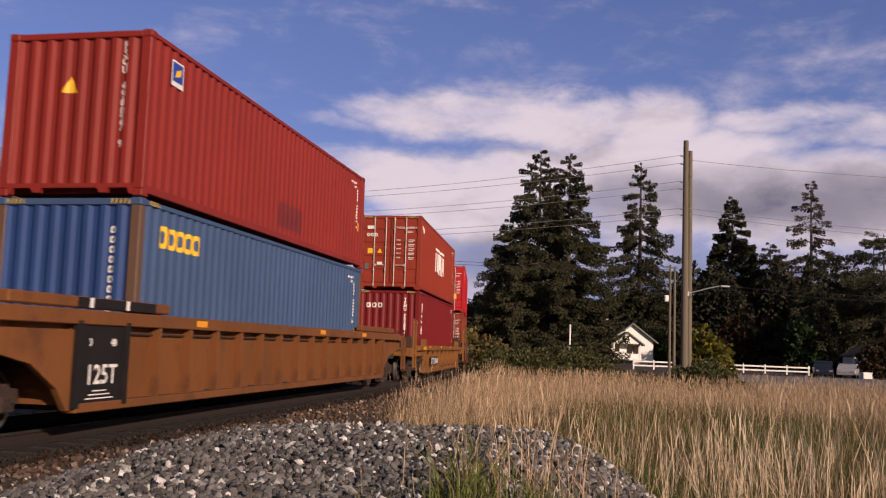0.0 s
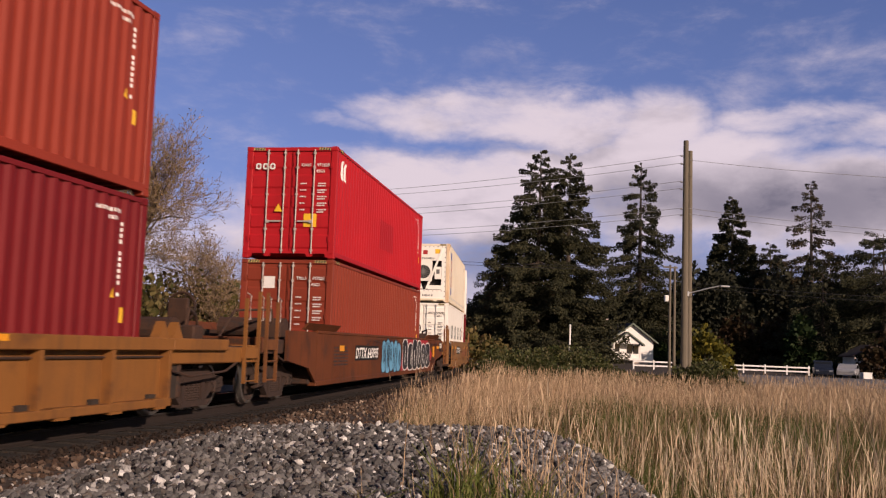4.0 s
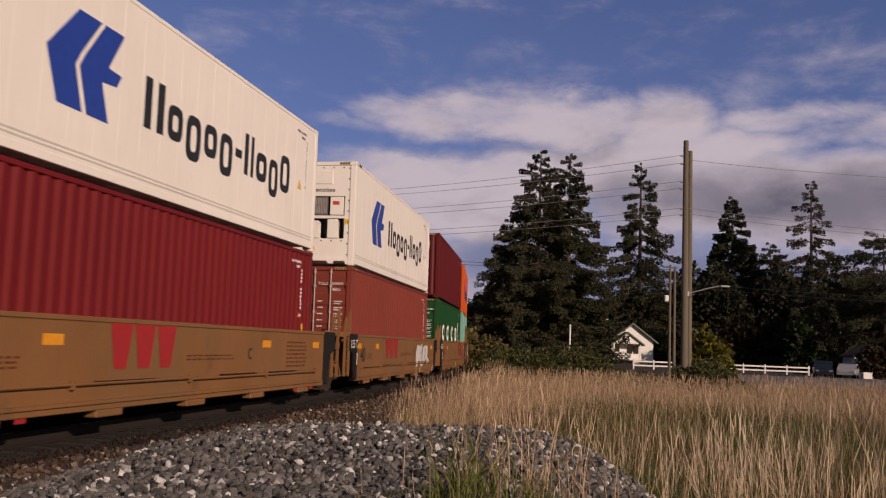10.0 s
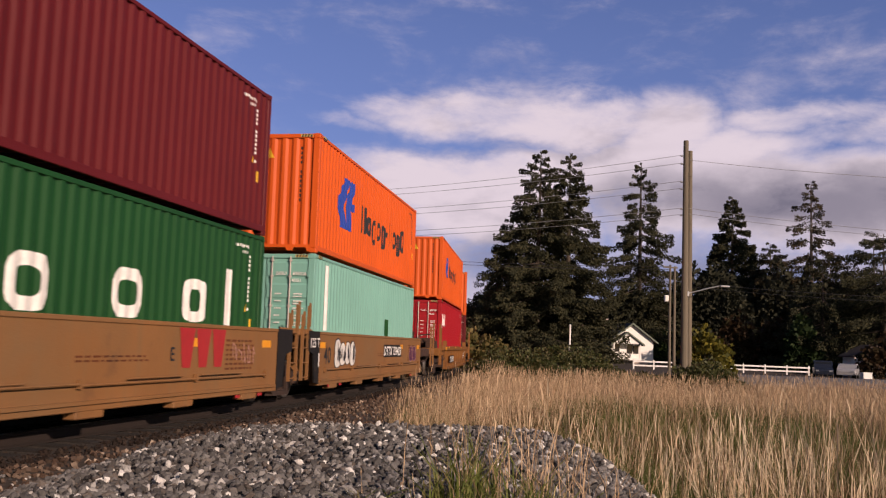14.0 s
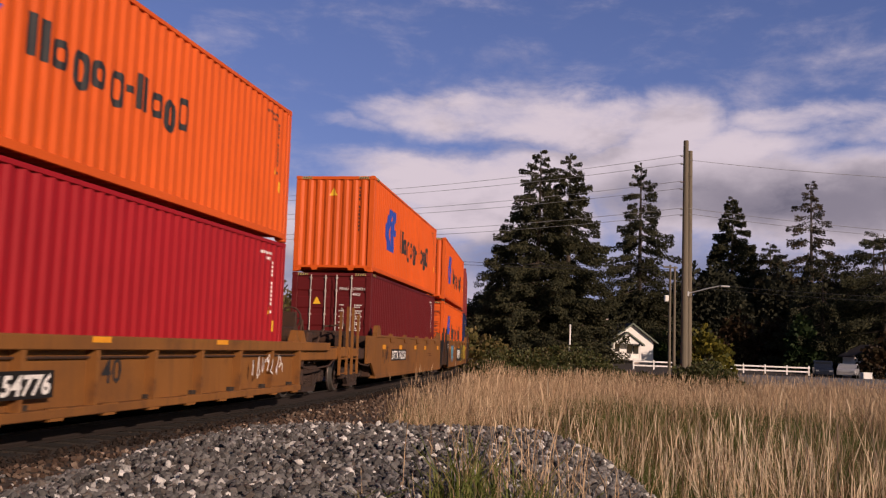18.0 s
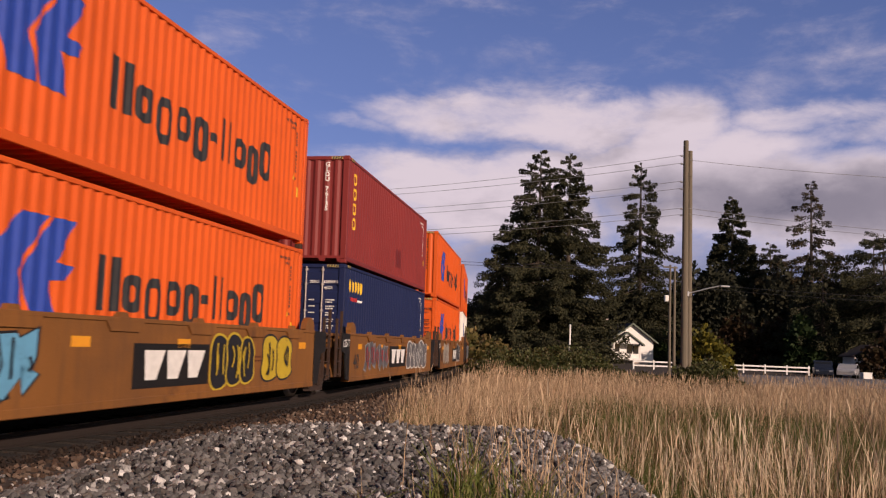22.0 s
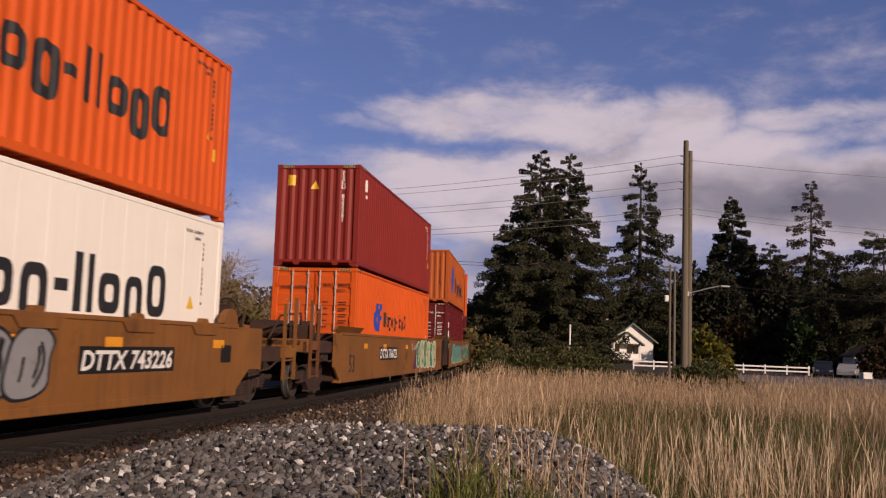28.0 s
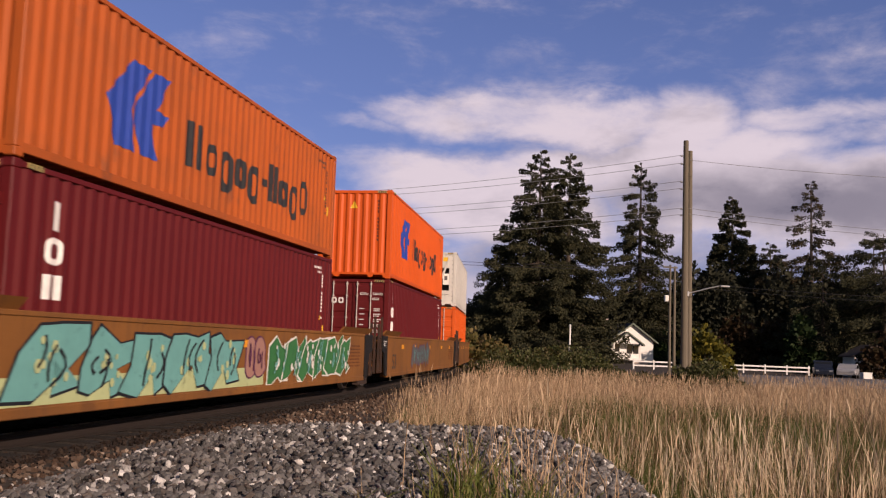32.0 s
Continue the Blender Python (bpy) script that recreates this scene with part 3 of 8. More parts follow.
# ================= the double-stacked train =================
def build_truck_meshes():
    """A freight bogie: two side frames with springs, a bolster, and two turning wheelsets."""
    k = {}
    # side frame outline in (y, z), windows left open by building it from bars
    b = nb()
    top = [(-1.12, 0.40), (-1.08, 0.58), (-0.72, 0.62), (-0.45, 0.74), (0.45, 0.74), (0.72, 0.62), (1.08, 0.58), (1.12, 0.40), (0.78, 0.42), (0.62, 0.50), (-0.62, 0.50), (-0.78, 0.42)]
    prism(b, top, -0.07, 0.07)
    for s in (-1, 1):
        prism(b, [(s * 0.80, 0.46), (s * 0.62, 0.52), (s * 0.34, 0.16), (s * 0.40, 0.12)], -0.06, 0.06)
        prism(b, [(s * 0.30, 0.20), (s * 0.40, 0.20), (s * 0.40, 0.62), (s * 0.30, 0.62)], -0.075, 0.075)
    prism(b, [(-0.44, 0.10), (0.44, 0.10), (0.40, 0.20), (-0.40, 0.20)], -0.09, 0.09)
    k["frame"] = to_mesh("side_frame", b)
    prof = []
    for i in range(7):
        z = 0.2 + i * 0.042
        prof += [(0.052, z), (0.078, z + 0.008), (0.078, z + 0.026), (0.052, z + 0.034)]
    b = lathe(nb(), prof)
    k["spring"] = to_mesh("coil_spring", b)
    b = chamfer(slab(nb(), -1.0, 1.0, -0.2, 0.2, 0.48, 0.72), 0.02)
    k["bolster"] = to_mesh("bolster", b)
    k["axle_box"] = to_mesh("axle_box", chamfer(slab(nb(), -0.09, 0.09, -0.13, 0.13, 0.30, 0.5), 0.02))
    b = nb()
    tube(b, (-0.98, 0, 0), (0.98, 0, 0), 0.075, 10)
    for s in (-1, 1):
        tube(b, (s * 0.685, 0, 0), (s * 0.72, 0, 0), 0.455, 28)
        # rim, dished plate and hub as one turned profile
        prof = [(0.455, 0.715), (0.425, 0.725), (0.418, 0.822), (0.365, 0.828), (0.352, 0.800), (0.26, 0.775), (0.16, 0.795), (0.13, 0.845), (0.08, 0.848)]
        rings = [[b.verts.new((s * x, r * math.cos(2 * math.pi * g / 32), r * math.sin(2 * math.pi * g / 32))) for g in range(32)] for r, x in prof]
        for p, q in zip(rings, rings[1:]):
            for g in range(32):
                b.faces.new((p[g], p[(g + 1) % 32], q[(g + 1) % 32], q[g]))
        tube(b, (s * 0.93, 0, 0), (s * 1.10, 0, 0), 0.11, 12)
        for i in range(3):
            a = 2 * math.pi * i / 3
            tube(b, (s * 1.09, 0.05 * math.cos(a), 0.05 * math.sin(a)), (s * 1.125, 0.05 * math.cos(a), 0.05 * math.sin(a)), 0.018, 6)
    k["wheelset"] = me = to_mesh("wheelset", b)
    me.materials.append(WHEELST)
    me.materials.append(RIMSTEEL)
    for p in me.polygons:
        r = math.hypot(p.center.y, p.center.z)
        if 0.36 < r < 0.46 and 0.72 < abs(p.center.x) < 0.83:
            p.material_index = 1
    return k


TRUCK = build_truck_meshes()
WHEELSETS = []


def add_truck(car, y):
    t = new("bogie")
    t.parent = car
    t.matrix_basis = pose(0, y, 0)
    for s in (-1, 1):
        link_mesh("side_frame", TRUCK["frame"], BOGIE, t, "", pose(s * 1.0, 0, 0))
        for ys in (-0.17, 0.0, 0.17):
            link_mesh("coil_spring", TRUCK["spring"], BOGIE, t, "", pose(s * 1.0, ys, 0))
        for ys in (-0.89, 0.89):
            link_mesh("axle_box", TRUCK["axle_box"], BOGIE, t, "", pose(s * 1.0, ys, 0))
    link_mesh("bolster", TRUCK["bolster"], DARKSTEEL, t)
    for y2 in (-0.89, 0.89):
        w = link_mesh("wheelset", TRUCK["wheelset"], WHEELST, t, "steel wheels on a turning axle", pose(0, y2, 0.42))
        WHEELSETS.append((w, y2))


XW = 1.5          # half width over the car's side plates


def plate(name, bm, m, car, label=""):
    """A part of a car; a ladder falls into its posts and rungs."""
    if name != "ladder":
        return part(name, bm, m, car, label)
    ladder = new(name)
    ladder.parent = car
    tagged(ladder, label)
    for piece in islands(bm):
        zs = [v.co.z for v in piece.verts]
        part("post" if max(zs) - min(zs) > 0.5 else "rung", piece, m, ladder)
    return ladder


def end_platform(car, m, sy, wall, truck, couple, style):
    """The deck, ladder posts, brake gear and coupler beyond one end of the well."""
    long_car = style == "smooth" and wall > 7
    zt = {"tan": 1.46, "smooth": 1.48, "ribbed": 1.04}[style]
    reach = {"tan": 0.12, "ribbed": 0.0}.get(style, 2.05 if wall < 8.2 else 0.5) if style != "smooth" or long_car else 1.1
    zd = 1.30 if long_car else 1.14
    y0, y1 = sy * (wall - 0.1), sy * (truck + 1.75)
    plate("end_deck", chamfer(slab(nb(), -1.25, 1.25, y0, y1, zd - 0.14, zd), 0.02), GEAR, car)
    plate("draft_sill", chamfer(slab(nb(), -0.3, 0.3, y0, y1, 0.60, zd - 0.14), 0.02), DARKSTEEL, car)
    yb = wall + (0.46 if style == "ribbed" else 0.0)
    plate("bulkhead", chamfer(slab(nb(), -1.34, 1.34, sy * (yb - 0.02), sy * (yb + 0.10), 0.30, zt), 0.02), GEAR, car)
    plate("bolster_beam", chamfer(slab(nb(), -1.3, 1.3, sy * (truck - 0.3), sy * (truck + 0.3), 0.80, zd - 0.14), 0.02), DARKSTEEL, car)
    plate("end_sill", chamfer(slab(nb(), -1.42, 1.42, y1 - sy * 0.16, y1, zd - 0.28, zd + 0.02), 0.02), m, car)
    for sx in (-1, 1):
        if reach > 0.2:
            lo = 0.66 if not long_car else 0.62
            w = min(reach, 0.55)
            pts = [(sy * wall, zt), (sy * wall, 0.34), (sy * (wall + w * 0.85), lo), (sy * (wall + w), lo + 0.06)]
            pts += [(sy * (wall + reach), lo + (0.04 if reach < 1.5 else 0.24)), (sy * (wall + reach), zt)]
            plate("end_web", prism(nb(), pts, sx * (XW - 0.08), sx * (XW - 0.022)), m, car)
        if style == "ribbed":
            plate("corner_box", slab(nb(), sx * 1.24, sx * 1.32, sy * (wall - 0.05), sy * (yb - 0.02), 0.30, zt), DARKSTEEL, car)
        # side sill from the well to the end sill
        plate("side_sill", chamfer(slab(nb(), sx * 1.28, sx * 1.40, sy * (wall + reach), y1, zd - 0.30, zd - 0.02), 0.02), GEAR if style != "ribbed" else m, car)
        # ladder with grab irons at the corner
        b = nb()
        yl = sy * (truck + 1.42)
        for dy in (-0.29, 0.29):
            slab(b, sx * 1.43, sx * 1.49, yl + dy - 0.025, yl + dy + 0.025, 0.46, (2.18 if dy * sy > 0 else 2.02) if sx > 0 else 1.55)
        for z in (0.5, 0.86):
            tube(b, (sx * 1.46, yl - 0.29, z), (sx * 1.46, yl + 0.29, z), 0.016, 6)
        slab(b, sx * 1.40, sx * 1.48, yl - 0.32, yl + 0.32, zd - 0.22, zd - 0.02)
        plate("ladder", b, m if not long_car else CARBROWN, car, "steel ladder posts with rungs")
        for dy in (-0.29, 0.29) if sx > 0 else ():
            y = yl + dy
            plate("grab_rail", pipe(nb(), [(sx * 1.46, y + 0.02, 1.62), (sx * 1.46, y + 0.17, 1.64), (sx * 1.46, y + 0.17, 2.08), (sx * 1.46, y + 0.02, 2.12)], 0.014), ROD, car)
        # pipe run sagging below the deck edge
        pts = [(sx * 1.38, sy * (wall + 0.15), zd - 0.40), (sx * 1.42, sy * (wall + 0.7), zd - 0.50), (sx * 1.40, sy * (truck + 0.5), zd - 0.44), (sx * 1.36, sy * (truck + 1.2), zd - 0.24)]
        plate("brake_pipe", pipe(nb(), pts, 0.022), GEAR, car)
        b = tube(nb(), (sx * 1.0, sy * (wall + 0.5), zd), (sx * 1.0, sy * (wall + 0.5), zd + 0.18), 0.09, 10)
        plate("lifting_post", b, DARKSTEEL, car)
    b = tube(nb(), (-0.5, sy * (wall + 0.85), zd + 0.24), (1.0, sy * (wall + 0.85), zd + 0.24), 0.22, 14)
    plate("air_reservoir", b, GEAR, car)
    plate("control_valve", chamfer(slab(nb(), 0.65, 1.15, sy * (wall + 1.25), sy * (wall + 1.6), zd, zd + 0.34), 0.03), m if style == "tan" else GEAR, car)
    plate("valve_pipe", pipe(nb(), [(0.9, sy * (wall + 1.4), zd + 0.3), (0.9, sy * (wall + 1.5), zd + 0.62), (0.5, sy * (truck + 1.0), zd + 0.55), (0.4, sy * (truck + 1.5), zd)], 0.03), GEAR, car)
    if sy > 0:
        # handbrake wheel on its stand
        yh = sy * (truck + 1.2)
        b = nb()
        for k in range(16):
            a0, a1 = 2 * math.pi * k / 16, 2 * math.pi * (k + 1) / 16
            tube(b, (0.1 + 0.28 * math.cos(a0), yh, zd + 0.7 + 0.28 * math.sin(a0)), (0.1 + 0.28 * math.cos(a1), yh, zd + 0.7 + 0.28 * math.sin(a1)), 0.025, 6)
        for k in range(5):
            a0 = 2 * math.pi * k / 5
            tube(b, (0.1, yh, zd + 0.7), (0.1 + 0.28 * math.cos(a0), yh, zd + 0.7 + 0.28 * math.sin(a0)), 0.016, 6)
        plate("handbrake_wheel", b, GEAR, car)
        plate("handbrake_stand", chamfer(slab(nb(), -0.1, 0.3, yh - 0.16, yh - 0.04, zd, zd + 0.86), 0.02), GEAR, car)
    b = slab(nb(), -0.12, 0.12, y1, sy * (couple - 0.02), 0.70, 0.92)
    slab(b, -0.17, 0.17, sy * (couple - 0.3), sy * (couple - 0.01), 0.66, 0.96)
    plate("coupler", b, DARKSTEEL, car)
    pts = [(0.35, sy * y, z) for y, z in ((truck + 1.6, 0.85), (truck + 1.75, 0.55), (couple - 0.02, 0.45))]
    plate("air_hose", pipe(nb(), pts, 0.025), BLACK, car)


def joint_end(car, m, sy, half, style, wall):
    """Half of the shared end between two articulated wells; black skirt, ladder, walkway."""
    y1 = half - 0.06
    plate("bulkhead", chamfer(slab(nb(), -1.4, 1.4, sy * (wall - 0.14), sy * (wall - 0.02), 0.36, 1.44), 0.02), m, car)
    plate("draft_sill", slab(nb(), -0.32, 0.32, sy * wall, sy * y1, 0.62, 1.0), DARKSTEEL, car)
    plate("walkway", chamfer(slab(nb(), -1.2, 1.2, sy * wall, sy * (y1 - 0.1), 1.42, 1.5), 0.01), m if style != "tan" else DARKSTEEL, car)
    for sx in (-1, 1):
        w = 0.78 if half - wall < 1.6 else 1.35
        b = prism(nb(), [(sy * (wall + 0.0), 1.5), (sy * (wall + w), 1.5), (sy * (wall + w), 1.06), (sy * (wall + w * 0.58), 0.98), (sy * (wall + 0.30), 0.34), (sy * wall, 0.30)], sx * 1.46, sx * 1.50)
        plate("end_skirt", b, BLACK, car, "black painted end skirt")
        b = nb()
        yl = sy * min(wall + 0.95, half - 0.32) if half - wall < 1.6 else sy * (half - 0.5)
        for dy in (-0.2, 0.2):
            slab(b, sx * 1.42, sx * 1.48, yl + dy - 0.03, yl + dy + 0.03, 0.42, 1.95 + dy * 0.5)
        for z in (0.48, 0.80, 1.12, 1.44):
            tube(b, (sx * 1.45, yl - 0.2, z), (sx * 1.45, yl + 0.2, z), 0.016, 6)
        plate("ladder", b, m if style == "tan" else GEAR, car, "steel ladder posts with rungs")
        if style == "tan":
            plate("walkway_beam", chamfer(slab(nb(), sx * 1.36, sx * 1.42, sy * (wall + 0.35), sy * (half - 0.02), 1.40, 1.54), 0.015), m, car)
            if sx > 0:
                for dy in (-0.2, 0.2):
                    plate("grab_rail", pipe(nb(), [(1.45, yl + dy, 1.9 + dy * 0.5), (1.45, yl + dy + 0.06, 2.02 + dy * 0.5), (1.45, yl + dy + 0.12, 2.0 + dy * 0.5), (1.45, yl + dy + 0.13, 1.6)], 0.016), m, car)
    b = tube(nb(), (0.4, sy * (wall + 0.5), 1.25), (1.15, sy * (wall + 0.5), 1.25), 0.13, 12)
    plate("brake_cylinder", b, m, car)


def well_car(style, m, label, wall, near, far, trucks):
    """A well car: two deep side plates with chords, cross members, ends.
    near, far: ('end', truck, couple) or ('joint', half)."""
    car = new("well_car")
    tagged(car, label, "railway wagon", "well cars of the train")
    zt = {"tan": 1.50, "smooth": 1.52, "deep": 1.58, "ribbed": 1.25}[style]
    zb = 0.32 if style != "ribbed" else 0.27
    for sx in (-1, 1):
        if style == "deep":
            pts = [(-wall, zb), (-wall, 0.9), (-wall - 0.35, 1.24), (-wall - 2.2, 1.24), (-wall - 2.2, zt - 0.1), (wall + 2.2, zt - 0.1), (wall + 2.2, 1.24), (wall + 0.35, 1.24), (wall, 0.9), (wall, zb)]
        elif style == "ribbed":
            pts = [(-wall, zb), (-wall, zt - 0.12), (wall, zt - 0.12), (wall, zb)]
        else:
            pts = [(-wall, zb), (-wall, zt - 0.05), (wall, zt - 0.05), (wall, zb)]
        inset = 0.17 if style in ("deep", "ribbed") else 0.02
        plate("side_plate", prism(nb(), pts, sx * (XW - inset - 0.05), sx * (XW - inset)), m, car)
        le = wall + (2.2 if style == "deep" else 0.0)
        plate("top_chord", chamfer(slab(nb(), sx * (XW - 0.14), sx * XW, -le, le, zt - (0.19 if inset > 0.05 else 0.07), zt), 0.012), m, car)
        plate("bottom_chord", chamfer(slab(nb(), sx * (XW - 0.22), sx * (XW - 0.004), -wall, wall, zb - 0.06, zb + 0.06), 0.012), m, car)
        if style in ("deep", "ribbed"):
            n = 14 if style == "deep" else 9
            rib = KIT.get(("rib", style, sx))
            if rib is None:
                rib = KIT[("rib", style, sx)] = to_mesh("rib", prism(nb(), [(-0.035, zb + 0.06), (0.035, zb + 0.06), (0.045, zt - 0.19), (-0.045, zt - 0.19)], sx * (XW - inset), sx * (XW - 0.015)))
            for i in range(n):
                link_mesh("rib", rib, m, car, "", pose(0, (-wall + 2.1 + i * (2 * wall - 2.4) / (n - 1)) if style == "deep" else (-wall + 0.08 + i * (2 * wall - 0.16) / (n - 1)), 0))
            b = nb()
            tube(b, (sx * (XW - inset + 0.04), -wall, zt - 0.29), (sx * (XW - inset + 0.03), wall, zt - 0.29), 0.02, 6)
            plate("brake_pipe", b, GEAR, car)
        elif style == "tan":
            b = nb()
            for a, c, z in ((-0.93, -0.05, 0.62), (-0.05, 0.9, 0.60)):
                tube(b, (sx * (XW + 0.03), a * wall, z), (sx * (XW + 0.03), c * wall, z), 0.02, 6)
            for y in (-0.93, -0.55, -0.05, 0.45, 0.9):
                slab(b, sx * (XW - 0.01), sx * (XW + 0.05), y * wall - 0.03, y * wall + 0.03, 0.56, 0.68)
            for y in (-0.35, 0.25, 0.6):
                tube(b, (sx * (XW + 0.04), y * wall - 0.8, 0.66), (sx * (XW + 0.04), y * wall + 0.8, 0.66), 0.012, 6)
            plate("release_rod", b, m, car)
            for k in range(5):
                yy = wall * (-0.8 + 0.4 * k)
                plate("foot_plate", chamfer(slab(nb(), sx * (XW - 0.2), sx * (XW - 0.01), yy - 0.32, yy + 0.32, 0.16, 0.27), 0.015), m, car)
            b = slab(nb(), sx * (XW - 0.02), sx * (XW + 0.03), -wall + 0.1, wall - 0.1, 0.35, 0.40)
            plate("lower_ledge", b, m, car)
        elif style == "smooth":
            for y in ((-0.62, -0.25, 0.12, 0.48, 0.8) if wall < 7 else ()):
                yy = y * wall
                plate("guide_plate", prism(nb(), [(yy - 0.5, zt - 0.06), (yy - 0.36, zt - 0.20), (yy + 0.36, zt - 0.20), (yy + 0.5, zt - 0.06)], sx * (XW - 0.02), sx * (XW + 0.012)), m, car)
                plate("loading_guide", prism(nb(), [(yy - 0.13, zt), (yy - 0.07, zt + 0.07), (yy + 0.08, zt + 0.07), (yy + 0.14, zt)], sx * (XW - 0.13), sx * (XW - 0.03)), m, car)
    beam = KIT.get("beam")
    if beam is None:
        beam = KIT["beam"] = to_mesh("cross_member", slab(nb(), -1.4, 1.4, -0.09, 0.09, 0.26, 0.40))
        KIT["pad"] = to_mesh("support_pad", slab(nb(), -0.15, 0.15, -0.15, 0.15, 0.40, 0.445))
    for i in range(9):
        link_mesh("cross_member", beam, DARKSTEEL, car, "", pose(0, -wall + 0.4 + i * (2 * wall - 0.8) / 8, 0))
    for y in (-6.09, 6.09):
        for x in (-1.13, 1.13):
            link_mesh("support_pad", KIT["pad"], DARKSTEEL, car, "", pose(x, y, 0))
    for sy, spec in ((-1, near), (1, far)):
        if spec[0] == "end":
            if style == "deep":
                deep_end(car, m, sy, wall, spec[1], spec[2])
            else:
                end_platform(car, m, sy, wall, spec[1], spec[2], style)
        else:
            joint_end(car, m, sy, spec[1], style, wall)
    for y in trucks:
        add_truck(car, y)
    return car


def deep_end(car, m, sy, wall, truck, couple):
    """Ends of the long well car: high end deck, arched webs over the bogie, black data panel."""
    y0, y1 = sy * (wall - 0.2), sy * (truck + 1.3)
    plate("end_deck", chamfer(slab(nb(), -1.42, 1.42, sy * (wall - 1.6), y1, 1.46, 1.54), 0.02), m, car)
    plate("deck_rim", chamfer(slab(nb(), 1.30, 1.46, sy * (wall - 2.4), sy * (wall + 1.4), 1.60, 1.75), 0.02), m, car)
    plate("deck_rim", chamfer(slab(nb(), -1.46, -1.30, sy * (wall - 2.4), sy * (wall + 1.4), 1.60, 1.75), 0.02), m, car)
    plate("bolster_beam", chamfer(slab(nb(), -1.3, 1.3, sy * (truck - 0.3), sy * (truck + 0.3), 0.80, 1.3), 0.02), DARKSTEEL, car)
    plate("draft_sill", slab(nb(), -0.3, 0.3, y0, y1, 0.62, 1.44), DARKSTEEL, car)
    plate("bulkhead", slab(nb(), -1.38, 1.38, sy * (wall - 0.05), sy * (wall + 0.05), 0.36, 1.44), m, car)
    for sx in (-1, 1):
        plate("end_web", prism(nb(), [(sy * wall, zz) for zz in (0.3, 1.32)] + [(sy * (wall + 2.2), 1.32), (sy * (wall + 2.2), 1.12), (sy * (wall + 1.5), 1.02), (sy * (wall + 0.9), 0.90), (sy * (wall + 0.35), 0.58), (sy * (wall + 0.12), 0.3)], sx * 1.36, sx * 1.44), m, car)
        if sy < 0:
            panel = plate("data_panel", slab(nb(), sx * 1.40, sx * 1.46, -wall + 0.02, -wall + 1.12, 0.31, 1.38), BLACK, car, "black panel with load lettering")
            if sx > 0:
                for body, u, v, h in (("125T", -wall + 0.6, 0.62, 0.36), ("3", -wall + 0.3, 1.12, 0.13), ("48", -wall + 0.85, 1.12, 0.13)):
                    t = text_side(body, u, v, h, 0.006)
                    for q in t.verts:
                        q.co.x = 1.464
                    part("lettering", t, INWHITE, panel)
                b = nb()
                for i in range(3):
                    slab(b, 1.460, 1.464, -wall + 0.25 + 0.08 * i, -wall + 0.9 - 0.08 * i, 0.42 + i * 0.05, 0.435 + i * 0.05)
                part("data_bars", b, INWHITE, panel)
        for yy in (sy * (wall + 0.0), sy * (wall - 1.15)):
            plate("end_post", slab(nb(), sx * 1.42, sx * 1.5, yy - 0.06, yy + 0.06, 0.32, 1.44), BLACK if sy < 0 else m, car)
        b = nb()
        yl = sy * (truck + 1.0)
        for dy in (-0.19, 0.19):
            slab(b, sx * 1.42, sx * 1.48, yl + dy - 0.03, yl + dy + 0.03, 0.45, 1.5)
        for z in (0.5, 0.86, 1.2):
            tube(b, (sx * 1.45, yl - 0.19, z), (sx * 1.45, yl + 0.19, z), 0.014, 6)
        plate("ladder", b, m, car, "steel ladder posts with rungs")
    b = slab(nb(), -0.12, 0.12, y1, sy * (couple - 0.02), 0.70, 0.92)
    slab(b, -0.17, 0.17, sy * (couple - 0.3), sy * (couple - 0.01), 0.66, 0.96)
    plate("coupler", b, DARKSTEEL, car)


def car_text(car, body, u, v, h, ink, back=None, bold=0.004, x=None):
    x = x or XW - 0.02
    lean, wide = (0.18, 1.1) if back else (0.0, 1.0)
    t = text_side(body, 0, 0, h, bold + (0.006 if back else 0))
    us = [q.co.y for q in t.verts]
    if back:
        w = max(us) * wide + 0.16 * h
        part("number_panel", slab(nb(), x, x + 0.004, u - w, u + w, v - 0.15 * h, v + 0.86 * h), back, car)
    for q in t.verts:
        q.co = (x + 0.007, u + wide * q.co.y + lean * (q.co.z - 0.35 * h), v + q.co.z)
    part("lettering", t, ink, car)


def car_bars(car, u0, u1, v0, v1, m, name="reflector", x=None, label=""):
    x = x or XW - 0.02
    part(name, slab(nb(), x, x + 0.004, u0, u1, v0, v1), m, car, label)


HC, STD = 2.896, 2.591
CARGO = []          # (object, s at the start, height above the rail)


def ride(ob, s, z):
    CARGO.append((ob, s, z))
    return ob
LOWZ = 0.445


def stack(s, low, up, low_h=HC):
    ride(low, s, LOWZ)
    ride(up, s, LOWZ + low_h + 0.02)


# ---- markings shared by several boxes ----
PATCHRED = mat("repainted_dark_red_patch", (0.14, 0.012, 0.011), 0.5, col2=(0.11, 0.010, 0.009), scale=2.0)


def tall_word(root, u, top, h, ink, shapes, wavy=True):
    """A brand word written downwards, as plain blocks."""
    b = nb()
    for i, k in enumerate(shapes):
        v = top - (i + 1) * h
        if k == "t":
            rect(b, u - 0.08, u + 0.08, v, v + h * 0.86)
        elif k == "x":
            rect(b, u - 0.17, u - 0.05, v, v + h * 0.72)
            rect(b, u + 0.05, u + 0.17, v, v + h * 0.72)
        else:
            ringed(b, u - 0.17, u + 0.17, v, v + h * 0.8, 0.075)
    mark("brand_mark", b, ink, root, wavy=wavy, label="brand mark in plain vertical blocks")


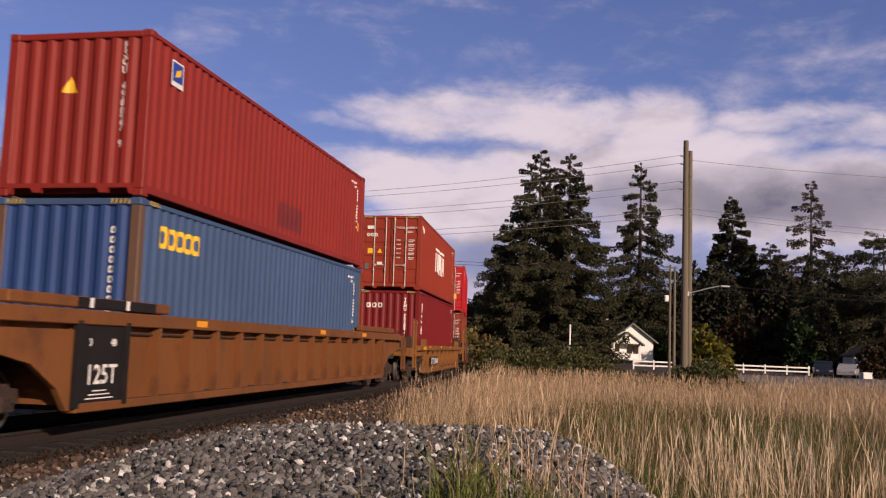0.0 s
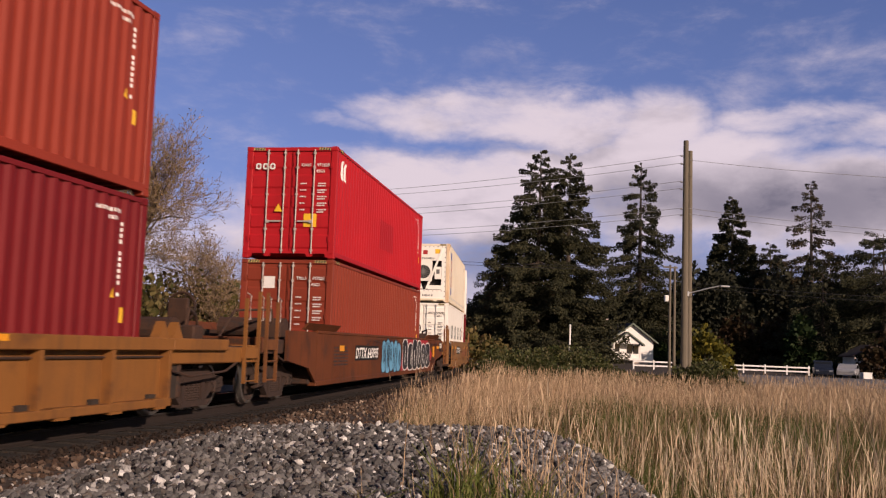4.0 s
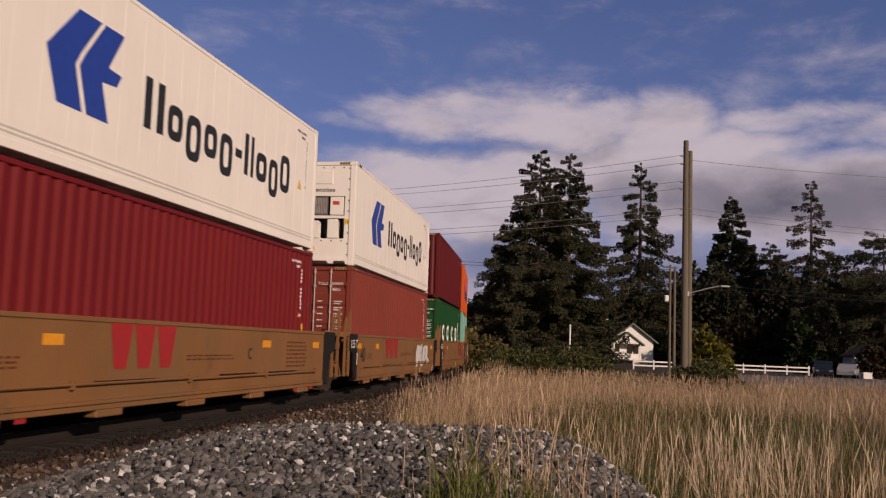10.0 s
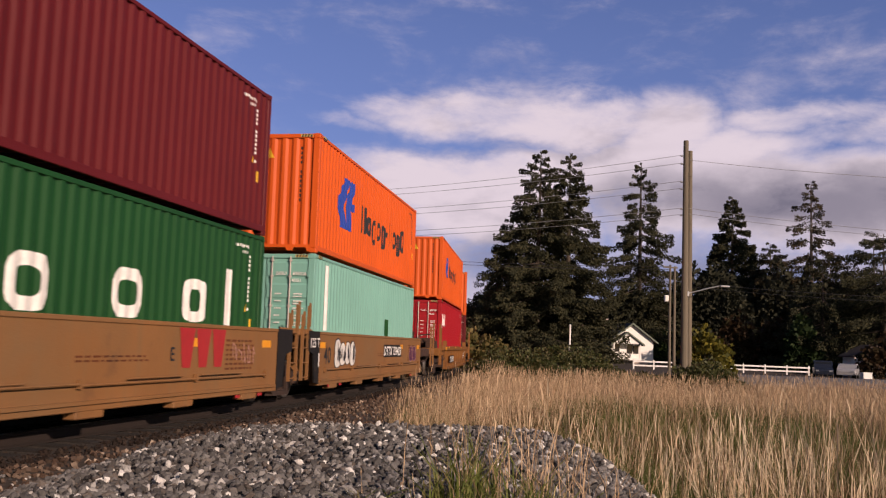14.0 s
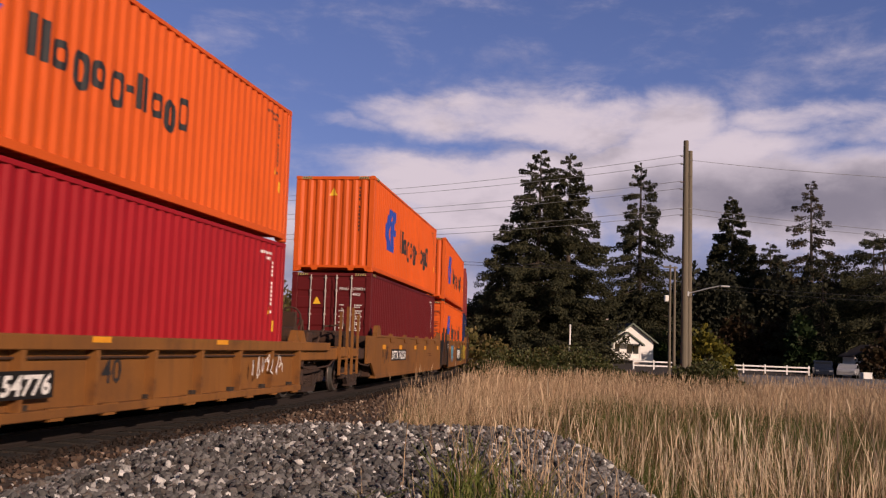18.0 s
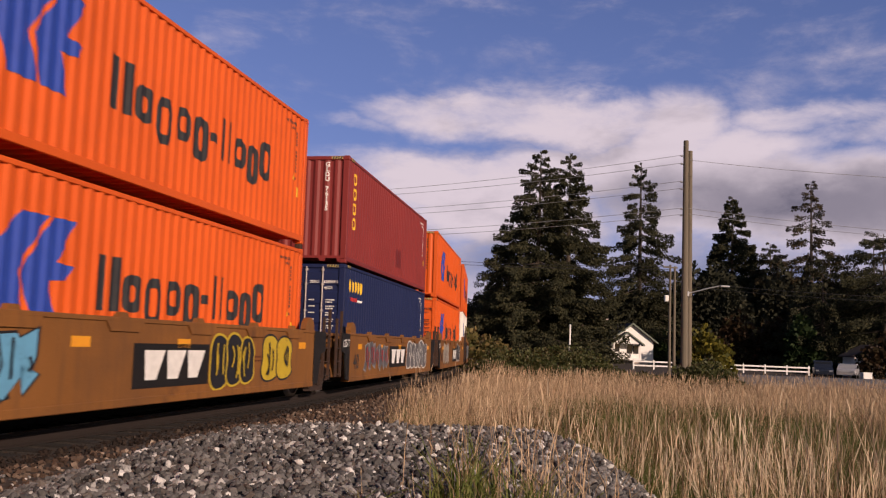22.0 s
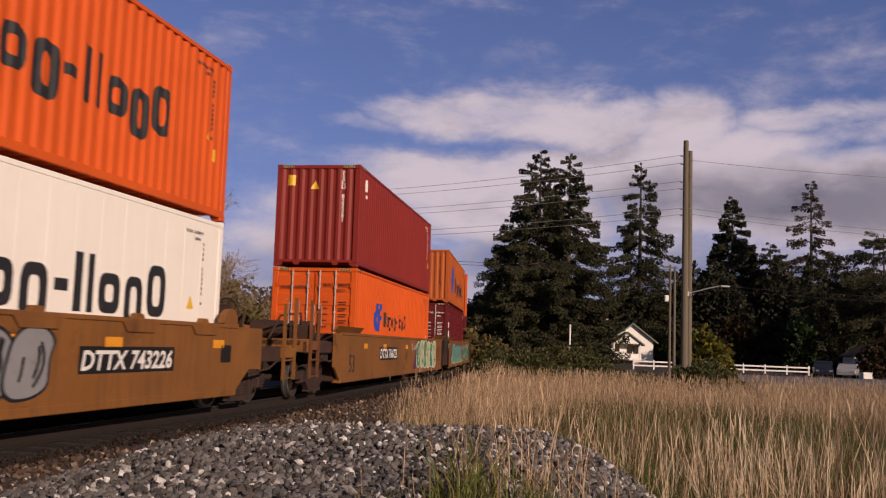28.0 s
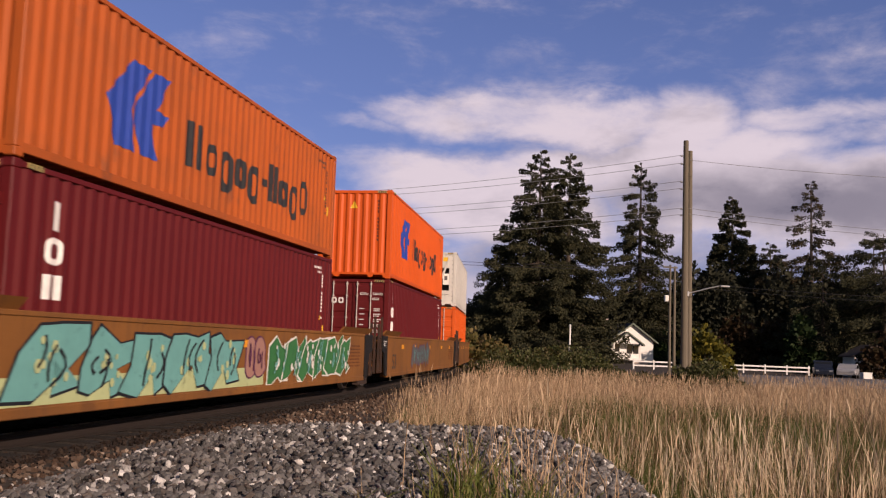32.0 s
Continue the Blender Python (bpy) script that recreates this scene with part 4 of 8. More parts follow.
def round_word(root, u, v, w, h, n, ink, wavy=True, name="brand_mark"):
    """A short rounded brand word: a row of hollow blocks."""
    b = nb()
    step_w = w / n
    for i in range(n):
        ringed(b, u + i * step_w, u + (i + 0.86) * step_w, v, v + h * (1.0 if i else 1.05), h * 0.26)
    mark(name, b, ink, root, wavy=wavy, label="rounded brand mark in plain blocks")


def big_letters(root, ys, z, w, h, ink, wavy=True):
    """Widely spaced large brand signs as open block shapes."""
    b = nb()
    for y in ys:
        ringed(b, y - w / 2, y + w / 2, z, z + h, 0.18)
    mark("brand_mark", b, ink, root, wavy=wavy, label="large brand signs in plain blocks")


def end_word(root, u, v, h, n, ink, wavy, depth=0.03):
    b = nb()
    for i in range(n):
        ringed(b, u + i * h * 0.95, u + i * h * 0.95 + h * 0.72, v, v + h * (0.8, 0.8, 0.8, 1)[i % 4], h * 0.2, False)
    mark("brand_mark", b, ink, root, False, wavy, depth, "brand mark in plain blocks")


def door_stickers(root, items):
    for u, v, w, h, m in items:
        mark("door_sticker", rect(nb(), u - w / 2, u + w / 2, v - h / 2, v + h / 2, False), m, root, False, False, 0.004)


def hl_box(up, std=False, column=True, k=1.0):
    """Blue emblem and black brand word on the long side; k scales both."""
    lz = 0.62 if std else 0.9
    y = -1.8 if std else -1.9
    if k < 1:
        lz, y = 1.2, -2.6
    lloyd_side(up, z=lz + 0.14 * k, h=0.78 * k, y=y, lz=lz, lh=1.36 * k, ly=y - 2.42 * k)
    side_specks(up, INBLACK, 2.55 if std else HC)
    triangle(up, -0.05, 2.15 if std else 2.3, s=0.26)
    if column:
        b = nb()
        for i in range(12):
            if i != 4:
                v = 2.5 - i * 0.115 - (0.3 if std else 0)
                rect(b, 0.735, 0.785, v, v + 0.07, False)
        mark("code_lettering", b, INBLACK, up, False)


def hl_low(low, z=1.02, y=-2.0):
    lloyd_side(low, z=z + 0.14, h=0.78, y=y + 0.1, lz=z - 0.08, lh=1.36, ly=y - 2.2)
    side_specks(low, INBLACK, HC)
    end_word(low, -0.95, 2.3, 0.085, 10, INBLACK, False)
    triangle(low, -0.7, 0.9, wavy=False, s=0.26, depth=0.02)


# ---- sprayed graffiti ----
SPRAYS = {}


def spray(name, col):
    if name not in SPRAYS:
        SPRAYS[name] = mat(name + "_spray_paint", col, 0.55, 0, tuple(c * 0.8 for c in col), 2.5, 0.4, tuple(c * 0.62 for c in col), 7.0, 0.6)
    return SPRAYS[name]


SKYBLUE = ("sky_blue", (0.12, 0.36, 0.56))
SBLACK = ("black", (0.012, 0.012, 0.016))
SWHITE = ("white", (0.72, 0.70, 0.66))
SPALE = ("pale_stone", (0.40, 0.35, 0.29))
SGREY = ("silver_grey", (0.26, 0.26, 0.27))
SDGREY = ("dark_grey", (0.10, 0.10, 0.11))
SYELLOW = ("mustard", (0.52, 0.36, 0.02))
SGREEN = ("leaf_green", (0.03, 0.17, 0.05))
SLEAF = ("mid_green", (0.05, 0.24, 0.09))
SLIME = ("pale_lime", (0.46, 0.52, 0.26))
STEAL = ("teal", (0.14, 0.38, 0.36))
SPURPLE = ("purple", (0.10, 0.02, 0.07))
SRED = ("red", (0.38, 0.02, 0.025))
SPINK = ("washed_pink", (0.38, 0.20, 0.16))


def smooth_loop(pts, k=2):
    """Round a closed outline by cutting its corners k times."""
    for _ in range(k):
        q = []
        for i, p in enumerate(pts):
            n = pts[(i + 1) % len(pts)]
            q += [(p[0] * 0.75 + n[0] * 0.25, p[1] * 0.75 + n[1] * 0.25), (p[0] * 0.25 + n[0] * 0.75, p[1] * 0.25 + n[1] * 0.75)]
        pts = q
    return pts


def fan(bm, pts, x):
    cu, cv = sum(p[0] for p in pts) / len(pts), sum(p[1] for p in pts) / len(pts)
    c = bm.verts.new((x, cu, cv))
    vs = [bm.verts.new((x, u, v)) for u, v in pts]
    for i in range(len(vs)):
        bm.faces.new((c, vs[i - 1], vs[i]))


def ribbon(bm, pts, w, x):
    """One unbroken stroke of width w through the points."""
    sides = []
    for i, p in enumerate(pts):
        a, c = pts[max(i - 1, 0)], pts[min(i + 1, len(pts) - 1)]
        dx, dy = c[0] - a[0], c[1] - a[1]
        n = math.hypot(dx, dy) or 1
        ox, oy = -dy / n * w / 2, dx / n * w / 2
        sides.append((bm.verts.new((x, p[0] + ox, p[1] + oy)), bm.verts.new((x, p[0] - ox, p[1] - oy))))
    for (a, b), (c, d) in zip(sides, sides[1:]):
        bm.faces.new((a, b, d, c))


def graffiti(car, u0, u1, v0, v1, n, fill, edge, seed, spiky=False, halo=None, accents=(), label="bubble-shaped sprayed graffiti", slant=0.0, second=None):
    """Swollen sign shapes with a dark edge and inner strokes; nothing that can be read."""
    rng = random.Random(seed)
    x = XW - 0.02
    w = (u1 - u0) / n
    piece = new("graffiti")
    piece.parent = car
    tagged(piece, label)
    for i in range(n):
        back, front, lines, dots = nb(), nb(), nb(), nb()
        cu = u0 + (i + 0.5) * w + rng.uniform(-0.05, 0.05) * w
        top, bot = v1 - rng.uniform(0, 0.16) * (v1 - v0), v0 + rng.uniform(0, 0.10) * (v1 - v0)
        m = (top + bot) / 2
        hw = w * rng.uniform(0.56, 0.68)
        if spiky:
            pts = [(-hw, bot + rng.uniform(0, 0.15)), (-hw * rng.uniform(0.6, 1.1), m), (-hw * rng.uniform(0.7, 1.05), top - 0.12), (-hw * 0.35, top), (hw * rng.uniform(-0.2, 0.3), top - rng.uniform(0.0, 0.2)), (hw * 0.7, top + rng.uniform(-0.1, 0.04)), (hw * rng.uniform(0.7, 1.1), m + 0.1), (hw * rng.uniform(0.35, 0.8), m - 0.1), (hw, bot + rng.uniform(0.0, 0.2)), (hw * 0.3, bot), (rng.uniform(-0.2, 0.2) * hw, bot + rng.uniform(0.05, 0.3)), (-hw * 0.5, bot - 0.02)]
        else:
            k = rng.uniform(-0.15, 0.15)
            pts = [(-hw * 0.95, bot + 0.14), (-hw * rng.uniform(0.72, 0.95), m), (-hw * rng.uniform(0.8, 1.0), top - 0.16), (-hw * 0.45, top), (hw * 0.4, top - rng.uniform(0, 0.03)), (hw * 0.95, top - rng.uniform(0.16, 0.26)), (hw * rng.uniform(0.68, 0.9), m + k), (hw * rng.uniform(0.85, 1.05), m - 0.2 + k), (hw * 0.95, bot + 0.12), (hw * 0.4, bot), (-hw * 0.5, bot - 0.02)]
        pts = [(cu + a + slant * (b - m), b) for a, b in pts]
        if spiky:
            pts = [(a + rng.uniform(-0.14, 0.14) * w, min(max(b + rng.uniform(-0.08, 0.08), v0 - 0.04), v1 + 0.04)) for a, b in pts]
        else:
            pts = smooth_loop(pts)
        gu, gv = sum(p[0] for p in pts) / len(pts), sum(p[1] for p in pts) / len(pts)
        g = 1 + 0.055 / max(hw, 0.2)
        fan(back, [(gu + (a - gu) * g, gv + (b - gv) * 1.09) for a, b in pts], x + 0.003 + 0.0022 * i)
        fan(front, pts, x + 0.0042 + 0.0022 * i)
        for k in range(3):
            a0 = cu + rng.uniform(-0.5, 0.5) * hw
            b0, b1 = rng.uniform(bot + 0.08, m - 0.1), rng.uniform(m + 0.05, top - 0.08)
            bend = rng.uniform(-0.3, 0.3) * hw
            ribbon(lines, [(a0 + bend * math.sin(q * 3.14) + slant * (b0 + (b1 - b0) * q - m), b0 + (b1 - b0) * q) for q in (0, 0.25, 0.5, 0.75, 1)], 0.045, x + 0.0245)
        for q in range(7 if accents else 0):
            r = rng.uniform(0.03, 0.075)
            du, dv = cu + rng.uniform(-0.5, 0.5) * hw, rng.uniform(bot + 0.15, top - 0.15)
            fan(dots, [(du + r * math.cos(t), dv + r * math.sin(t) * 1.3) for t in (0, 1.05, 2.1, 3.14, 4.2, 5.2)], x + 0.0235)
        part("bubble", front, spray(*(second if second and i % 2 else fill)), piece)
        part("outline", back, spray(*(halo or edge)), piece)
        part("inner_line", lines, spray(*edge), piece)
        if accents:
            part("spot_pattern", dots, spray(*accents[i % len(accents)]), piece)
        else:
            dots.free()


def scribble(car, u0, u1, v0, v1, ink, seed, w=0.03):
    rng = random.Random(seed)
    tag = new("graffiti_tag")
    tag.parent = car
    tagged(tag, "thin sprayed scribble")
    u = u0
    while u < u1:
        pts = [(u + rng.uniform(-0.05, 0.18), rng.uniform(v0, v1)) for _ in range(5)]
        b = nb()
        ribbon(b, [((1 - q) * p[0] + q * r[0], (1 - q) * p[1] + q * r[1]) for p, r in zip(pts, pts[1:]) for q in (0.15, 0.5, 0.85)], w, XW - 0.02 + 0.006)
        part("stroke", b, spray(*ink), tag)
        u += 0.22


def ttx_panel(car, u0, u1, v0, v1, ink, back=None):
    """The owner's mark as three plain blocks."""
    x = XW - 0.02
    if back:
        part("owner_panel", slab(nb(), x, x + 0.004, u0 - 0.2, u1 + 0.2, v0 - 0.12, v1 + 0.1), back, car)
    b = nb()
    w = (u1 - u0) / 3
    lean = 0.22 * (v1 - v0) if back else 0.0
    for i in range(3):
        a = u0 + i * w
        poly(b, [(a + 0.22 * w, v0), (a + 0.70 * w, v0), (a + 0.92 * w + lean, v1), (a + lean, v1)])
    for v in b.verts:
        v.co.x = x + 0.008
    part("owner_mark", b, ink, car, "owner's mark in plain blocks")


def reflectors(car, ys, z=1.14, h=0.14, w=0.42):
    for y in ys:
        car_bars(car, y - w / 2, y + w / 2, z, z + h, INORANGE, label="amber reflector")


def small_print(car, u0, u1, v0, v1, rows, m=None, x=None):
    x = x or XW - 0.02
    b = nb()
    rng = random.Random(int(u0 * 97))
    for i in range(rows):
        v = v0 + (v1 - v0) * i / rows
        u = u0
        while u < u1 - 0.05:
            w = rng.uniform(0.06, 0.2)
            slab(b, x, x + 0.003, u, min(u + w, u1), v, v + (v1 - v0) / rows * 0.45)
            u += w + 0.05
    tagged(part("data_lettering", b, m or INBLACK, car, "rows of small unreadable data lettering"), kind="stuff")


def corner_guides(car, wall, m, z=1.52):
    """Rounded ears and sloping guides at the well's corners."""
    for sx in (-1, 1):
        for sy in (-1, 1):
            pts = smooth_loop([(sy * (wall - 0.62), z - 0.05), (sy * (wall - 0.52), z + 0.22), (sy * (wall - 0.2), z + 0.30), (sy * (wall - 0.04), z + 0.12), (sy * (wall - 0.06), z - 0.05)], 1)
            part("corner_guide", prism(nb(), pts, sx * (XW - 0.14), sx * (XW - 0.01)), m, car)


def flange(car, wall, m, z=1.52):
    for sx in (-1, 1):
        for sy in (-1, 1):
            a, b = sorted((sy * (wall + 0.9), sy * (wall - 1.7)))
            part("guide_flange", prism(nb(), [(sx * (XW - 0.12), z), (sx * (XW - 0.06), z), (sx * (XW + 0.07), z + 0.15), (sx * (XW + 0.01), z + 0.15)], a, b, "y"), m, car)


# ---- cooling units ----
CAVITY = mat("dark_machinery_cavity", (0.02, 0.02, 0.022), 0.8, col2=(0.05, 0.045, 0.04), scale=9.0, amount=0.5)
GRILLE = mat("grey_fan_grille", (0.20, 0.19, 0.18), 0.5, 0.4, (0.12, 0.11, 0.1), 8.0)


def reefer_back(root, H, m):
    for ob in list(root.children):
        if ob.name.startswith("end_wall") and ob.matrix_basis.translation.y == 0 and ob.data is kit(H)["flat_end_n"]:
            ob.matrix_basis = pose(0, 0.38, 0)
            ob.material_slots[0].link = "OBJECT"
            ob.material_slots[0].material = CAVITY


def panel(root, name, x0, x1, z0, z1, m, d=0.06, y=-CL / 2 + 0.03, label=""):
    return part(name, chamfer(slab(nb(), x0, x1, y, y + d, z0, z1), 0.006), m, root, label)


def bolts(root, pts, y=-CL / 2 + 0.022):
    if "bolt" not in KIT:
        KIT["bolt"] = to_mesh("bolt_head", tube(nb(), (0, 0, 0), (0, 0.014, 0), 0.024, 6))
    for x, z in pts:
        link_mesh("bolt_head", KIT["bolt"], GRILLE, root, "", pose(x, y, z))


def reefer_v(root, m):
    """Cooling unit with a round fan between two slanting struts."""
    H = HC
    reefer_back(root, H, m)
    panel(root, "upper_panel", -1.07, 1.07, 2.05, 2.78, m)
    panel(root, "lower_panel", -1.07, 1.07, 0.18, 0.62, m)
    for s in (-1, 1):
        panel(root, "frame_side", s * 0.95 - 0.12, s * 0.95 + 0.12, 0.62, 2.05, m)
        b = prism(nb(), [(s * 0.90, 2.62), (s * 0.80, 2.62), (s * 0.06, 0.66), (s * 0.18, 0.66)], -CL / 2 - 0.015, -CL / 2 + 0.025, "y")
        part("strut", b, m, root)
    fan_box = panel(root, "fan_housing", -0.42, 0.36, 1.05, 2.05, m, 0.2)
    b = tube(nb(), (-0.05, -CL / 2 + 0.032, 1.5), (-0.05, -CL / 2 + 0.01, 1.5), 0.33, 24)
    part("fan_opening", b, CAVITY, fan_box)
    b = nb()
    for i in range(8):
        a = math.pi * i / 8
        tube(b, (-0.05 - 0.31 * math.cos(a), -CL / 2, 1.5 - 0.31 * math.sin(a)), (-0.05 + 0.31 * math.cos(a), -CL / 2, 1.5 + 0.31 * math.sin(a)), 0.012, 5)
    slab(b, -0.14, 0.04, -CL / 2 - 0.014, -CL / 2, 1.41, 1.59)
    part("fan_grille", b, GRILLE, fan_box)
    panel(root, "control_box", 0.50, 0.82, 1.15, 1.75, WHITE, 0.25)
    part("display", slab(nb(), 0.58, 0.74, -CL / 2 + 0.022, -CL / 2 + 0.03, 1.4, 1.62), GRILLE, root)
    panel(root, "side_cover", -0.83, -0.5, 1.35, 2.0, m, 0.2)
    panel(root, "drawer", -0.83, -0.34, 0.95, 1.1, m, 0.25)
    panel(root, "compressor", -0.75, -0.35, 0.66, 0.9, GRILLE, 0.3)
    panel(root, "tray", 0.18, 0.83, 0.64, 0.84, m, 0.2)
    for u in (-0.72, 0.62):
        mark("yellow_label", rect(nb(), u - 0.12, u + 0.12, 2.4, 2.62, False), INYEL, root, False, False, -0.008)
    mark("red_label", rect(nb(), -0.10, 0.13, 2.36, 2.56, False), INRED, root, False, False, -0.008)
    end_word(root, -0.42, 2.12, 0.095, 10, INBLACK, False, -0.007)
    triangle(root, -0.58, 2.06, wavy=False, s=0.26, depth=-0.008)
    bolts(root, [(x, z) for x in (-1.0, 1.0) for z in np.linspace(0.3, 2.7, 11)] + [(x, z) for z in (0.56, 2.74) for x in np.linspace(-0.85, 0.85, 9)])
    t = text_end("TCLU  133667 8", -0.05, 0.3, 0.14, 0.002)
    mark("code_lettering", t, INBLACK, root, False, False, -0.006, "identity code lettering")


def reefer_h(root, m, window=True):
    """Cooling unit with two hatches above, a band of covers and an open machine bay below."""
    reefer_back(root, HC, m)
    up = panel(root, "upper_panel", -1.07, 1.07, 1.92, 2.78, m)
    for x in (-0.36, 0.28):
        b = chamfer(slab(nb(), x - 0.27, x + 0.27, -CL / 2 + 0.012, -CL / 2 + 0.031, 2.26, 2.64), 0.008)
        part("hatch", b, m, up)
    panel(root, "lower_panel", -1.07, 1.07, 0.18, 0.74, m)
    for s in (-1, 1):
        panel(root, "frame_side", s * 0.99 - 0.08, s * 0.99 + 0.08, 0.74, 1.92, m)
    panel(root, "crossbar", -0.92, 0.92, 1.30, 1.38, m)
    panel(root, "cover", -0.88, -0.20, 1.40, 1.90, m, 0.12)
    part("display", slab(nb(), -0.50, -0.26, -CL / 2 + 0.02, -CL / 2 + 0.03, 1.46, 1.84), CAVITY, root)
    g = panel(root, "grille_panel", -0.12, 0.42, 1.40, 1.90, GRILLE, 0.12)
    if "slat" not in KIT:
        KIT["slat"] = to_mesh("slat", slab(nb(), -0.09, -0.07, -CL / 2 + 0.018, -CL / 2 + 0.03, 1.43, 1.87))
    for i in range(11):
        link_mesh("slat", KIT["slat"], ROD, g, "", pose(i * 0.047, 0, 0))
    panel(root, "cover", 0.50, 0.88, 1.40, 1.90, m, 0.12)
    mark("red_label", rect(nb(), 0.58, 0.76, 1.68, 1.78, False), SPRAYRED, root, False, False, -0.008)
    for x0, x1, z1 in ((-0.88, -0.36, 1.08), (-0.22, 0.18, 1.24), (0.44, 0.72, 1.28)):
        panel(root, "machine_box", x0, x1, 0.76, z1, WHITE, 0.3)
    mark("yellow_label", rect(nb(), -0.84, -0.70, 1.72, 1.86, False), INYEL, root, False, False, -0.008)
    mark("yellow_label", rect(nb(), 0.93, 1.04, 1.14, 1.28, False), INYEL, root, False, False, -0.008)
    end_word(root, -0.30, 2.04, 0.10, 10, INBLACK, False, -0.007)
    mark("emblem", poly(poly(nb(), [(-0.62, 2.06), (-0.5, 2.02), (-0.46, 2.14), (-0.54, 2.18)], False), [(-0.49, 2.06), (-0.38, 2.02), (-0.34, 2.14), (-0.42, 2.18)], False), INBLUE, root, False, False, -0.008)
    triangle(root, 0.0, 0.42, wavy=False, s=0.26, depth=-0.008)
    bolts(root, [(x, z) for x in (-1.02, 1.02) for z in np.linspace(0.3, 2.7, 9)] + [(x, z) for z in (0.68, 2.72) for x in np.linspace(-0.85, 0.85, 7)])


SPRAYRED = mat("red_label_paint", (0.6, 0.06, 0.02), 0.5, col2=(0.5, 0.05, 0.02))


def seams(root, H=HC):
    if "seam" not in KIT:
        KIT["seam"] = to_mesh("panel_seam", slab(nb(), CW / 2 - 0.013, CW / 2 - 0.009, -0.01, 0.01, 0.3, H - 0.12))
    for i in range(1, 20):
        link_mesh("panel_seam", KIT["seam"], WHITE, root, "", pose(0, -5.9 + i * 0.59, 0))
    for z in (0.24, 0.30):
        part("rub_strip", slab(nb(), CW / 2 - 0.013, CW / 2 - 0.006, -5.9, 5.9, z, z + 0.025), GREYW, root)


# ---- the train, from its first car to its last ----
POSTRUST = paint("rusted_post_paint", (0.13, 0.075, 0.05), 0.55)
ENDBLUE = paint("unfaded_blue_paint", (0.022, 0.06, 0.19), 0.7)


def unit_a():
    s = 19.93
    car = ride(well_car("deep", CARBROWN, "rust-brown ribbed steel well car with black data panel", 7.85, ("end", 9.5, 11.2), ("end", 9.6, 11.3), (-9.5, 9.6)), s, 0)
    for y in (-4.4, 2.0, 5.6):
        car_bars(car, y - 0.2, y + 0.2, 1.44, 1.54, INORANGE, x=XW)
    for y in (-7.6, -6.7):
        car_bars(car, y - 0.04, y + 0.04, 1.61, 1.74, INWHITE, "tape", 1.468)
    car_bars(car, -7.9, -5.9, 1.61, 1.74, BLACK, "rubbing_strip", 1.461)
    low = container(BLUE, HC, "faded blue corrugated container with yellow brand mark", doors=False)
    up = container(RED, STD, "red-brown corrugated container stacked on a blue one", doors=False)
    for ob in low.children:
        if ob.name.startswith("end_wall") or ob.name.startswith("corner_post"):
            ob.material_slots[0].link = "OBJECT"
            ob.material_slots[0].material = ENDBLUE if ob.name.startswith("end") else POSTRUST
    round_word(low, -5.45, 2.20, 1.45, 0.34, 5, INYEL)
    b = nb()
    for i in range(11):
        ringed(b, 0.72, 0.82, 2.35 - i * 0.15, 2.46 - i * 0.15, 0.03, False)
    mark("code_lettering", b, INWHITE, low, False, label="vertical white code")
    side_specks(low, INWHITE, HC)
    code_column(up, "FSCU 498027 9", 0.78, 2.3, INWHITE, size=0.165)
    triangle(up, -0.12, 1.62, s=0.28)
    mark("owner_plate", rect(nb(), -5.4, -5.0, 1.92, 2.34), INWHITE, up, wavy=False)
    b = poly(nb(), [(-5.37, 2.0), (-5.03, 2.0), (-5.03, 2.31), (-5.37, 2.31)])
    p = mark("emblem", b, INBLUE, up, wavy=False)
    p.location.x = 0.004
    q = mark("emblem", poly(nb(), [(-5.3, 2.06), (-5.12, 2.12), (-5.08, 2.24), (-5.26, 2.18)]), INYEL, up, wavy=False)
    q.location.x = 0.008
    mark("repaint_patch", rect(nb(), -0.4, 1.05, 0.32, 0.85), PATCHRED, up)
    side_specks(up, INWHITE, STD)
    stack(s, low, up)


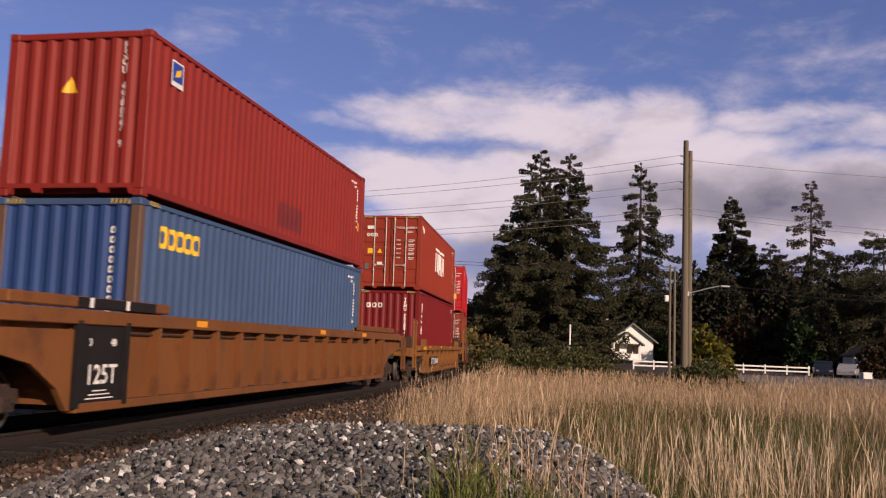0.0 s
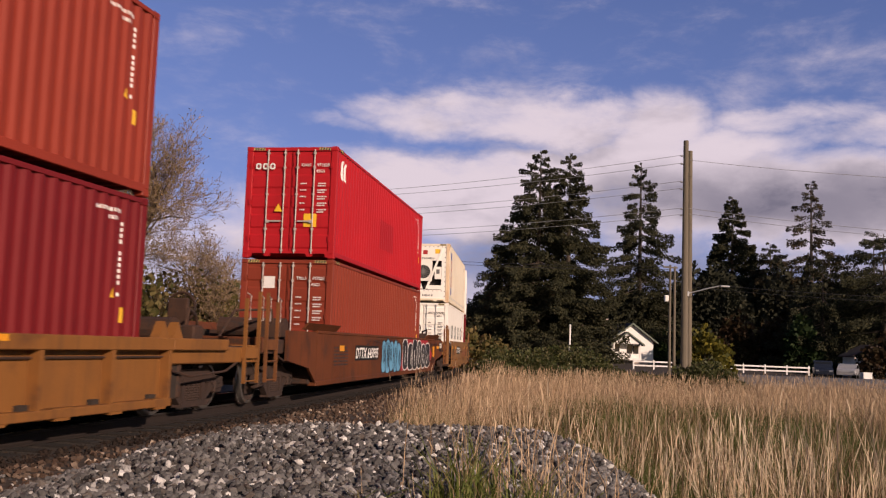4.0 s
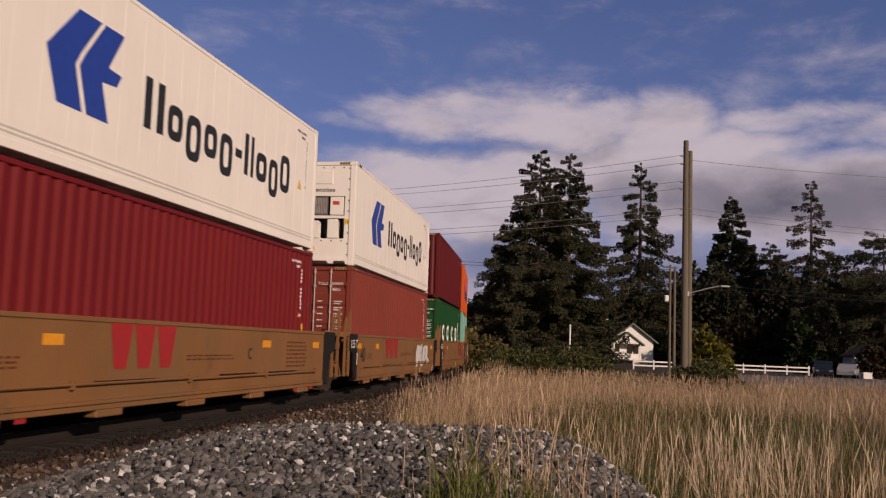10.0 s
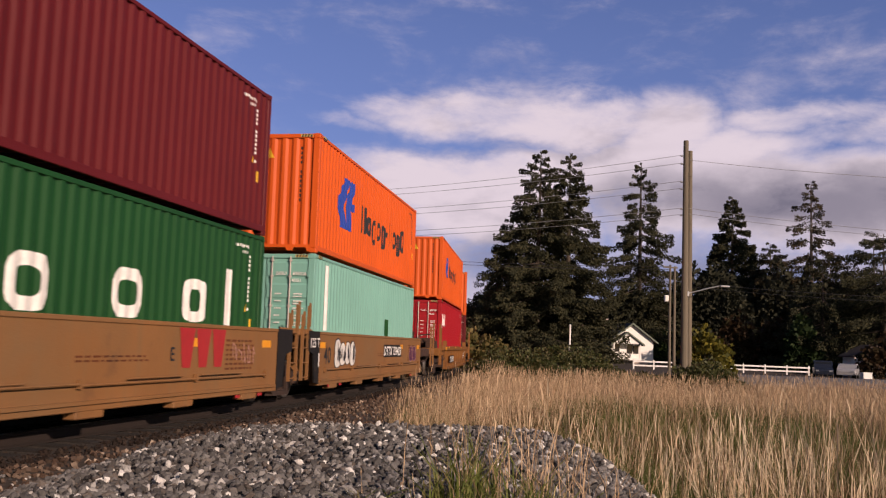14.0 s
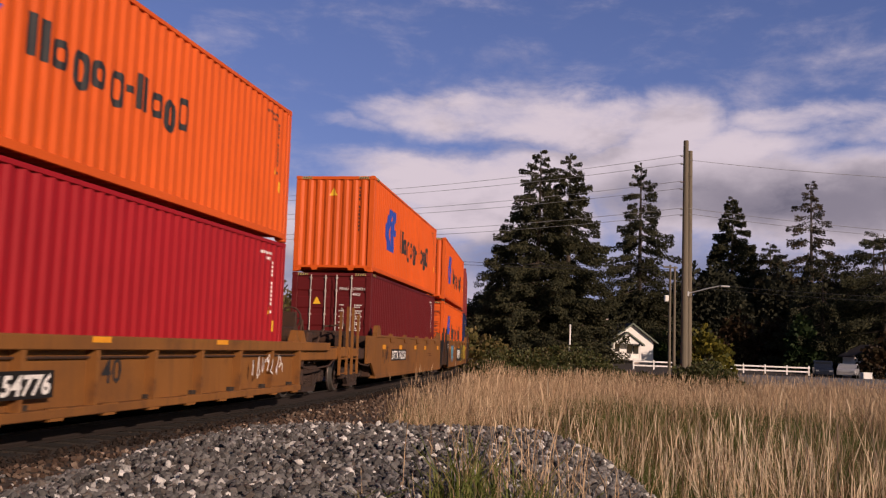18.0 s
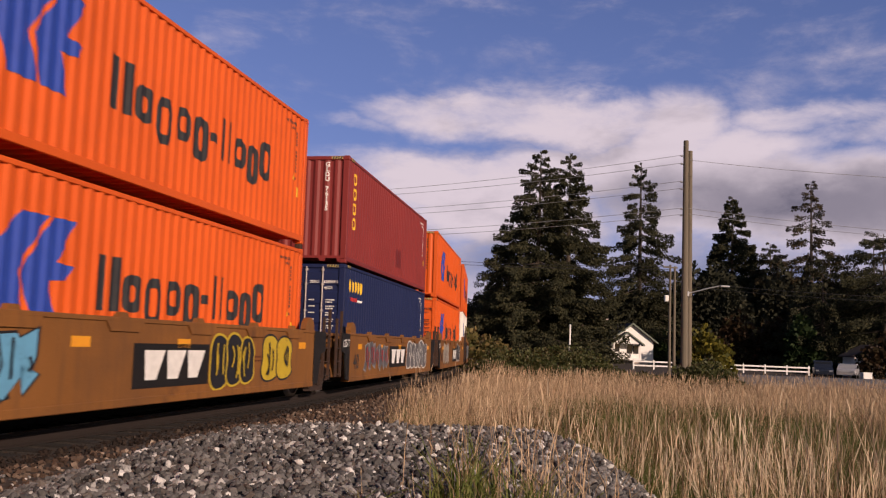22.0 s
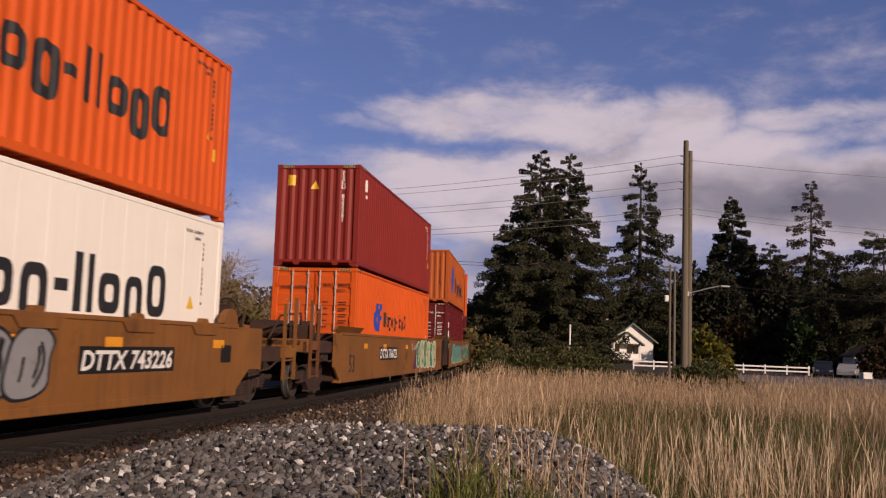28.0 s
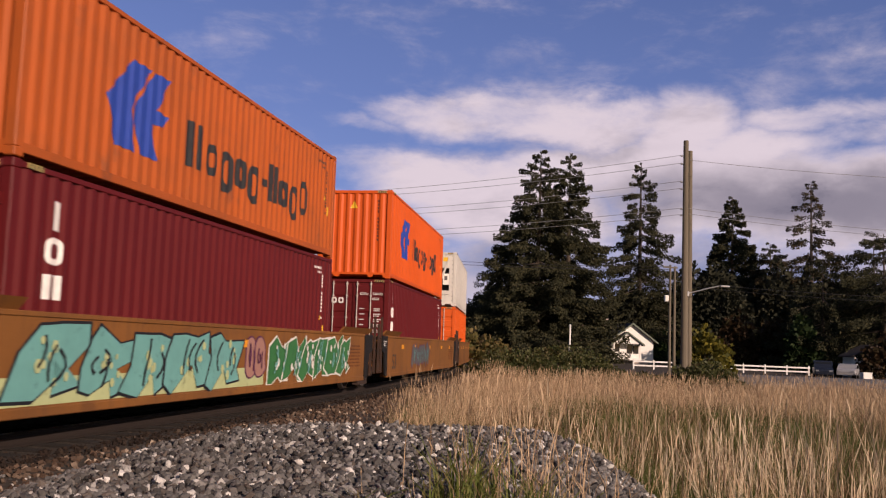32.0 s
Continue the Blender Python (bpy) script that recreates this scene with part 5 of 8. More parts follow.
def unit_b():
    s = 41.25
    car = ride(well_car("ribbed", OCHRE, "ochre ribbed well car with end platforms", 6.2, ("end", 7.7, 10.25), ("end", 7.7, 9.75), (-7.7, 7.7)), s + 0.45, 0)
    ribbed_extras(car, "DTTX 154500")
    low = container(DEEPRED, HC, "dark red corrugated container with white brand mark", doors=False)
    up = container(HMMRED, HC, "rust-red container with white brand mark, closed doors", doors=True)
    tall_word(low, -5.2, 2.5, 0.42, INWHITE, "tex")
    end_word(low, -0.86, 2.22, 0.24, 3, INWHITE, True)
    code_column(low, "TEMU 702051 4", 0.66, 2.5, INWHITE, size=0.16)
    side_specks(low, INWHITE, HC)
    b = nb()
    for u, w, v in ((-1.5, 0.30, 1.12), (-0.86, 0.30, 1.16), (-0.42, 0.26, 1.06), (-0.12, 0.24, 1.30), (0.16, 0.26, 1.06), (0.56, 0.26, 1.06), (0.86, 0.24, 1.30), (1.14, 0.28, 1.10)):
        poly(b, [(u, v), (u + w, v), (u + w, 1.95), (u, 1.95)])
    poly(b, [(-1.5, 2.05), (-0.1, 2.05), (0.0, 1.98), (0.1, 2.05), (1.5, 2.05), (1.5, 2.16), (0.25, 2.16), (0.0, 2.10), (-0.25, 2.16), (-1.5, 2.16)])
    mark("brand_mark", b, INWHITE, up, label="white brand mark in plain blocks")
    end_word(up, -0.92, 2.06, 0.16, 3, INWHITE, False)
    code_row(up, "KOCU", "502916 9", "45G1", HC, INWHITE)
    door_stickers(up, [(-0.76, 2.42, 0.3, 0.13, INWHITE), (-0.78, 1.5, 0.2, 0.2, INYEL), (-0.4, 1.02, 0.2, 0.1, INWHITE), (-0.9, 0.9, 0.16, 0.24, GRILLE)])
    triangle(up, -0.4, 1.42, wavy=False, s=0.2, depth=0.03)
    mark("small_mark", rect(rect(nb(), -5.75, -5.45, 2.42, 2.56), -5.35, -5.05, 2.3, 2.5), INWHITE, up)
    side_specks(up, INWHITE, HC)
    stack(s, low, up)


def ribbed_extras(car, number):
    x = XW - 0.17
    car_text(car, number, -3.6, 0.53, 0.33, INWHITE, BLACK, x=XW - 0.014)
    car_text(car, "40", -0.95, 0.60, 0.50, INBLACK, x=x)
    for y in (-5.2, -1.5, 2.2):
        car_bars(car, y - 0.22, y + 0.22, 1.16, 1.24, INORANGE, x=XW)
    foot = KIT.get("foot")
    if foot is None:
        foot = KIT["foot"] = to_mesh("foot_pad", prism(nb(), [(-0.14, 0.18), (0.14, 0.18), (0.2, 0.34), (-0.2, 0.34)], XW - 0.14, XW - 0.01))
    for i in range(11):
        link_mesh("foot_pad", foot, OCHRE, car, "", pose(0, -5.9 + i * 1.18, 0))
    for sy in (-1, 1):
        for k in (0, 0.42):
            y = sy * (5.95 + k)
            part("pyramid_guide", prism(nb(), [(y - 0.17, 1.24), (y + 0.17, 1.24), (y, 1.5)], XW - 0.2, XW - 0.05), OCHRE, car)
    part("end_beam", chamfer(slab(nb(), XW - 0.16, XW, -8.2, -6.2, 1.06, 1.25), 0.015), OCHRE, car)
    part("end_beam", chamfer(slab(nb(), XW - 0.16, XW, 6.2, 8.1, 1.06, 1.25), 0.015), OCHRE, car)
    car_bars(car, -7.1, -6.3, 1.09, 1.21, INORANGE, x=XW)


def unit_c():
    s = 62.55
    car = ride(well_car("smooth", CARRUST, "rusty smooth-sided well car sprayed with blue and black graffiti", 8.05, ("end", 9.6, 11.5), ("end", 9.7, 11.6), (-9.6, 9.7)), s, 0)
    flange(car, 8.05, CARRUST)
    car_text(car, "DTTX 645995", -3.2, 0.86, 0.40, INWHITE, BLACK)
    graffiti(car, -1.35, 1.35, 0.38, 1.46, 5, SKYBLUE, SBLACK, 3, label="sky-blue sprayed bubble shapes edged in black")
    graffiti(car, 1.8, 6.9, 0.40, 1.46, 6, SBLACK, SWHITE, 4, label="black sprayed bubble shapes edged in white")
    scribble(car, -3.3, -1.5, 1.18, 1.4, SBLACK, 8)
    part("data_plate", slab(nb(), XW - 0.02, XW - 0.016, 9.4, 9.95, 1.02, 1.40), BLACK, car)
    for k in range(2):
        part("data_box", slab(nb(), XW - 0.014, XW - 0.012, 9.44 + 0.26 * k, 9.66 + 0.26 * k, 1.16, 1.36), GREYW, car)
    car_bars(car, 8.7, 9.35, 1.14, 1.24, INORANGE)
    part("sprayed_backing", prism(nb(), [(1.5, 0.4), (1.9, 1.46), (6.5, 1.46), (7.6, 0.9), (6.8, 0.4)], XW - 0.02, XW - 0.018), spray(*SRED), car)
    small_print(car, -6.6, -5.3, 0.7, 1.2, 6)
    scribble(car, 7.3, 8.7, 1.2, 1.42, SBLACK, 9)
    scribble(car, 7.2, 8.3, 0.55, 0.85, SBLACK, 10)
    car_bars(car, 7.75, 8.15, 0.80, 1.22, INORANGE, "load_plate", label="faded yellow load plate")
    reflectors(car, (-5.9,), 1.05)
    low = container(RUSTY, HC, "orange-brown corrugated container with closed doors")
    up = container(BRIGHT, HC, "bright red corrugated container with closed doors")
    for r, c in ((low, "TRLU"), (up, "CAIU")):
        code_row(r, c, "717021" if r is low else "971529", "45G1", HC, INWHITE)
        side_specks(r, INWHITE, HC)
    end_word(up, -0.95, 2.3, 0.2, 3, INWHITE, False)
    triangle(up, -0.3, 1.2, wavy=False, s=0.22, depth=0.03)
    door_stickers(up, [(0.55, 0.98, 0.34, 0.34, INYEL)])
    door_stickers(low, [(-0.45, 2.3, 0.3, 0.3, INWHITE)])
    round_word(up, -5.6, 2.1, 0.55, 0.5, 2, INWHITE)
    mark("repaint_patch", rect(nb(), -0.9, 0.9, 0.85, 1.75), CHERRY, up)
    stack(s, low, up)


def five(s_list, style, m, label, boxes, walls=6.35, reach=1.05, loads=None):
    n = len(s_list)
    for i, (s, (low, up)) in enumerate(zip(s_list, boxes)):
        gn = (s_list[i] - s_list[i - 1]) / 2 if i else 0
        gf = (s_list[i + 1] - s_list[i]) / 2 if i < n - 1 else 0
        near = ("joint", gn) if i else ("end", walls + reach, walls + reach + 2.2)
        far = ("joint", gf) if i < n - 1 else ("end", walls + reach + 0.1, walls + reach + 2.2)
        tr = [-(walls + reach)] if not i else []
        tr += [gf] if i < n - 1 else [walls + reach + 0.1]
        car = ride(well_car(style, m[i] if isinstance(m, list) else m, label[i] if isinstance(label, list) else label, walls, near, far, tr), s, 0)
        stack(loads[i] if loads else s, low, up)
        yield car


def tan_marks(car, letter, first=False, number=False):
    car_text(car, "40", -5.65, 0.76, 0.58, INBLACK)
    if not first:
        car_text(car, "125 T", -6.74, 1.14, 0.30, INWHITE, x=XW)
        car_bars(car, -6.42, -6.36, 0.7, 1.0, INWHITE, "paper_label", XW)
    reflectors(car, (-6.05, -3.9, 2.9, 5.8), 1.12)
    small_print(car, 4.0, 5.2, 0.72, 1.3, 7, CARRUST)
    small_print(car, -5.1, -4.5, 0.84, 1.02, 3, CARRUST)
    small_print(car, -0.4, 1.4, 0.9, 1.02, 2, CARRUST)
    car_text(car, letter, 0.55 if number else 2.1, 0.9, 0.30, INBLACK)
    for y in (-5.4, -4.4, 4.6, 5.6):
        car_bars(car, y - 0.1, y + 0.1, 0.2, 0.3, INRED, "red_tag", XW - 0.03)


def unit_d_h():
    boxes = [
        (container(WHITE, HC, "white refrigerated container with green brand letters", reefer=True), container(CREAM, HC, "cream refrigerated container with cooling unit", doors=False, reefer=True)),
        (container(DEEPRED, HC, "dark red container with closed doors, small white mark"), container(WHITE, HC, "white refrigerated container with blue emblem", doors=False, reefer=True)),
        (container(BRICK, HC, "brick-red container with closed doors"), container(WHITE, HC, "white refrigerated container with blue emblem", doors=False, reefer=True)),
        (container(GREEN, HC, "green container with large white brand letters"), container(MAROON, HC, "maroon corrugated container on a green one", doors=False)),
        (container(MINT, HC, "mint-green container with closed doors"), container(ORANGE, HC, "orange corrugated container with blue emblem", doors=False)),
    ]
    (d1, d2), (e1, e2), (f1, f2), (g1, g2), (h1, h2) = boxes
    big_letters(d1, (-3.2, -1.0, 1.25, 3.35), 1.18, 0.80, 0.70, INGREEN, False)
    code_row(d1, "UACU", "473278 0", "45R1", HC, INBLACK)
    door_stickers(d1, [(-0.72, 2.2, 0.26, 0.22, GREYW), (-0.3, 2.25, 0.3, 0.2, GREYW)])
    side_specks(d1, INBLACK, HC, 5.2, False, False)
    triangle(d1, 4.75, 1.5, True, False, 0.26)
    for i in range(4):
        mark("red_mark", rect(nb(), 4.05, 4.4, 1.15 + i * 0.24, 1.23 + i * 0.24), INRED, d1, wavy=False)
    seams(d1)
    seams(d2)
    reefer_v(d2, WHITE)
    for ob in d2.children:
        if ob.name.split(".")[0] in ("corner_post", "corner_casting"):
            ob.material_slots[0].link = "OBJECT"
            ob.material_slots[0].material = RUSTCREAM
    mark("banner", rect(nb(), -5.0, -4.45, 0.85, 2.15), INRED, d2, wavy=False, label="red banner with white blocks and blue ends")
    for z in (0.45, 2.2):
        mark("banner_end", rect(nb(), -5.0, -4.45, z, z + 0.36), INBLUE, d2, wavy=False)
    for i in range(3):
        o = mark("brand_mark", ringed(nb(), -4.87, -4.58, 0.95 + i * 0.40, 1.26 + i * 0.40, 0.09), INWHITE, d2, wavy=False)
        o.location.x = 0.004
    side_specks(d2, INBLACK, HC, 5.3, False, False)
    triangle(d2, 4.9, 1.3, True, False, 0.26)
    for r in (e2, f2):
        seams(r)
        reefer_h(r, WHITE)
        lloyd_side(r, z=1.06, h=0.80, y=-1.7, wavy=False, lz=0.86, lh=1.36, ly=-4.1)
        side_specks(r, INBLACK, HC, 5.3, False, False)
        triangle(r, 5.0, 1.3, True, False, 0.24)
    b = nb()
    for i, ch in enumerate(range(11)):
        rect(b, -6.0, -5.93, 2.5 - i * 0.16, 2.6 - i * 0.16)
    mark("code_lettering", b, INBLACK, e2, wavy=False)
    code_row(e1, "GCXU", "510660 0", "45G1", HC, INWHITE)
    round_word(e1, -5.35, 1.95, 0.4, 0.22, 3, INWHITE)
    mark("green_mark", rect(nb(), -5.45, -5.1, 2.24, 2.32), INGREEN, e1)
    side_specks(e1, INWHITE, HC)
    code_row(f1, "TCLU", "510435 1", "45G1", HC, INWHITE)
    side_specks(f1, INWHITE, HC)
    big_letters(g1, (-3.25, -1.05, 1.2, 3.3), 1.08, 0.82, 0.74, INWHITE)
    mark("white_strip", rect(nb(), 4.42, 4.68, 0.95, 2.1), INWHITE, g1)
    code_row(g1, "UACU", "592155 6", "45G1", HC, INWHITE)
    door_stickers(g1, [(-0.75, 2.2, 0.34, 0.2, INWHITE), (-0.35, 2.18, 0.18, 0.2, INWHITE), (0.42, 1.5, 0.3, 0.18, INWHITE)])
    side_specks(g1, INWHITE, HC)
    code_column(g2, "FANU 102622 0", 0.72, 2.6, INWHITE, size=0.17)
    triangle(g2, -0.2, 2.3, s=0.28)
    side_specks(g2, INWHITE, HC)
    code_row(h1, "DFSU", "605316", "45G1", HC, INWHITE)
    door_stickers(h1, [(-0.5, 1.9, 0.5, 0.1, INWHITE)])
    mark("white_strip", rect(nb(), -5.2, -4.85, 1.1, 2.7), INWHITE, h1)
    mark("darker_patch", rect(nb(), 1.6, 2.0, 1.0, 1.6), GREEN, h1)
    hl_box(h2)
    cars = list(five([83.86, 99.2, 114.75, 130.06, 145.34], "tan", TAN, "tan smooth-sided well car with black end skirts", boxes))
    for i, (c, l) in enumerate(zip(cars, "BCDEF")):
        tan_marks(c, l, i == 0, i in (0, 4))
    car_text(cars[0], "DTTX 759423", -1.9, 0.92, 0.38, INWHITE, BLACK)
    car_text(cars[4], "DTTX 759423", 1.6, 0.92, 0.38, INWHITE, BLACK)
    ttx_panel(cars[1], -2.65, -0.75, 0.80, 1.44, INRED)
    ttx_panel(cars[2], -2.75, -0.85, 0.82, 1.44, INRED)
    ttx_panel(cars[3], 2.3, 4.0, 0.78, 1.42, INRED)
    graffiti(cars[2], 2.75, 5.1, 0.42, 1.42, 2, SWHITE, SGREY, 21, True, label="grey and white sprayed graffiti")
    graffiti(cars[4], -5.0, -3.1, 0.66, 1.36, 4, SWHITE, SBLACK, 22, label="white sprayed letters edged in black")
    graffiti(cars[4], 4.3, 5.4, 0.7, 1.3, 2, SPURPLE, SPINK, 24, label="purple sprayed graffiti")
    scribble(cars[3], 4.3, 5.3, 0.75, 1.25, SPINK, 25)
    scribble(cars[0], 0.9, 5.2, 0.6, 1.3, SRED, 26, 0.015)


def unit_i():
    s = 165.2
    car = ride(well_car("ribbed", OCHRE, "ochre ribbed well car with end platforms", 6.2, ("end", 7.7, 10.1), ("end", 7.8, 9.7), (-7.7, 7.8)), s + 0.45, 0)
    ribbed_extras(car, "DTTX 154776")
    low = container(CHERRY, HC, "cherry-red container with closed doors, white brand mark")
    up = container(ORANGE, HC, "orange corrugated container with blue emblem", doors=False)
    hl_box(up, k=0.7)
    code_row(low, "CAIU", "498580", "45G1", HC, INWHITE)
    end_word(low, -0.95, 1.8, 0.22, 3, INWHITE, False)
    b = nb()
    ringed(b, -5.35, -4.95, 1.75, 2.3, 0.13)
    poly(b, [(-4.85, 1.75), (-4.55, 1.75), (-4.45, 2.3), (-4.65, 2.3)])
    rect(b, -4.32, -4.14, 1.75, 2.3)
    mark("brand_mark", b, INWHITE, low, label="white brand mark in plain blocks")
    side_specks(low, INWHITE, HC)
    scribble(car, 3.6, 5.0, 0.5, 1.0, SWHITE, 31, 0.03)
    stack(s, low, up)


def unit_j_n():
    boxes = [
        (container(MAROON, HC, "maroon container with closed doors, yellow triangle"), container(ORANGE, HC, "orange corrugated container with blue emblem", doors=False)),
        (container(ORANGE, HC, "orange container with closed doors and blue emblem"), container(ORANGE, HC, "orange corrugated container with blue emblem", doors=False)),
        (container(NAVY, HC, "navy-blue container with yellow brand mark"), container(GOLDRED, HC, "worn red container with yellow brand mark", doors=False)),
        (container(ORANGE, HC, "orange container with closed doors and blue emblem"), container(ORANGE, HC, "orange corrugated container with blue emblem", doors=False)),
        (container(WHITE, HC, "white refrigerated container with blue emblem", reefer=True), container(ORANGE, HC, "orange corrugated container with blue emblem", doors=False)),
    ]
    (j1, j2), (k1, k2), (l1, l2), (m1, m2), (n1, n2) = boxes
    for r in (j2, k2, m2, n2):
        hl_box(r)
    hl_low(k1)
    hl_low(m1)
    code_row(k1, "HLBU", "800701", "45G1", HC, INBLACK)
    code_row(m1, "HLBU", "821768", "45G1", HC, INBLACK)
    code_row(j1, "FANU", "175992 0", "45G1", HC, INWHITE)
    side_specks(j1, INWHITE, HC)
    triangle(j1, -0.42, 1.95, wavy=False, s=0.24, depth=0.03)
    code_row(l1, "SEKU", "628969 0", "45G1", HC, INWHITE)
    round_word(l1, -5.55, 2.18, 1.45, 0.34, 5, INYEL)
    mark("red_mark", rect(nb(), -5.3, -4.7, 1.95, 2.05), INRED, l1)
    mark("small_mark", rect(nb(), -4.6, -4.1, 1.95, 2.01), INWHITE, l1)
    side_specks(l1, INWHITE, HC)
    tall_word(l2, -5.35, 2.62, 0.41, INYEL, "colo")
    code_column(l2, "GLDU 76135", 0.62, 2.6, INWHITE, size=0.17)
    side_specks(l2, INWHITE, HC)
    mark("yellow_label", rect(nb(), -0.96, -0.7, 2.3, 2.6, False), INYEL, l2, False)
    mark("repaint_patch", rect(nb(), 0.4, 1.3, 0.5, 1.1), PATCHRED, l2)
    seams(n1)
    lloyd_side(n1, z=1.12, h=0.80, y=-1.9, wavy=False, lz=0.95, lh=1.36, ly=-4.3)
    side_specks(n1, INBLACK, HC, 5.3, False, False)
    triangle(n1, 5.0, 1.3, True, False, 0.24)
    cars = list(five([184.65, 200.25, 215.77, 231.19, 246.7], "smooth", OCHRE, ["ochre smooth-sided well car with white number panel"] + ["ochre smooth-sided well car with sprayed graffiti"] * 4, boxes))
    # the second upper box stands on tall twist locks
    for k, (ob, at, z) in enumerate(CARGO):
        if ob is k2:
            CARGO[k] = (ob, at, z + 0.09)
    for sx in (-1, 1):
        for sy in (-1, 1):
            part("twist_lock", chamfer(slab(nb(), sx * 1.136 - 0.07, sx * 1.136 + 0.07, sy * 6.007 - 0.075, sy * 6.007 + 0.075, -0.115, 0.004), 0.015), GEAR, k2)
    for i, (c, l) in enumerate(zip(cars, "BCDEA")):
        corner_guides(c, 6.35, OCHRE)
        reflectors(c, (-5.2, -2.6, 0.2, 2.4, 5.6), 1.10)
        if i:
            car_text(c, "125-T", -6.74, 1.16, 0.27, INWHITE, x=XW)
            car_text(c, "40", -5.6, 0.58, 0.58, INBLACK)
        small_print(c, 3.0, 4.0, 0.85, 1.0, 2, CARRUST)
    car_text(cars[0], "DTTX 743226", -2.85, 0.80, 0.36, INWHITE, BLACK)
    car_text(cars[0], "B", -1.2, 0.72, 0.3, INBLACK)
    car_text(cars[4], "DTTX 743226", 2.85, 0.80, 0.36, INWHITE, BLACK)
    car_bars(cars[4], 5.7, 6.1, 0.85, 1.15, BLACK, "data_plate")
    scribble(cars[0], -5.4, -4.5, 0.6, 1.2, SBLACK, 41)
    graffiti(cars[1], -4.6, -3.5, 0.5, 1.32, 2, SKYBLUE, SBLACK, 42, True, label="pale blue sprayed figure")
    ttx_panel(cars[1], -1.1, 0.9, 0.62, 1.06, INWHITE, BLACK)
    graffiti(cars[1], 1.25, 3.0, 0.40, 1.44, 3, SBLACK, SYELLOW, 43, halo=SYELLOW, label="black sprayed bubbles edged in mustard")
    graffiti(cars[1], 3.4, 5.0, 0.40, 1.44, 2, SYELLOW, SBLACK, 44, label="mustard sprayed bubbles edged in black")
    graffiti(cars[2], -4.6, -1.7, 0.5, 1.34, 5, SDGREY, SRED, 45, True, halo=SGREY, label="grey and red sprayed graffiti")
    ttx_panel(cars[2], -1.2, 1.0, 0.66, 1.10, INWHITE, BLACK)
    graffiti(cars[2], 1.45, 5.2, 0.42, 1.44, 5, SDGREY, SWHITE, 46, halo=SWHITE, label="dark grey sprayed bubbles edged in white", slant=0.2)
    graffiti(cars[3], -4.9, -2.5, 0.40, 1.46, 2, SPALE, SBLACK, 47, True, label="pale sprayed shapes edged in black")
    scribble(cars[3], -2.9, -2.3, 0.6, 1.1, SBLACK, 48)
    ttx_panel(cars[3], -0.4, 1.3, 0.62, 1.06, INWHITE, BLACK)
    scribble(cars[3], -0.2, 1.6, 1.05, 1.35, SBLACK, 49)
    graffiti(cars[3], 1.7, 3.6, 0.46, 1.40, 2, SBLACK, SWHITE, 50, halo=SWHITE, label="black sprayed shapes edged in white")
    graffiti(cars[4], -5.6, -2.2, 0.44, 1.44, 4, SGREY, SBLACK, 51, label="silver-grey sprayed bubbles edged in black", slant=0.2)
    graffiti(cars[4], -1.9, 1.0, 0.44, 1.34, 4, SGREY, SBLACK, 52, label="silver-grey sprayed bubbles edged in black", slant=0.2)


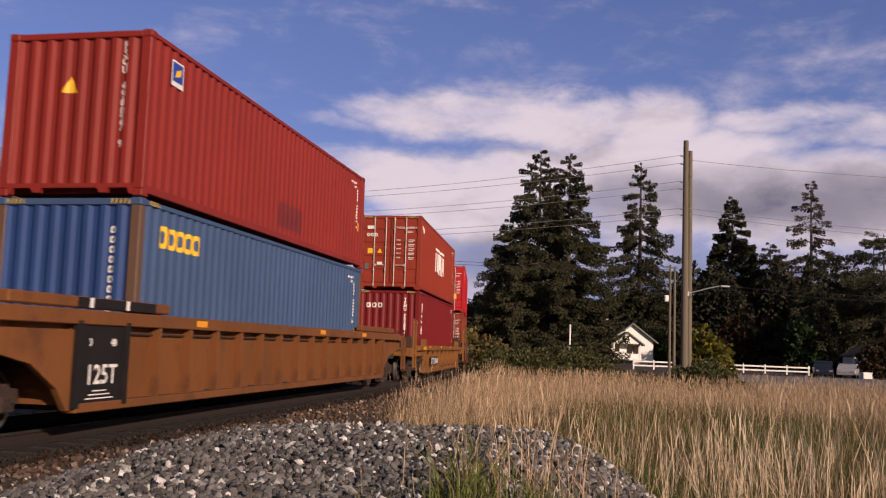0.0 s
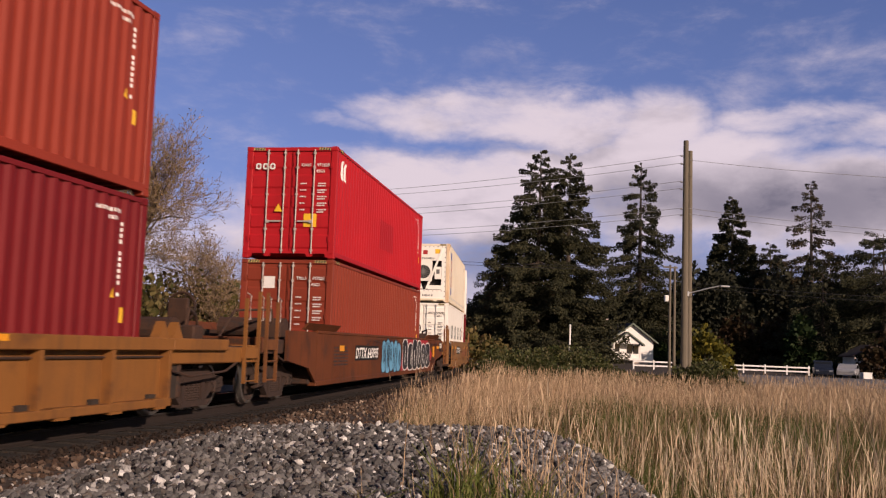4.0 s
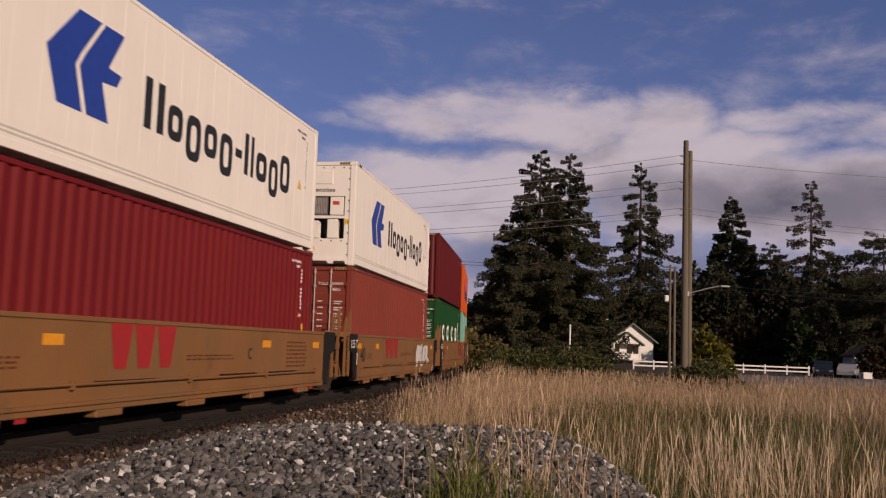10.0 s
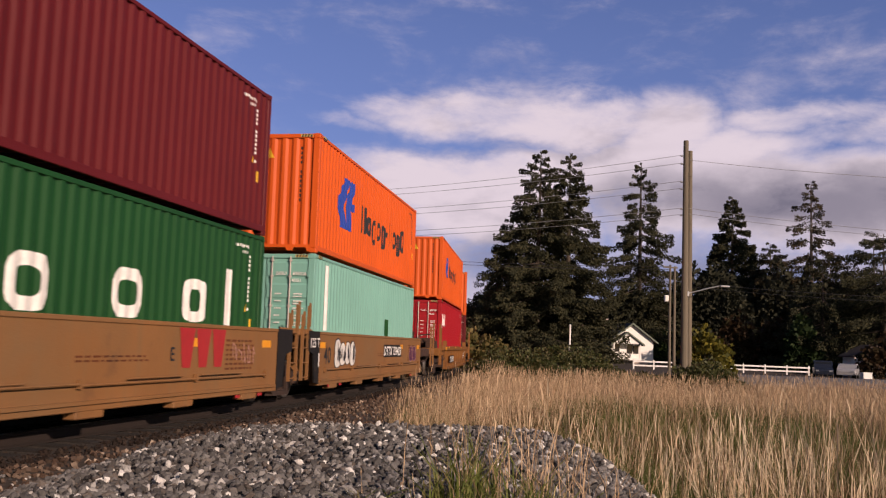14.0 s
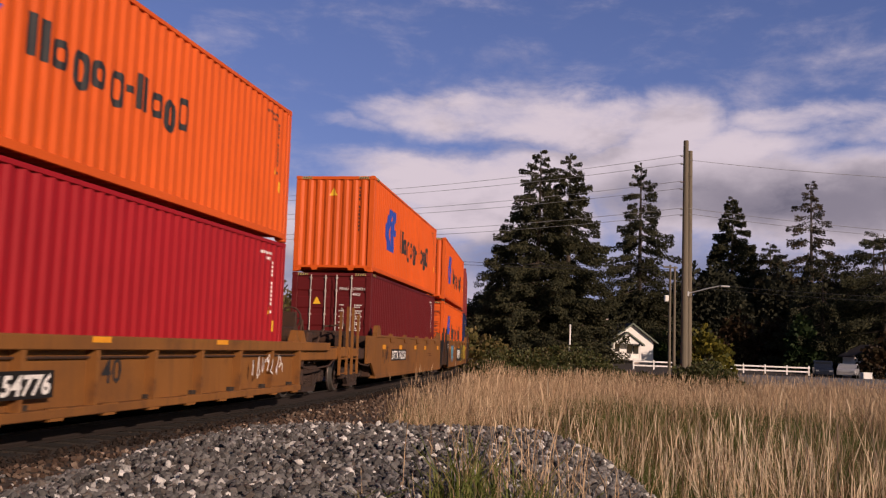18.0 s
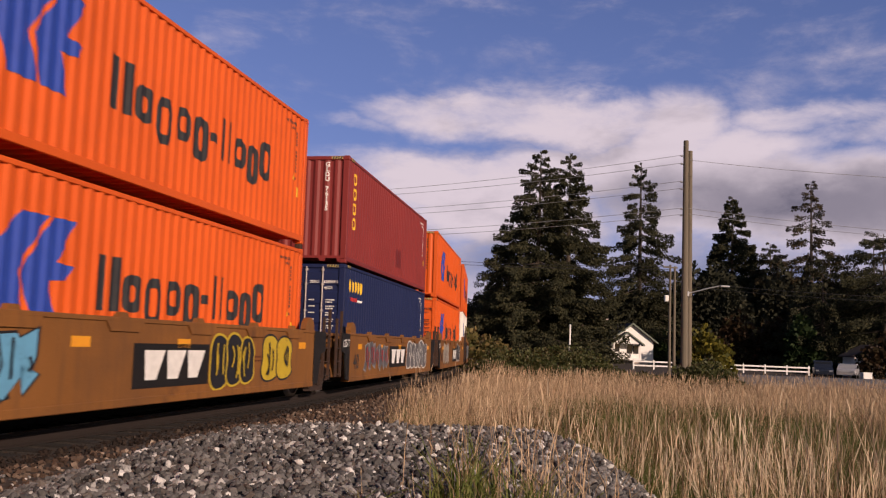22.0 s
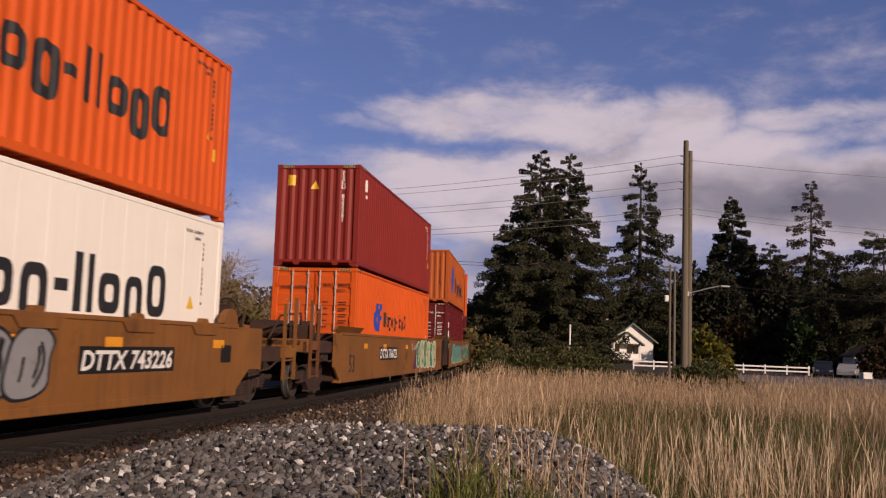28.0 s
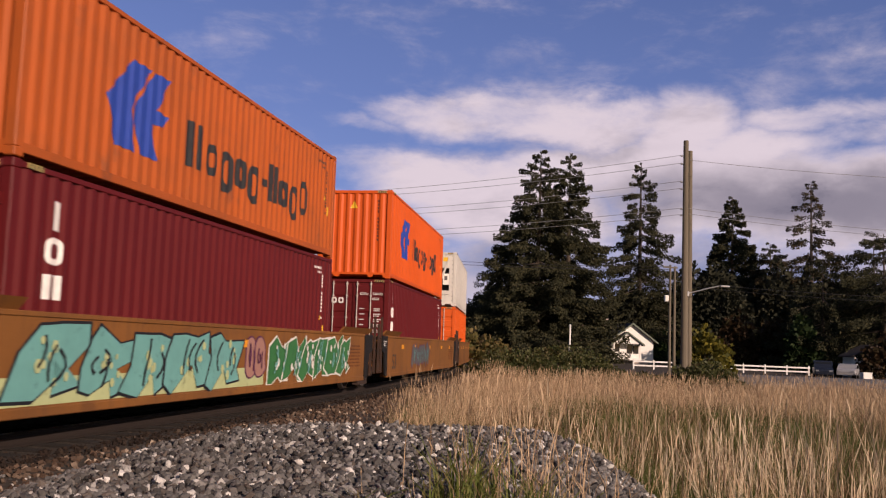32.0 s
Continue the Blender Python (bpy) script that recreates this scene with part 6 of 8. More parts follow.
def unit_o_r():
    boxes = [
        (container(ORANGE, HC, "orange container with closed doors and blue emblem"), container(RED, HC, "red-brown corrugated container on an orange one", doors=False)),
        (container(MAROON, HC, "maroon container with white brand mark and closed doors"), container(DULLORANGE, STD, "worn orange corrugated container with blue emblem", doors=False)),
        (container(MAROON, HC, "maroon container with closed doors, white lettering"), container(ORANGE, HC, "orange corrugated container with blue emblem", doors=False)),
        (container(ORANGE, HC, "orange container with closed doors"), container(GREYW, HC, "white refrigerated container with cooling unit", doors=False, reefer=True)),
    ]
    (o1, o2), (p1, p2), (q1, q2), (r1, r2) = boxes
    lloyd_side(o1, z=1.36, h=0.46, y=-2.3, lz=1.2, lh=0.85, ly=-3.75)
    end_word(o1, -0.95, 2.3, 0.085, 10, INBLACK, False)
    code_row(o1, "HLXU", "800197", "45G1", HC, INBLACK)
    triangle(o1, -0.5, 0.9, wavy=False, s=0.26, depth=0.03)
    side_specks(o1, INBLACK, HC)
    code_column(o2, "FSCU 823361", 0.72, 2.6, INWHITE, size=0.17)
    triangle(o2, -0.1, 2.2, s=0.26)
    mark("yellow_label", rect(nb(), -0.9, -0.68, 2.3, 2.6, False), INYEL, o2, False)
    mark("small_mark", rect(rect(nb(), -5.35, -5.15, 2.25, 2.6), -5.3, -5.1, 2.05, 2.15), INWHITE, o2)
    side_specks(o2, INWHITE, HC)
    for r in (p2, q2):
        hl_box(r, r is p2)
    for r, c in ((p1, ("TXGU", "675919 0")), (q1, ("GETU", "560172"))):
        tall_word(r, -5.15 if r is p1 else -5.4, 2.56, 0.44, INWHITE, "tex")
        code_row(r, c[0], c[1], "45G1", HC, INWHITE)
        end_word(r, -0.9, 2.1, 0.24, 3, INWHITE, False)
        side_specks(r, INWHITE, HC)
    seams(r2)
    reefer_v(r2, GREYW)
    cars = list(five([267.42, 286.6, 305.8, 325.0], "smooth", OCHRE, "ochre smooth-sided long well car with sprayed graffiti", boxes, 8.28, 0.75, [267.62, 286.5, 305.05, 324.0]))
    for i, c in enumerate(cars):
        flange(c, 7.9, OCHRE)
        reflectors(c, (-5.6, -3.1, 0.4, 3.9, 6.6), 1.12)
        car_text(c, "53", -7.1, 0.5, 0.66, INBLACK)
        small_print(c, 6.3, 7.9, 0.65, 1.25, 7, CARRUST)
        if i:
            car_text(c, "125 T", -8.72, 1.2, 0.22, INWHITE, x=XW)
    car_text(cars[0], "DTTX 766725", -2.5, 0.84, 0.38, INWHITE, BLACK)
    car_text(cars[0], "A", 0.3, 0.76, 0.32, INBLACK)
    part("sprayed_backing", prism(nb(), [(1.7, 0.40), (2.3, 1.30), (4.2, 1.2), (6.9, 1.0), (6.9, 0.40)], XW - 0.02, XW - 0.018), spray(*SPURPLE), cars[0])
    graffiti(cars[0], 2.4, 6.6, 0.40, 1.46, 6, SLEAF, SWHITE, 61, halo=SWHITE, accents=(SLIME, SGREEN), second=SLIME, label="green and pale lime spotted bubbles edged in white")
    scribble(cars[0], 1.3, 2.4, 1.0, 1.35, SWHITE, 62)
    part("sprayed_backing", slab(nb(), XW - 0.02, XW - 0.018, -6.6, 1.2, 0.40, 0.74), spray(*SLIME), cars[1])
    graffiti(cars[1], -6.1, 0.0, 0.40, 1.46, 5, STEAL, SBLACK, 63, True, accents=(SLIME,), label="teal angular graffiti edged in black", slant=0.3)
    graffiti(cars[1], 1.6, 6.9, 0.42, 1.42, 6, SGREEN, STEAL, 64, True, halo=SWHITE, accents=(SWHITE,), label="green and teal angular graffiti", slant=0.25)
    graffiti(cars[1], 0.35, 1.2, 0.5, 1.35, 2, SPINK, SPURPLE, 65, label="small pink sprayed figure")
    graffiti(cars[2], -3.6, 0.2, 0.5, 1.36, 5, SDGREY, STEAL, 66, True, halo=SPURPLE, label="dark angular sprayed graffiti", slant=0.25)


unit_a()
unit_b()
unit_c()
unit_d_h()
unit_i()
unit_j_n()
unit_o_r()


# ================= sky backdrop =================
def build_clouds():
    """A shell of drifting cloud far behind everything."""
    me = bpy.data.meshes.new("cloud_backdrop")
    R, na, ne = 3000.0, 64, 40
    A = [radians(-50 + 100 * i / na) for i in range(na + 1)]
    Ev = [radians(-2 + 44 * j / ne) for j in range(ne + 1)]
    verts = [(R * math.cos(e) * math.sin(a), R * math.cos(e) * math.cos(a), R * math.sin(e)) for e in Ev for a in A]
    faces = [(j * (na + 1) + i, j * (na + 1) + i + 1, (j + 1) * (na + 1) + i + 1, (j + 1) * (na + 1) + i) for j in range(ne) for i in range(na)]
    me.from_pydata(verts, [], faces)
    uv = me.uv_layers.new(name="UVMap")
    for lp in me.loops:
        j, i = divmod(lp.vertex_index, na + 1)
        uv.data[lp.index].uv = (math.degrees(A[i]) / 10.0, math.degrees(Ev[j]) / 10.0)
    m = bpy.data.materials.new("drifting_cloud")
    m.use_nodes = True
    nt = m.node_tree
    N, L = nt.nodes, nt.links
    N.clear()
    out = N.new("ShaderNodeOutputMaterial")
    uvn = N.new("ShaderNodeUVMap")

    def noise_at(scale, sx, sy, ox=0.0, det=8.0, rough=0.55, dist=0.0):
        mp = N.new("ShaderNodeMapping")
        mp.inputs["Scale"].default_value = (sx, sy, 1)
        mp.inputs["Location"].default_value = (ox, ox * 0.37, 0)
        L.new(uvn.outputs[0], mp.inputs[0])
        n = N.new("ShaderNodeTexNoise")
        n.inputs["Scale"].default_value = scale
        n.inputs["Detail"].default_value = det
        n.inputs["Roughness"].default_value = rough
        n.inputs["Distortion"].default_value = dist
        L.new(mp.outputs[0], n.inputs["Vector"])
        return n.outputs["Fac"]

    def op(kind, a, b=None, c=None):
        n = N.new("ShaderNodeMath")
        n.operation = kind
        for k, v in enumerate((a, b, c)):
            if v is None:
                continue
            if isinstance(v, (int, float)):
                n.inputs[k].default_value = v
            else:
                L.new(v, n.inputs[k])
        return n.outputs[0]

    def step(x, lo, hi):
        r = N.new("ShaderNodeMapRange")
        r.interpolation_type = "SMOOTHSTEP"
        L.new(x, r.inputs["Value"])
        r.inputs["From Min"].default_value, r.inputs["From Max"].default_value = lo, hi
        return r.outputs[0]

    sp = N.new("ShaderNodeSeparateXYZ")
    L.new(uvn.outputs[0], sp.inputs[0])
    az, el = sp.outputs[0], sp.outputs[1]
    wob = op("MULTIPLY_ADD", noise_at(1.2, 1.0, 1.6, 3.1), 0.5, -0.25)
    elw = op("ADD", el, wob)
    azw = op("ADD", az, op("MULTIPLY_ADD", noise_at(1.0, 1.0, 1.0, 9.7), 0.8, -0.4))

    def puff(a, e, ra, re, hard=0.3):
        """One bank of cloud, an uneven oval round (a, e)."""
        dx = op("DIVIDE", op("SUBTRACT", azw, a), ra)
        dy = op("DIVIDE", op("SUBTRACT", elw, e), re)
        d = op("SQRT", op("ADD", op("MULTIPLY", dx, dx), op("MULTIPLY", dy, dy)))
        return op("SUBTRACT", 1.0, step(d, hard, 1.3))

    f1 = noise_at(2.2, 0.7, 1.7, 1.3, 10.0, 0.62, 0.25)
    dens = None
    for a, e, ra, re, w in CLOUDS:
        p = op("MULTIPLY", puff(a, e, ra, re), w)
        dens = p if dens is None else op("MAXIMUM", dens, p)
    streak = op("MULTIPLY", step(noise_at(1.1, 0.5, 2.6, 5.5, 7.0, 0.6, 0.6), 0.50, 0.75), op("MULTIPLY", step(el, 0.3, 0.9), 0.10))
    low = op("MULTIPLY", op("SUBTRACT", 1.0, step(elw, 0.55, 1.15)), 0.55)
    dens = op("MAXIMUM", op("MAXIMUM", dens, streak), low)
    edge = op("MULTIPLY_ADD", f1, 1.5, -0.75)
    cov = step(op("ADD", dens, edge), -0.05, 0.95)
    # bright tops, grey bases
    shade = noise_at(1.7, 0.9, 1.9, 7.7, 8.0, 0.58, 0.2)
    grey = None
    for a, e, ra, re, w in GREYS:
        p = op("MULTIPLY", puff(a, e, ra, re, 0.2), w)
        grey = p if grey is None else op("MAXIMUM", grey, p)
    gfac = op("MINIMUM", op("ADD", grey, op("MULTIPLY", step(shade, 0.48, 0.72), 0.30)), 1.0)
    mx = N.new("ShaderNodeMix")
    mx.data_type = "RGBA"
    L.new(gfac, mx.inputs[0])
    mx.inputs[6].default_value = (0.74, 0.69, 0.70, 1)
    mx.inputs[7].default_value = (0.19, 0.19, 0.235, 1)
    em = N.new("ShaderNodeEmission")
    em.inputs["Strength"].default_value = 1.0
    blue = N.new("ShaderNodeValToRGB")
    for i, (pos, c) in enumerate(((0.0, (0.24, 0.34, 0.54)), (0.30, (0.20, 0.315, 0.60)), (0.62, (0.138, 0.228, 0.48)), (1.0, (0.09, 0.157, 0.36)))):
        if i > 1:
            blue.color_ramp.elements.new(pos)
        blue.color_ramp.elements[i].position, blue.color_ramp.elements[i].color = pos, (*c, 1)
    L.new(op("MULTIPLY", el, 0.4), blue.inputs[0])
    sk = N.new("ShaderNodeMix")
    sk.data_type = "RGBA"
    L.new(cov, sk.inputs[0])
    # the blue deepens from west to east
    fall = N.new("ShaderNodeVectorMath")
    fall.operation = "SCALE"
    L.new(blue.outputs[0], fall.inputs[0])
    L.new(op("MULTIPLY_ADD", az, -0.055, 1.02), fall.inputs["Scale"])
    L.new(fall.outputs[0], sk.inputs[6])
    L.new(mx.outputs[2], sk.inputs[7])
    L.new(sk.outputs[2], em.inputs["Color"])
    L.new(em.outputs[0], out.inputs["Surface"])
    me.materials.append(m)
    for p in me.polygons:
        p.use_smooth = True
    ob = new("backdrop", me)
    structure(ob, "bank of white and grey cloud in a blue sky")
    return ob


# banks of cloud: azimuth, elevation, half width, half height (tens of degrees), weight
CLOUDS = [(0.22, 0.86, 0.75, 0.34, 1.15), (0.05, 1.50, 0.85, 0.17, 0.68), (0.75, 1.42, 0.75, 0.20, 0.95), (1.35, 1.36, 0.38, 0.30, 0.95), (0.0, 1.05, 1.0, 0.22, 0.95), (0.95, 1.12, 1.0, 0.22, 1.0), (-0.75, 1.38, 0.4, 0.08, 0.4),
          (2.1, 0.92, 1.6, 0.34, 1.1), (2.0, 1.42, 0.55, 0.12, 0.62), (2.55, 1.30, 0.5, 0.12, 0.6), (2.4, 1.70, 0.8, 0.2, 0.2), (1.7, 1.22, 0.7, 0.2, 0.85), (-0.9, 0.62, 0.9, 0.30, 0.85), (-2.6, 0.75, 0.6, 0.26, 0.8)]
GREYS = [(0.34, 0.52, 0.40, 0.20, 0.8), (2.1, 0.92, 1.15, 0.22, 0.85), (1.15, 0.95, 0.55, 0.20, 0.65), (0.35, 1.25, 0.9, 0.07, 0.3), (1.5, 0.45, 1.6, 0.22, 0.95), (-0.8, 0.4, 1.0, 0.2, 0.5)]
CLOUD_SHELL = build_clouds()


# ================= ballast =================
HEAPSTONE = island("fresh_grey_ballast", [(0.0268, 0.0256, 0.0256), (0.0915, 0.0866, 0.083), (0.159, 0.152, 0.144), (0.11, 0.0903, 0.0756), (0.0439, 0.0427, 0.0415), (0.22, 0.21, 0.2), (0.061, 0.0586, 0.0561), (0.134, 0.127, 0.118), (0.671, 0.647, 0.61)], 0.85)
BEDSTONE = island("brown_stained_ballast", [(0.0322, 0.0207, 0.0138), (0.069, 0.0425, 0.0287), (0.101, 0.0644, 0.0437), (0.046, 0.0276, 0.0196), (0.132, 0.0943, 0.069), (0.0736, 0.046, 0.031), (0.368, 0.287, 0.218)], 0.9)
# oil-stained stone, its tones lowered further to paint in the shade under the train
OILSHADESTONE = island("oil_and_shade_dark_ballast", [(0.0081, 0.00495, 0.0036), (0.0153, 0.009, 0.00585), (0.0225, 0.013, 0.00855), (0.0117, 0.0072, 0.00495), (0.027, 0.0171, 0.0117), (0.0162, 0.00945, 0.0063), (0.054, 0.0382, 0.027)], 0.85)


def stone_shapes(n, rng, fine):
    """A few angular stones to draw from."""
    out = []
    for _ in range(n):
        bm = nb()
        if fine:
            bmesh.ops.create_icosphere(bm, subdivisions=1, radius=1)
        else:
            bmesh.ops.create_cube(bm, size=1.5)
        for v in bm.verts:
            v.co *= rng.uniform(0.72, 1.22)
        sc = (rng.uniform(0.75, 1.25), rng.uniform(0.7, 1.1), rng.uniform(0.5, 0.9))
        for v in bm.verts:
            v.co = (v.co.x * sc[0], v.co.y * sc[1], v.co.z * sc[2])
        if fine:
            for _k in range(3):                       # broken faces
                nrm = Vector(rng.normal(size=3)).normalized()
                for v in bm.verts:
                    d = v.co.dot(nrm)
                    if d > 0.55:
                        v.co -= nrm * (d - 0.55)
        bm.verts.ensure_lookup_table()
        bm.faces.ensure_lookup_table()
        out.append((np.array([v.co[:] for v in bm.verts]), [[v.index for v in f.verts] for f in bm.faces]))
        bm.free()
    return out


def scatter_stones(name, places, rng, material, label, fine):
    shapes = stone_shapes(10, rng, fine)
    V, F, base = [], [], 0
    for x, y, z, r in places:
        vs, fs = shapes[int(rng.integers(10))]
        q = rng.normal(size=4)
        q /= np.linalg.norm(q)
        w, a, b, c = q
        R = np.array([[1 - 2 * (b * b + c * c), 2 * (a * b - c * w), 2 * (a * c + b * w)], [2 * (a * b + c * w), 1 - 2 * (a * a + c * c), 2 * (b * c - a * w)], [2 * (a * c - b * w), 2 * (b * c + a * w), 1 - 2 * (a * a + b * b)]])
        V.append(vs @ R.T * r + (x, y, z))
        F += [[i + base for i in f] for f in fs]
        base += len(vs)
    me = bpy.data.meshes.new(name)
    me.from_pydata(np.concatenate(V).tolist(), [], F)
    ob = link_mesh(name, me, material)
    tagged(ob, label, "gravel", kind="stuff")


def build_ballast():
    rng = np.random.default_rng(5)
    heap, bed, oil_shade = [], [], []
    n = 0
    while n < 22000:                                     # the fresh pile, thicker near the camera
        d = 3.6 + 7.0 * rng.uniform() ** 1.1
        az = radians(rng.uniform(-36, 19))
        x, y = d * math.sin(az), d * math.cos(az)
        hz = heap_z(x, y)
        if hz < -0.62 and not (x < -0.5 and rng.uniform() < 0.2 * sm(-6.0, -3.4, x)):
            continue
        if x < -2.2 and rng.uniform() < 0.5 * sm(2.2, 3.8, -x):
            bed.append((x, y, ground_z(x, y) + rng.uniform(-0.012, 0.022), rng.uniform(0.017, 0.036)))
            continue
        n += 1
        r = rng.uniform(0.017, 0.036) * (1.25 if rng.uniform() < 0.12 else 1.0)
        heap.append((x, y, ground_z(x, y) + rng.uniform(-0.012, 0.022), r))
    for i in range(36000):                              # the shoulder and the bed between the ties
        s = 5.0 + 62.0 * rng.uniform() ** 1.5
        o = rng.uniform(-2.2, 4.4)
        m = track_pose(s, 0, o).translation
        if math.hypot(m.x, m.y) < 11 and heap_z(m.x, m.y) > -0.55:
            continue
        zz = ground_z(m.x, m.y)
        # stones below the cars take the tone with the train's shade painted in
        (oil_shade if o < 1.85 + 0.4 * noise.noise((s * 0.7, o, 2)) else bed).append((m.x, m.y, zz + rng.uniform(-0.01, 0.02) - (0.03 if abs(o) < 1.3 else 0), rng.uniform(0.016, 0.036) * (1 + 0.008 * s)))
    scatter_stones("ballast_heap", heap, rng, HEAPSTONE, "heap of fresh angular grey ballast stones", True)
    scatter_stones("track_ballast", bed, rng, BEDSTONE, "rust-brown stained ballast along the track", False)
    scatter_stones("track_ballast", oil_shade, rng, OILSHADESTONE, "oil-stained ballast round the rails and ties, darkened for the shade under the train", False)


build_ballast()

# ================= house, fences, poles and wires =================
TIMBER = mat("weathered_pole_timber", (0.165, 0.135, 0.095), 0.9, 0, (0.11, 0.095, 0.07), 2.0, 0.4, (0.09, 0.075, 0.05), 5.0, 0.6, 0.5, 14, (5, 5, 0.3))
WIRE = mat("dark_cable", (0.03, 0.03, 0.032), 0.6)
PALEWIRE = mat("pale_aluminium_cable", (0.30, 0.30, 0.30), 0.5, 0.3)
WHITEWOOD = mat("white_painted_wood", (0.80, 0.78, 0.74), 0.65, 0, (0.68, 0.65, 0.60), 2.0, 0.3, bump=0.15, bscale=30)
SHINGLE = mat("brown_roof_shingle", (0.10, 0.07, 0.055), 0.9, 0, (0.065, 0.048, 0.04), 3.0, 0.4, bump=0.5, bscale=9, stretch=(1, 1, 4))
TRIMGREEN = mat("grey_green_trim", (0.10, 0.13, 0.09), 0.6, col2=(0.08, 0.10, 0.07))
DARKGLASS = mat("dark_window_glass", (0.012, 0.014, 0.017), 0.08, 0, (0.02, 0.022, 0.025), 1.0)
BRICKM = mat("pale_chimney_brick", (0.45, 0.38, 0.33), 0.9, 0, (0.35, 0.28, 0.24), 8.0, bump=0.4)


def gable_house(x, y, rz):
    h = new("house")
    tagged(h, "small white wooden house with low brown gable roof", "house")
    h.matrix_basis = pose(x, y, ground_z(x, y) + 0.45, 0, 0, rz)
    part("foundation", slab(nb(), -3.0, 3.0, -4.5, 4.5, -0.9, 0.02), BRICKM, h)
    W, D, E, T = 3.1, 4.6, 2.75, 5.0                # half width, half depth, eaves, ridge
    b = prism(nb(), [(-W, 0), (W, 0), (W, E), (0, T), (-W, E)], -D, -D + 0.2, "y")
    part("front_wall", b, WHITEWOOD, h)
    part("back_wall", prism(nb(), [(-W, 0), (W, 0), (W, E), (0, T), (-W, E)], D - 0.2, D, "y"), WHITEWOOD, h)
    for s in (-1, 1):
        part("side_wall", slab(nb(), s * W, s * (W - 0.2), -D + 0.2, D - 0.2, 0, E), WHITEWOOD, h)
        b = prism(nb(), [(s * (W + 0.55), E - 0.42), (s * 0.0, T + 0.02), (s * 0.0, T + 0.20), (s * (W + 0.55), E - 0.24)], -D - 0.5, D + 0.4, "y")
        part("roof", b, SHINGLE, h)
        b = prism(nb(), [(s * (W + 0.57), E - 0.44), (s * 0.0, T - 0.03), (s * 0.0, T + 0.22), (s * (W + 0.57), E - 0.2)], -D - 0.56, -D - 0.5, "y")
        part("barge_board", b, TRIMGREEN, h)
    # porch with its own gable
    P, px = 2.0, -1.2
    b = prism(nb(), [(px - P, 2.25), (px + P, 2.25), (px, 3.75)], -D - 1.75, -D - 1.6, "y")
    part("porch_gable", b, WHITEWOOD, h)
    for s in (-1, 1):
        b = prism(nb(), [(px + s * (P + 0.4), 2.0), (px, 3.72), (px, 3.9), (px + s * (P + 0.4), 2.18)], -D - 2.0, -D + 0.1, "y")
        part("porch_roof", b, SHINGLE, h)
        b = prism(nb(), [(px + s * (P + 0.42), 1.98), (px, 3.70), (px, 3.93), (px + s * (P + 0.42), 2.2)], -D - 2.06, -D - 2.0, "y")
        part("barge_board", b, TRIMGREEN, h)
        part("porch_post", slab(nb(), px + s * (P - 0.1) - 0.09, px + s * (P - 0.1) + 0.09, -D - 1.75, -D - 1.57, 0, 2.25), WHITEWOOD, h)
    part("porch_floor", slab(nb(), px - P, px + P, -D - 1.8, -D, 0, 0.35), WHITEWOOD, h)
    part("porch_wall", slab(nb(), px - P, px - 0.4, -D - 1.7, -D - 1.62, 0.35, 1.1), WHITEWOOD, h)
    w = part("window", slab(nb(), -0.75, 0.95, -D - 0.04, -D + 0.05, 0.9, 2.1), DARKGLASS, h, "dark window under the porch")
    part("frame", slab(nb(), 0.06, 0.14, -D - 0.08, -D - 0.03, 0.9, 2.1), WHITEWOOD, w)
    part("frame", slab(nb(), -0.85, 1.05, -D - 0.08, -D - 0.03, 2.1, 2.22), WHITEWOOD, w)
    part("door", slab(nb(), -2.6, -1.8, -D - 0.05, -D + 0.02, 0.35, 2.2), DARKGLASS, h)
    c = part("chimney", slab(nb(), -2.6, -2.1, 0.2, 0.75, 3.0, 5.7), BRICKM, h)
    part("cap", slab(nb(), -2.68, -2.02, 0.12, 0.83, 5.7, 5.82), BRICKM, c)
    return h


gable_house(26.6, 131, 6)


def white_fence(x0, y0, x1, y1, label):
    f = new("fence")
    tagged(f, label, "fence")
    n = max(2, round(math.hypot(x1 - x0, y1 - y0) / 2.4) + 1)
    a = math.degrees(math.atan2(y1 - y0, x1 - x0))
    L = math.hypot(x1 - x0, y1 - y0)
    f.matrix_basis = pose(x0, y0, ground_z((x0 + x1) / 2, (y0 + y1) / 2), 0, 0, a)
    for i in range(n):
        part("post", slab(nb(), i * L / (n - 1) - 0.07, i * L / (n - 1) + 0.07, -0.07, 0.07, -0.4, 1.05), WHITEWOOD, f)
    for z in (0.38, 0.82):
        part("rail", slab(nb(), -0.1, L + 0.1, -0.11, -0.07, z - 0.08, z + 0.08), WHITEWOOD, f)
    return f


white_fence(31.6, 100.5, 40.9, 99.5, "white two-rail wooden fence beyond the road")
white_fence(21.2, 98, 25.6, 98, "short white wooden fence in front of the house")


def pole_thing(x, y, top, r, label, arms=(), z0=None):
    p = new("utility_pole")
    tagged(p, label, "utility pole", "utility poles")
    g = ground_z(x, y) - 0.3 if z0 is None else z0
    p.matrix_basis = pose(x, y, g)
    b = tube(nb(), (0, 0, 0), (0, 0, top - g), r, 14, r * 0.68)
    part("shaft", b, TIMBER, p)
    for z, w, rz in arms:
        arm = part("crossarm", chamfer(slab(nb(), -w, w, -0.06, 0.06, z - g - 0.07, z - g + 0.07), 0.01), TIMBER, p)
        arm.matrix_basis = pose(0, 0.0, 0, 0, 0, rz)
        for s in (-0.9, 0.9):
            part("insulator", tube(nb(), (s * w, 0, z - g + 0.07), (s * w, 0, z - g + 0.22), 0.045, 8, 0.03), STEEL, arm)
    return p


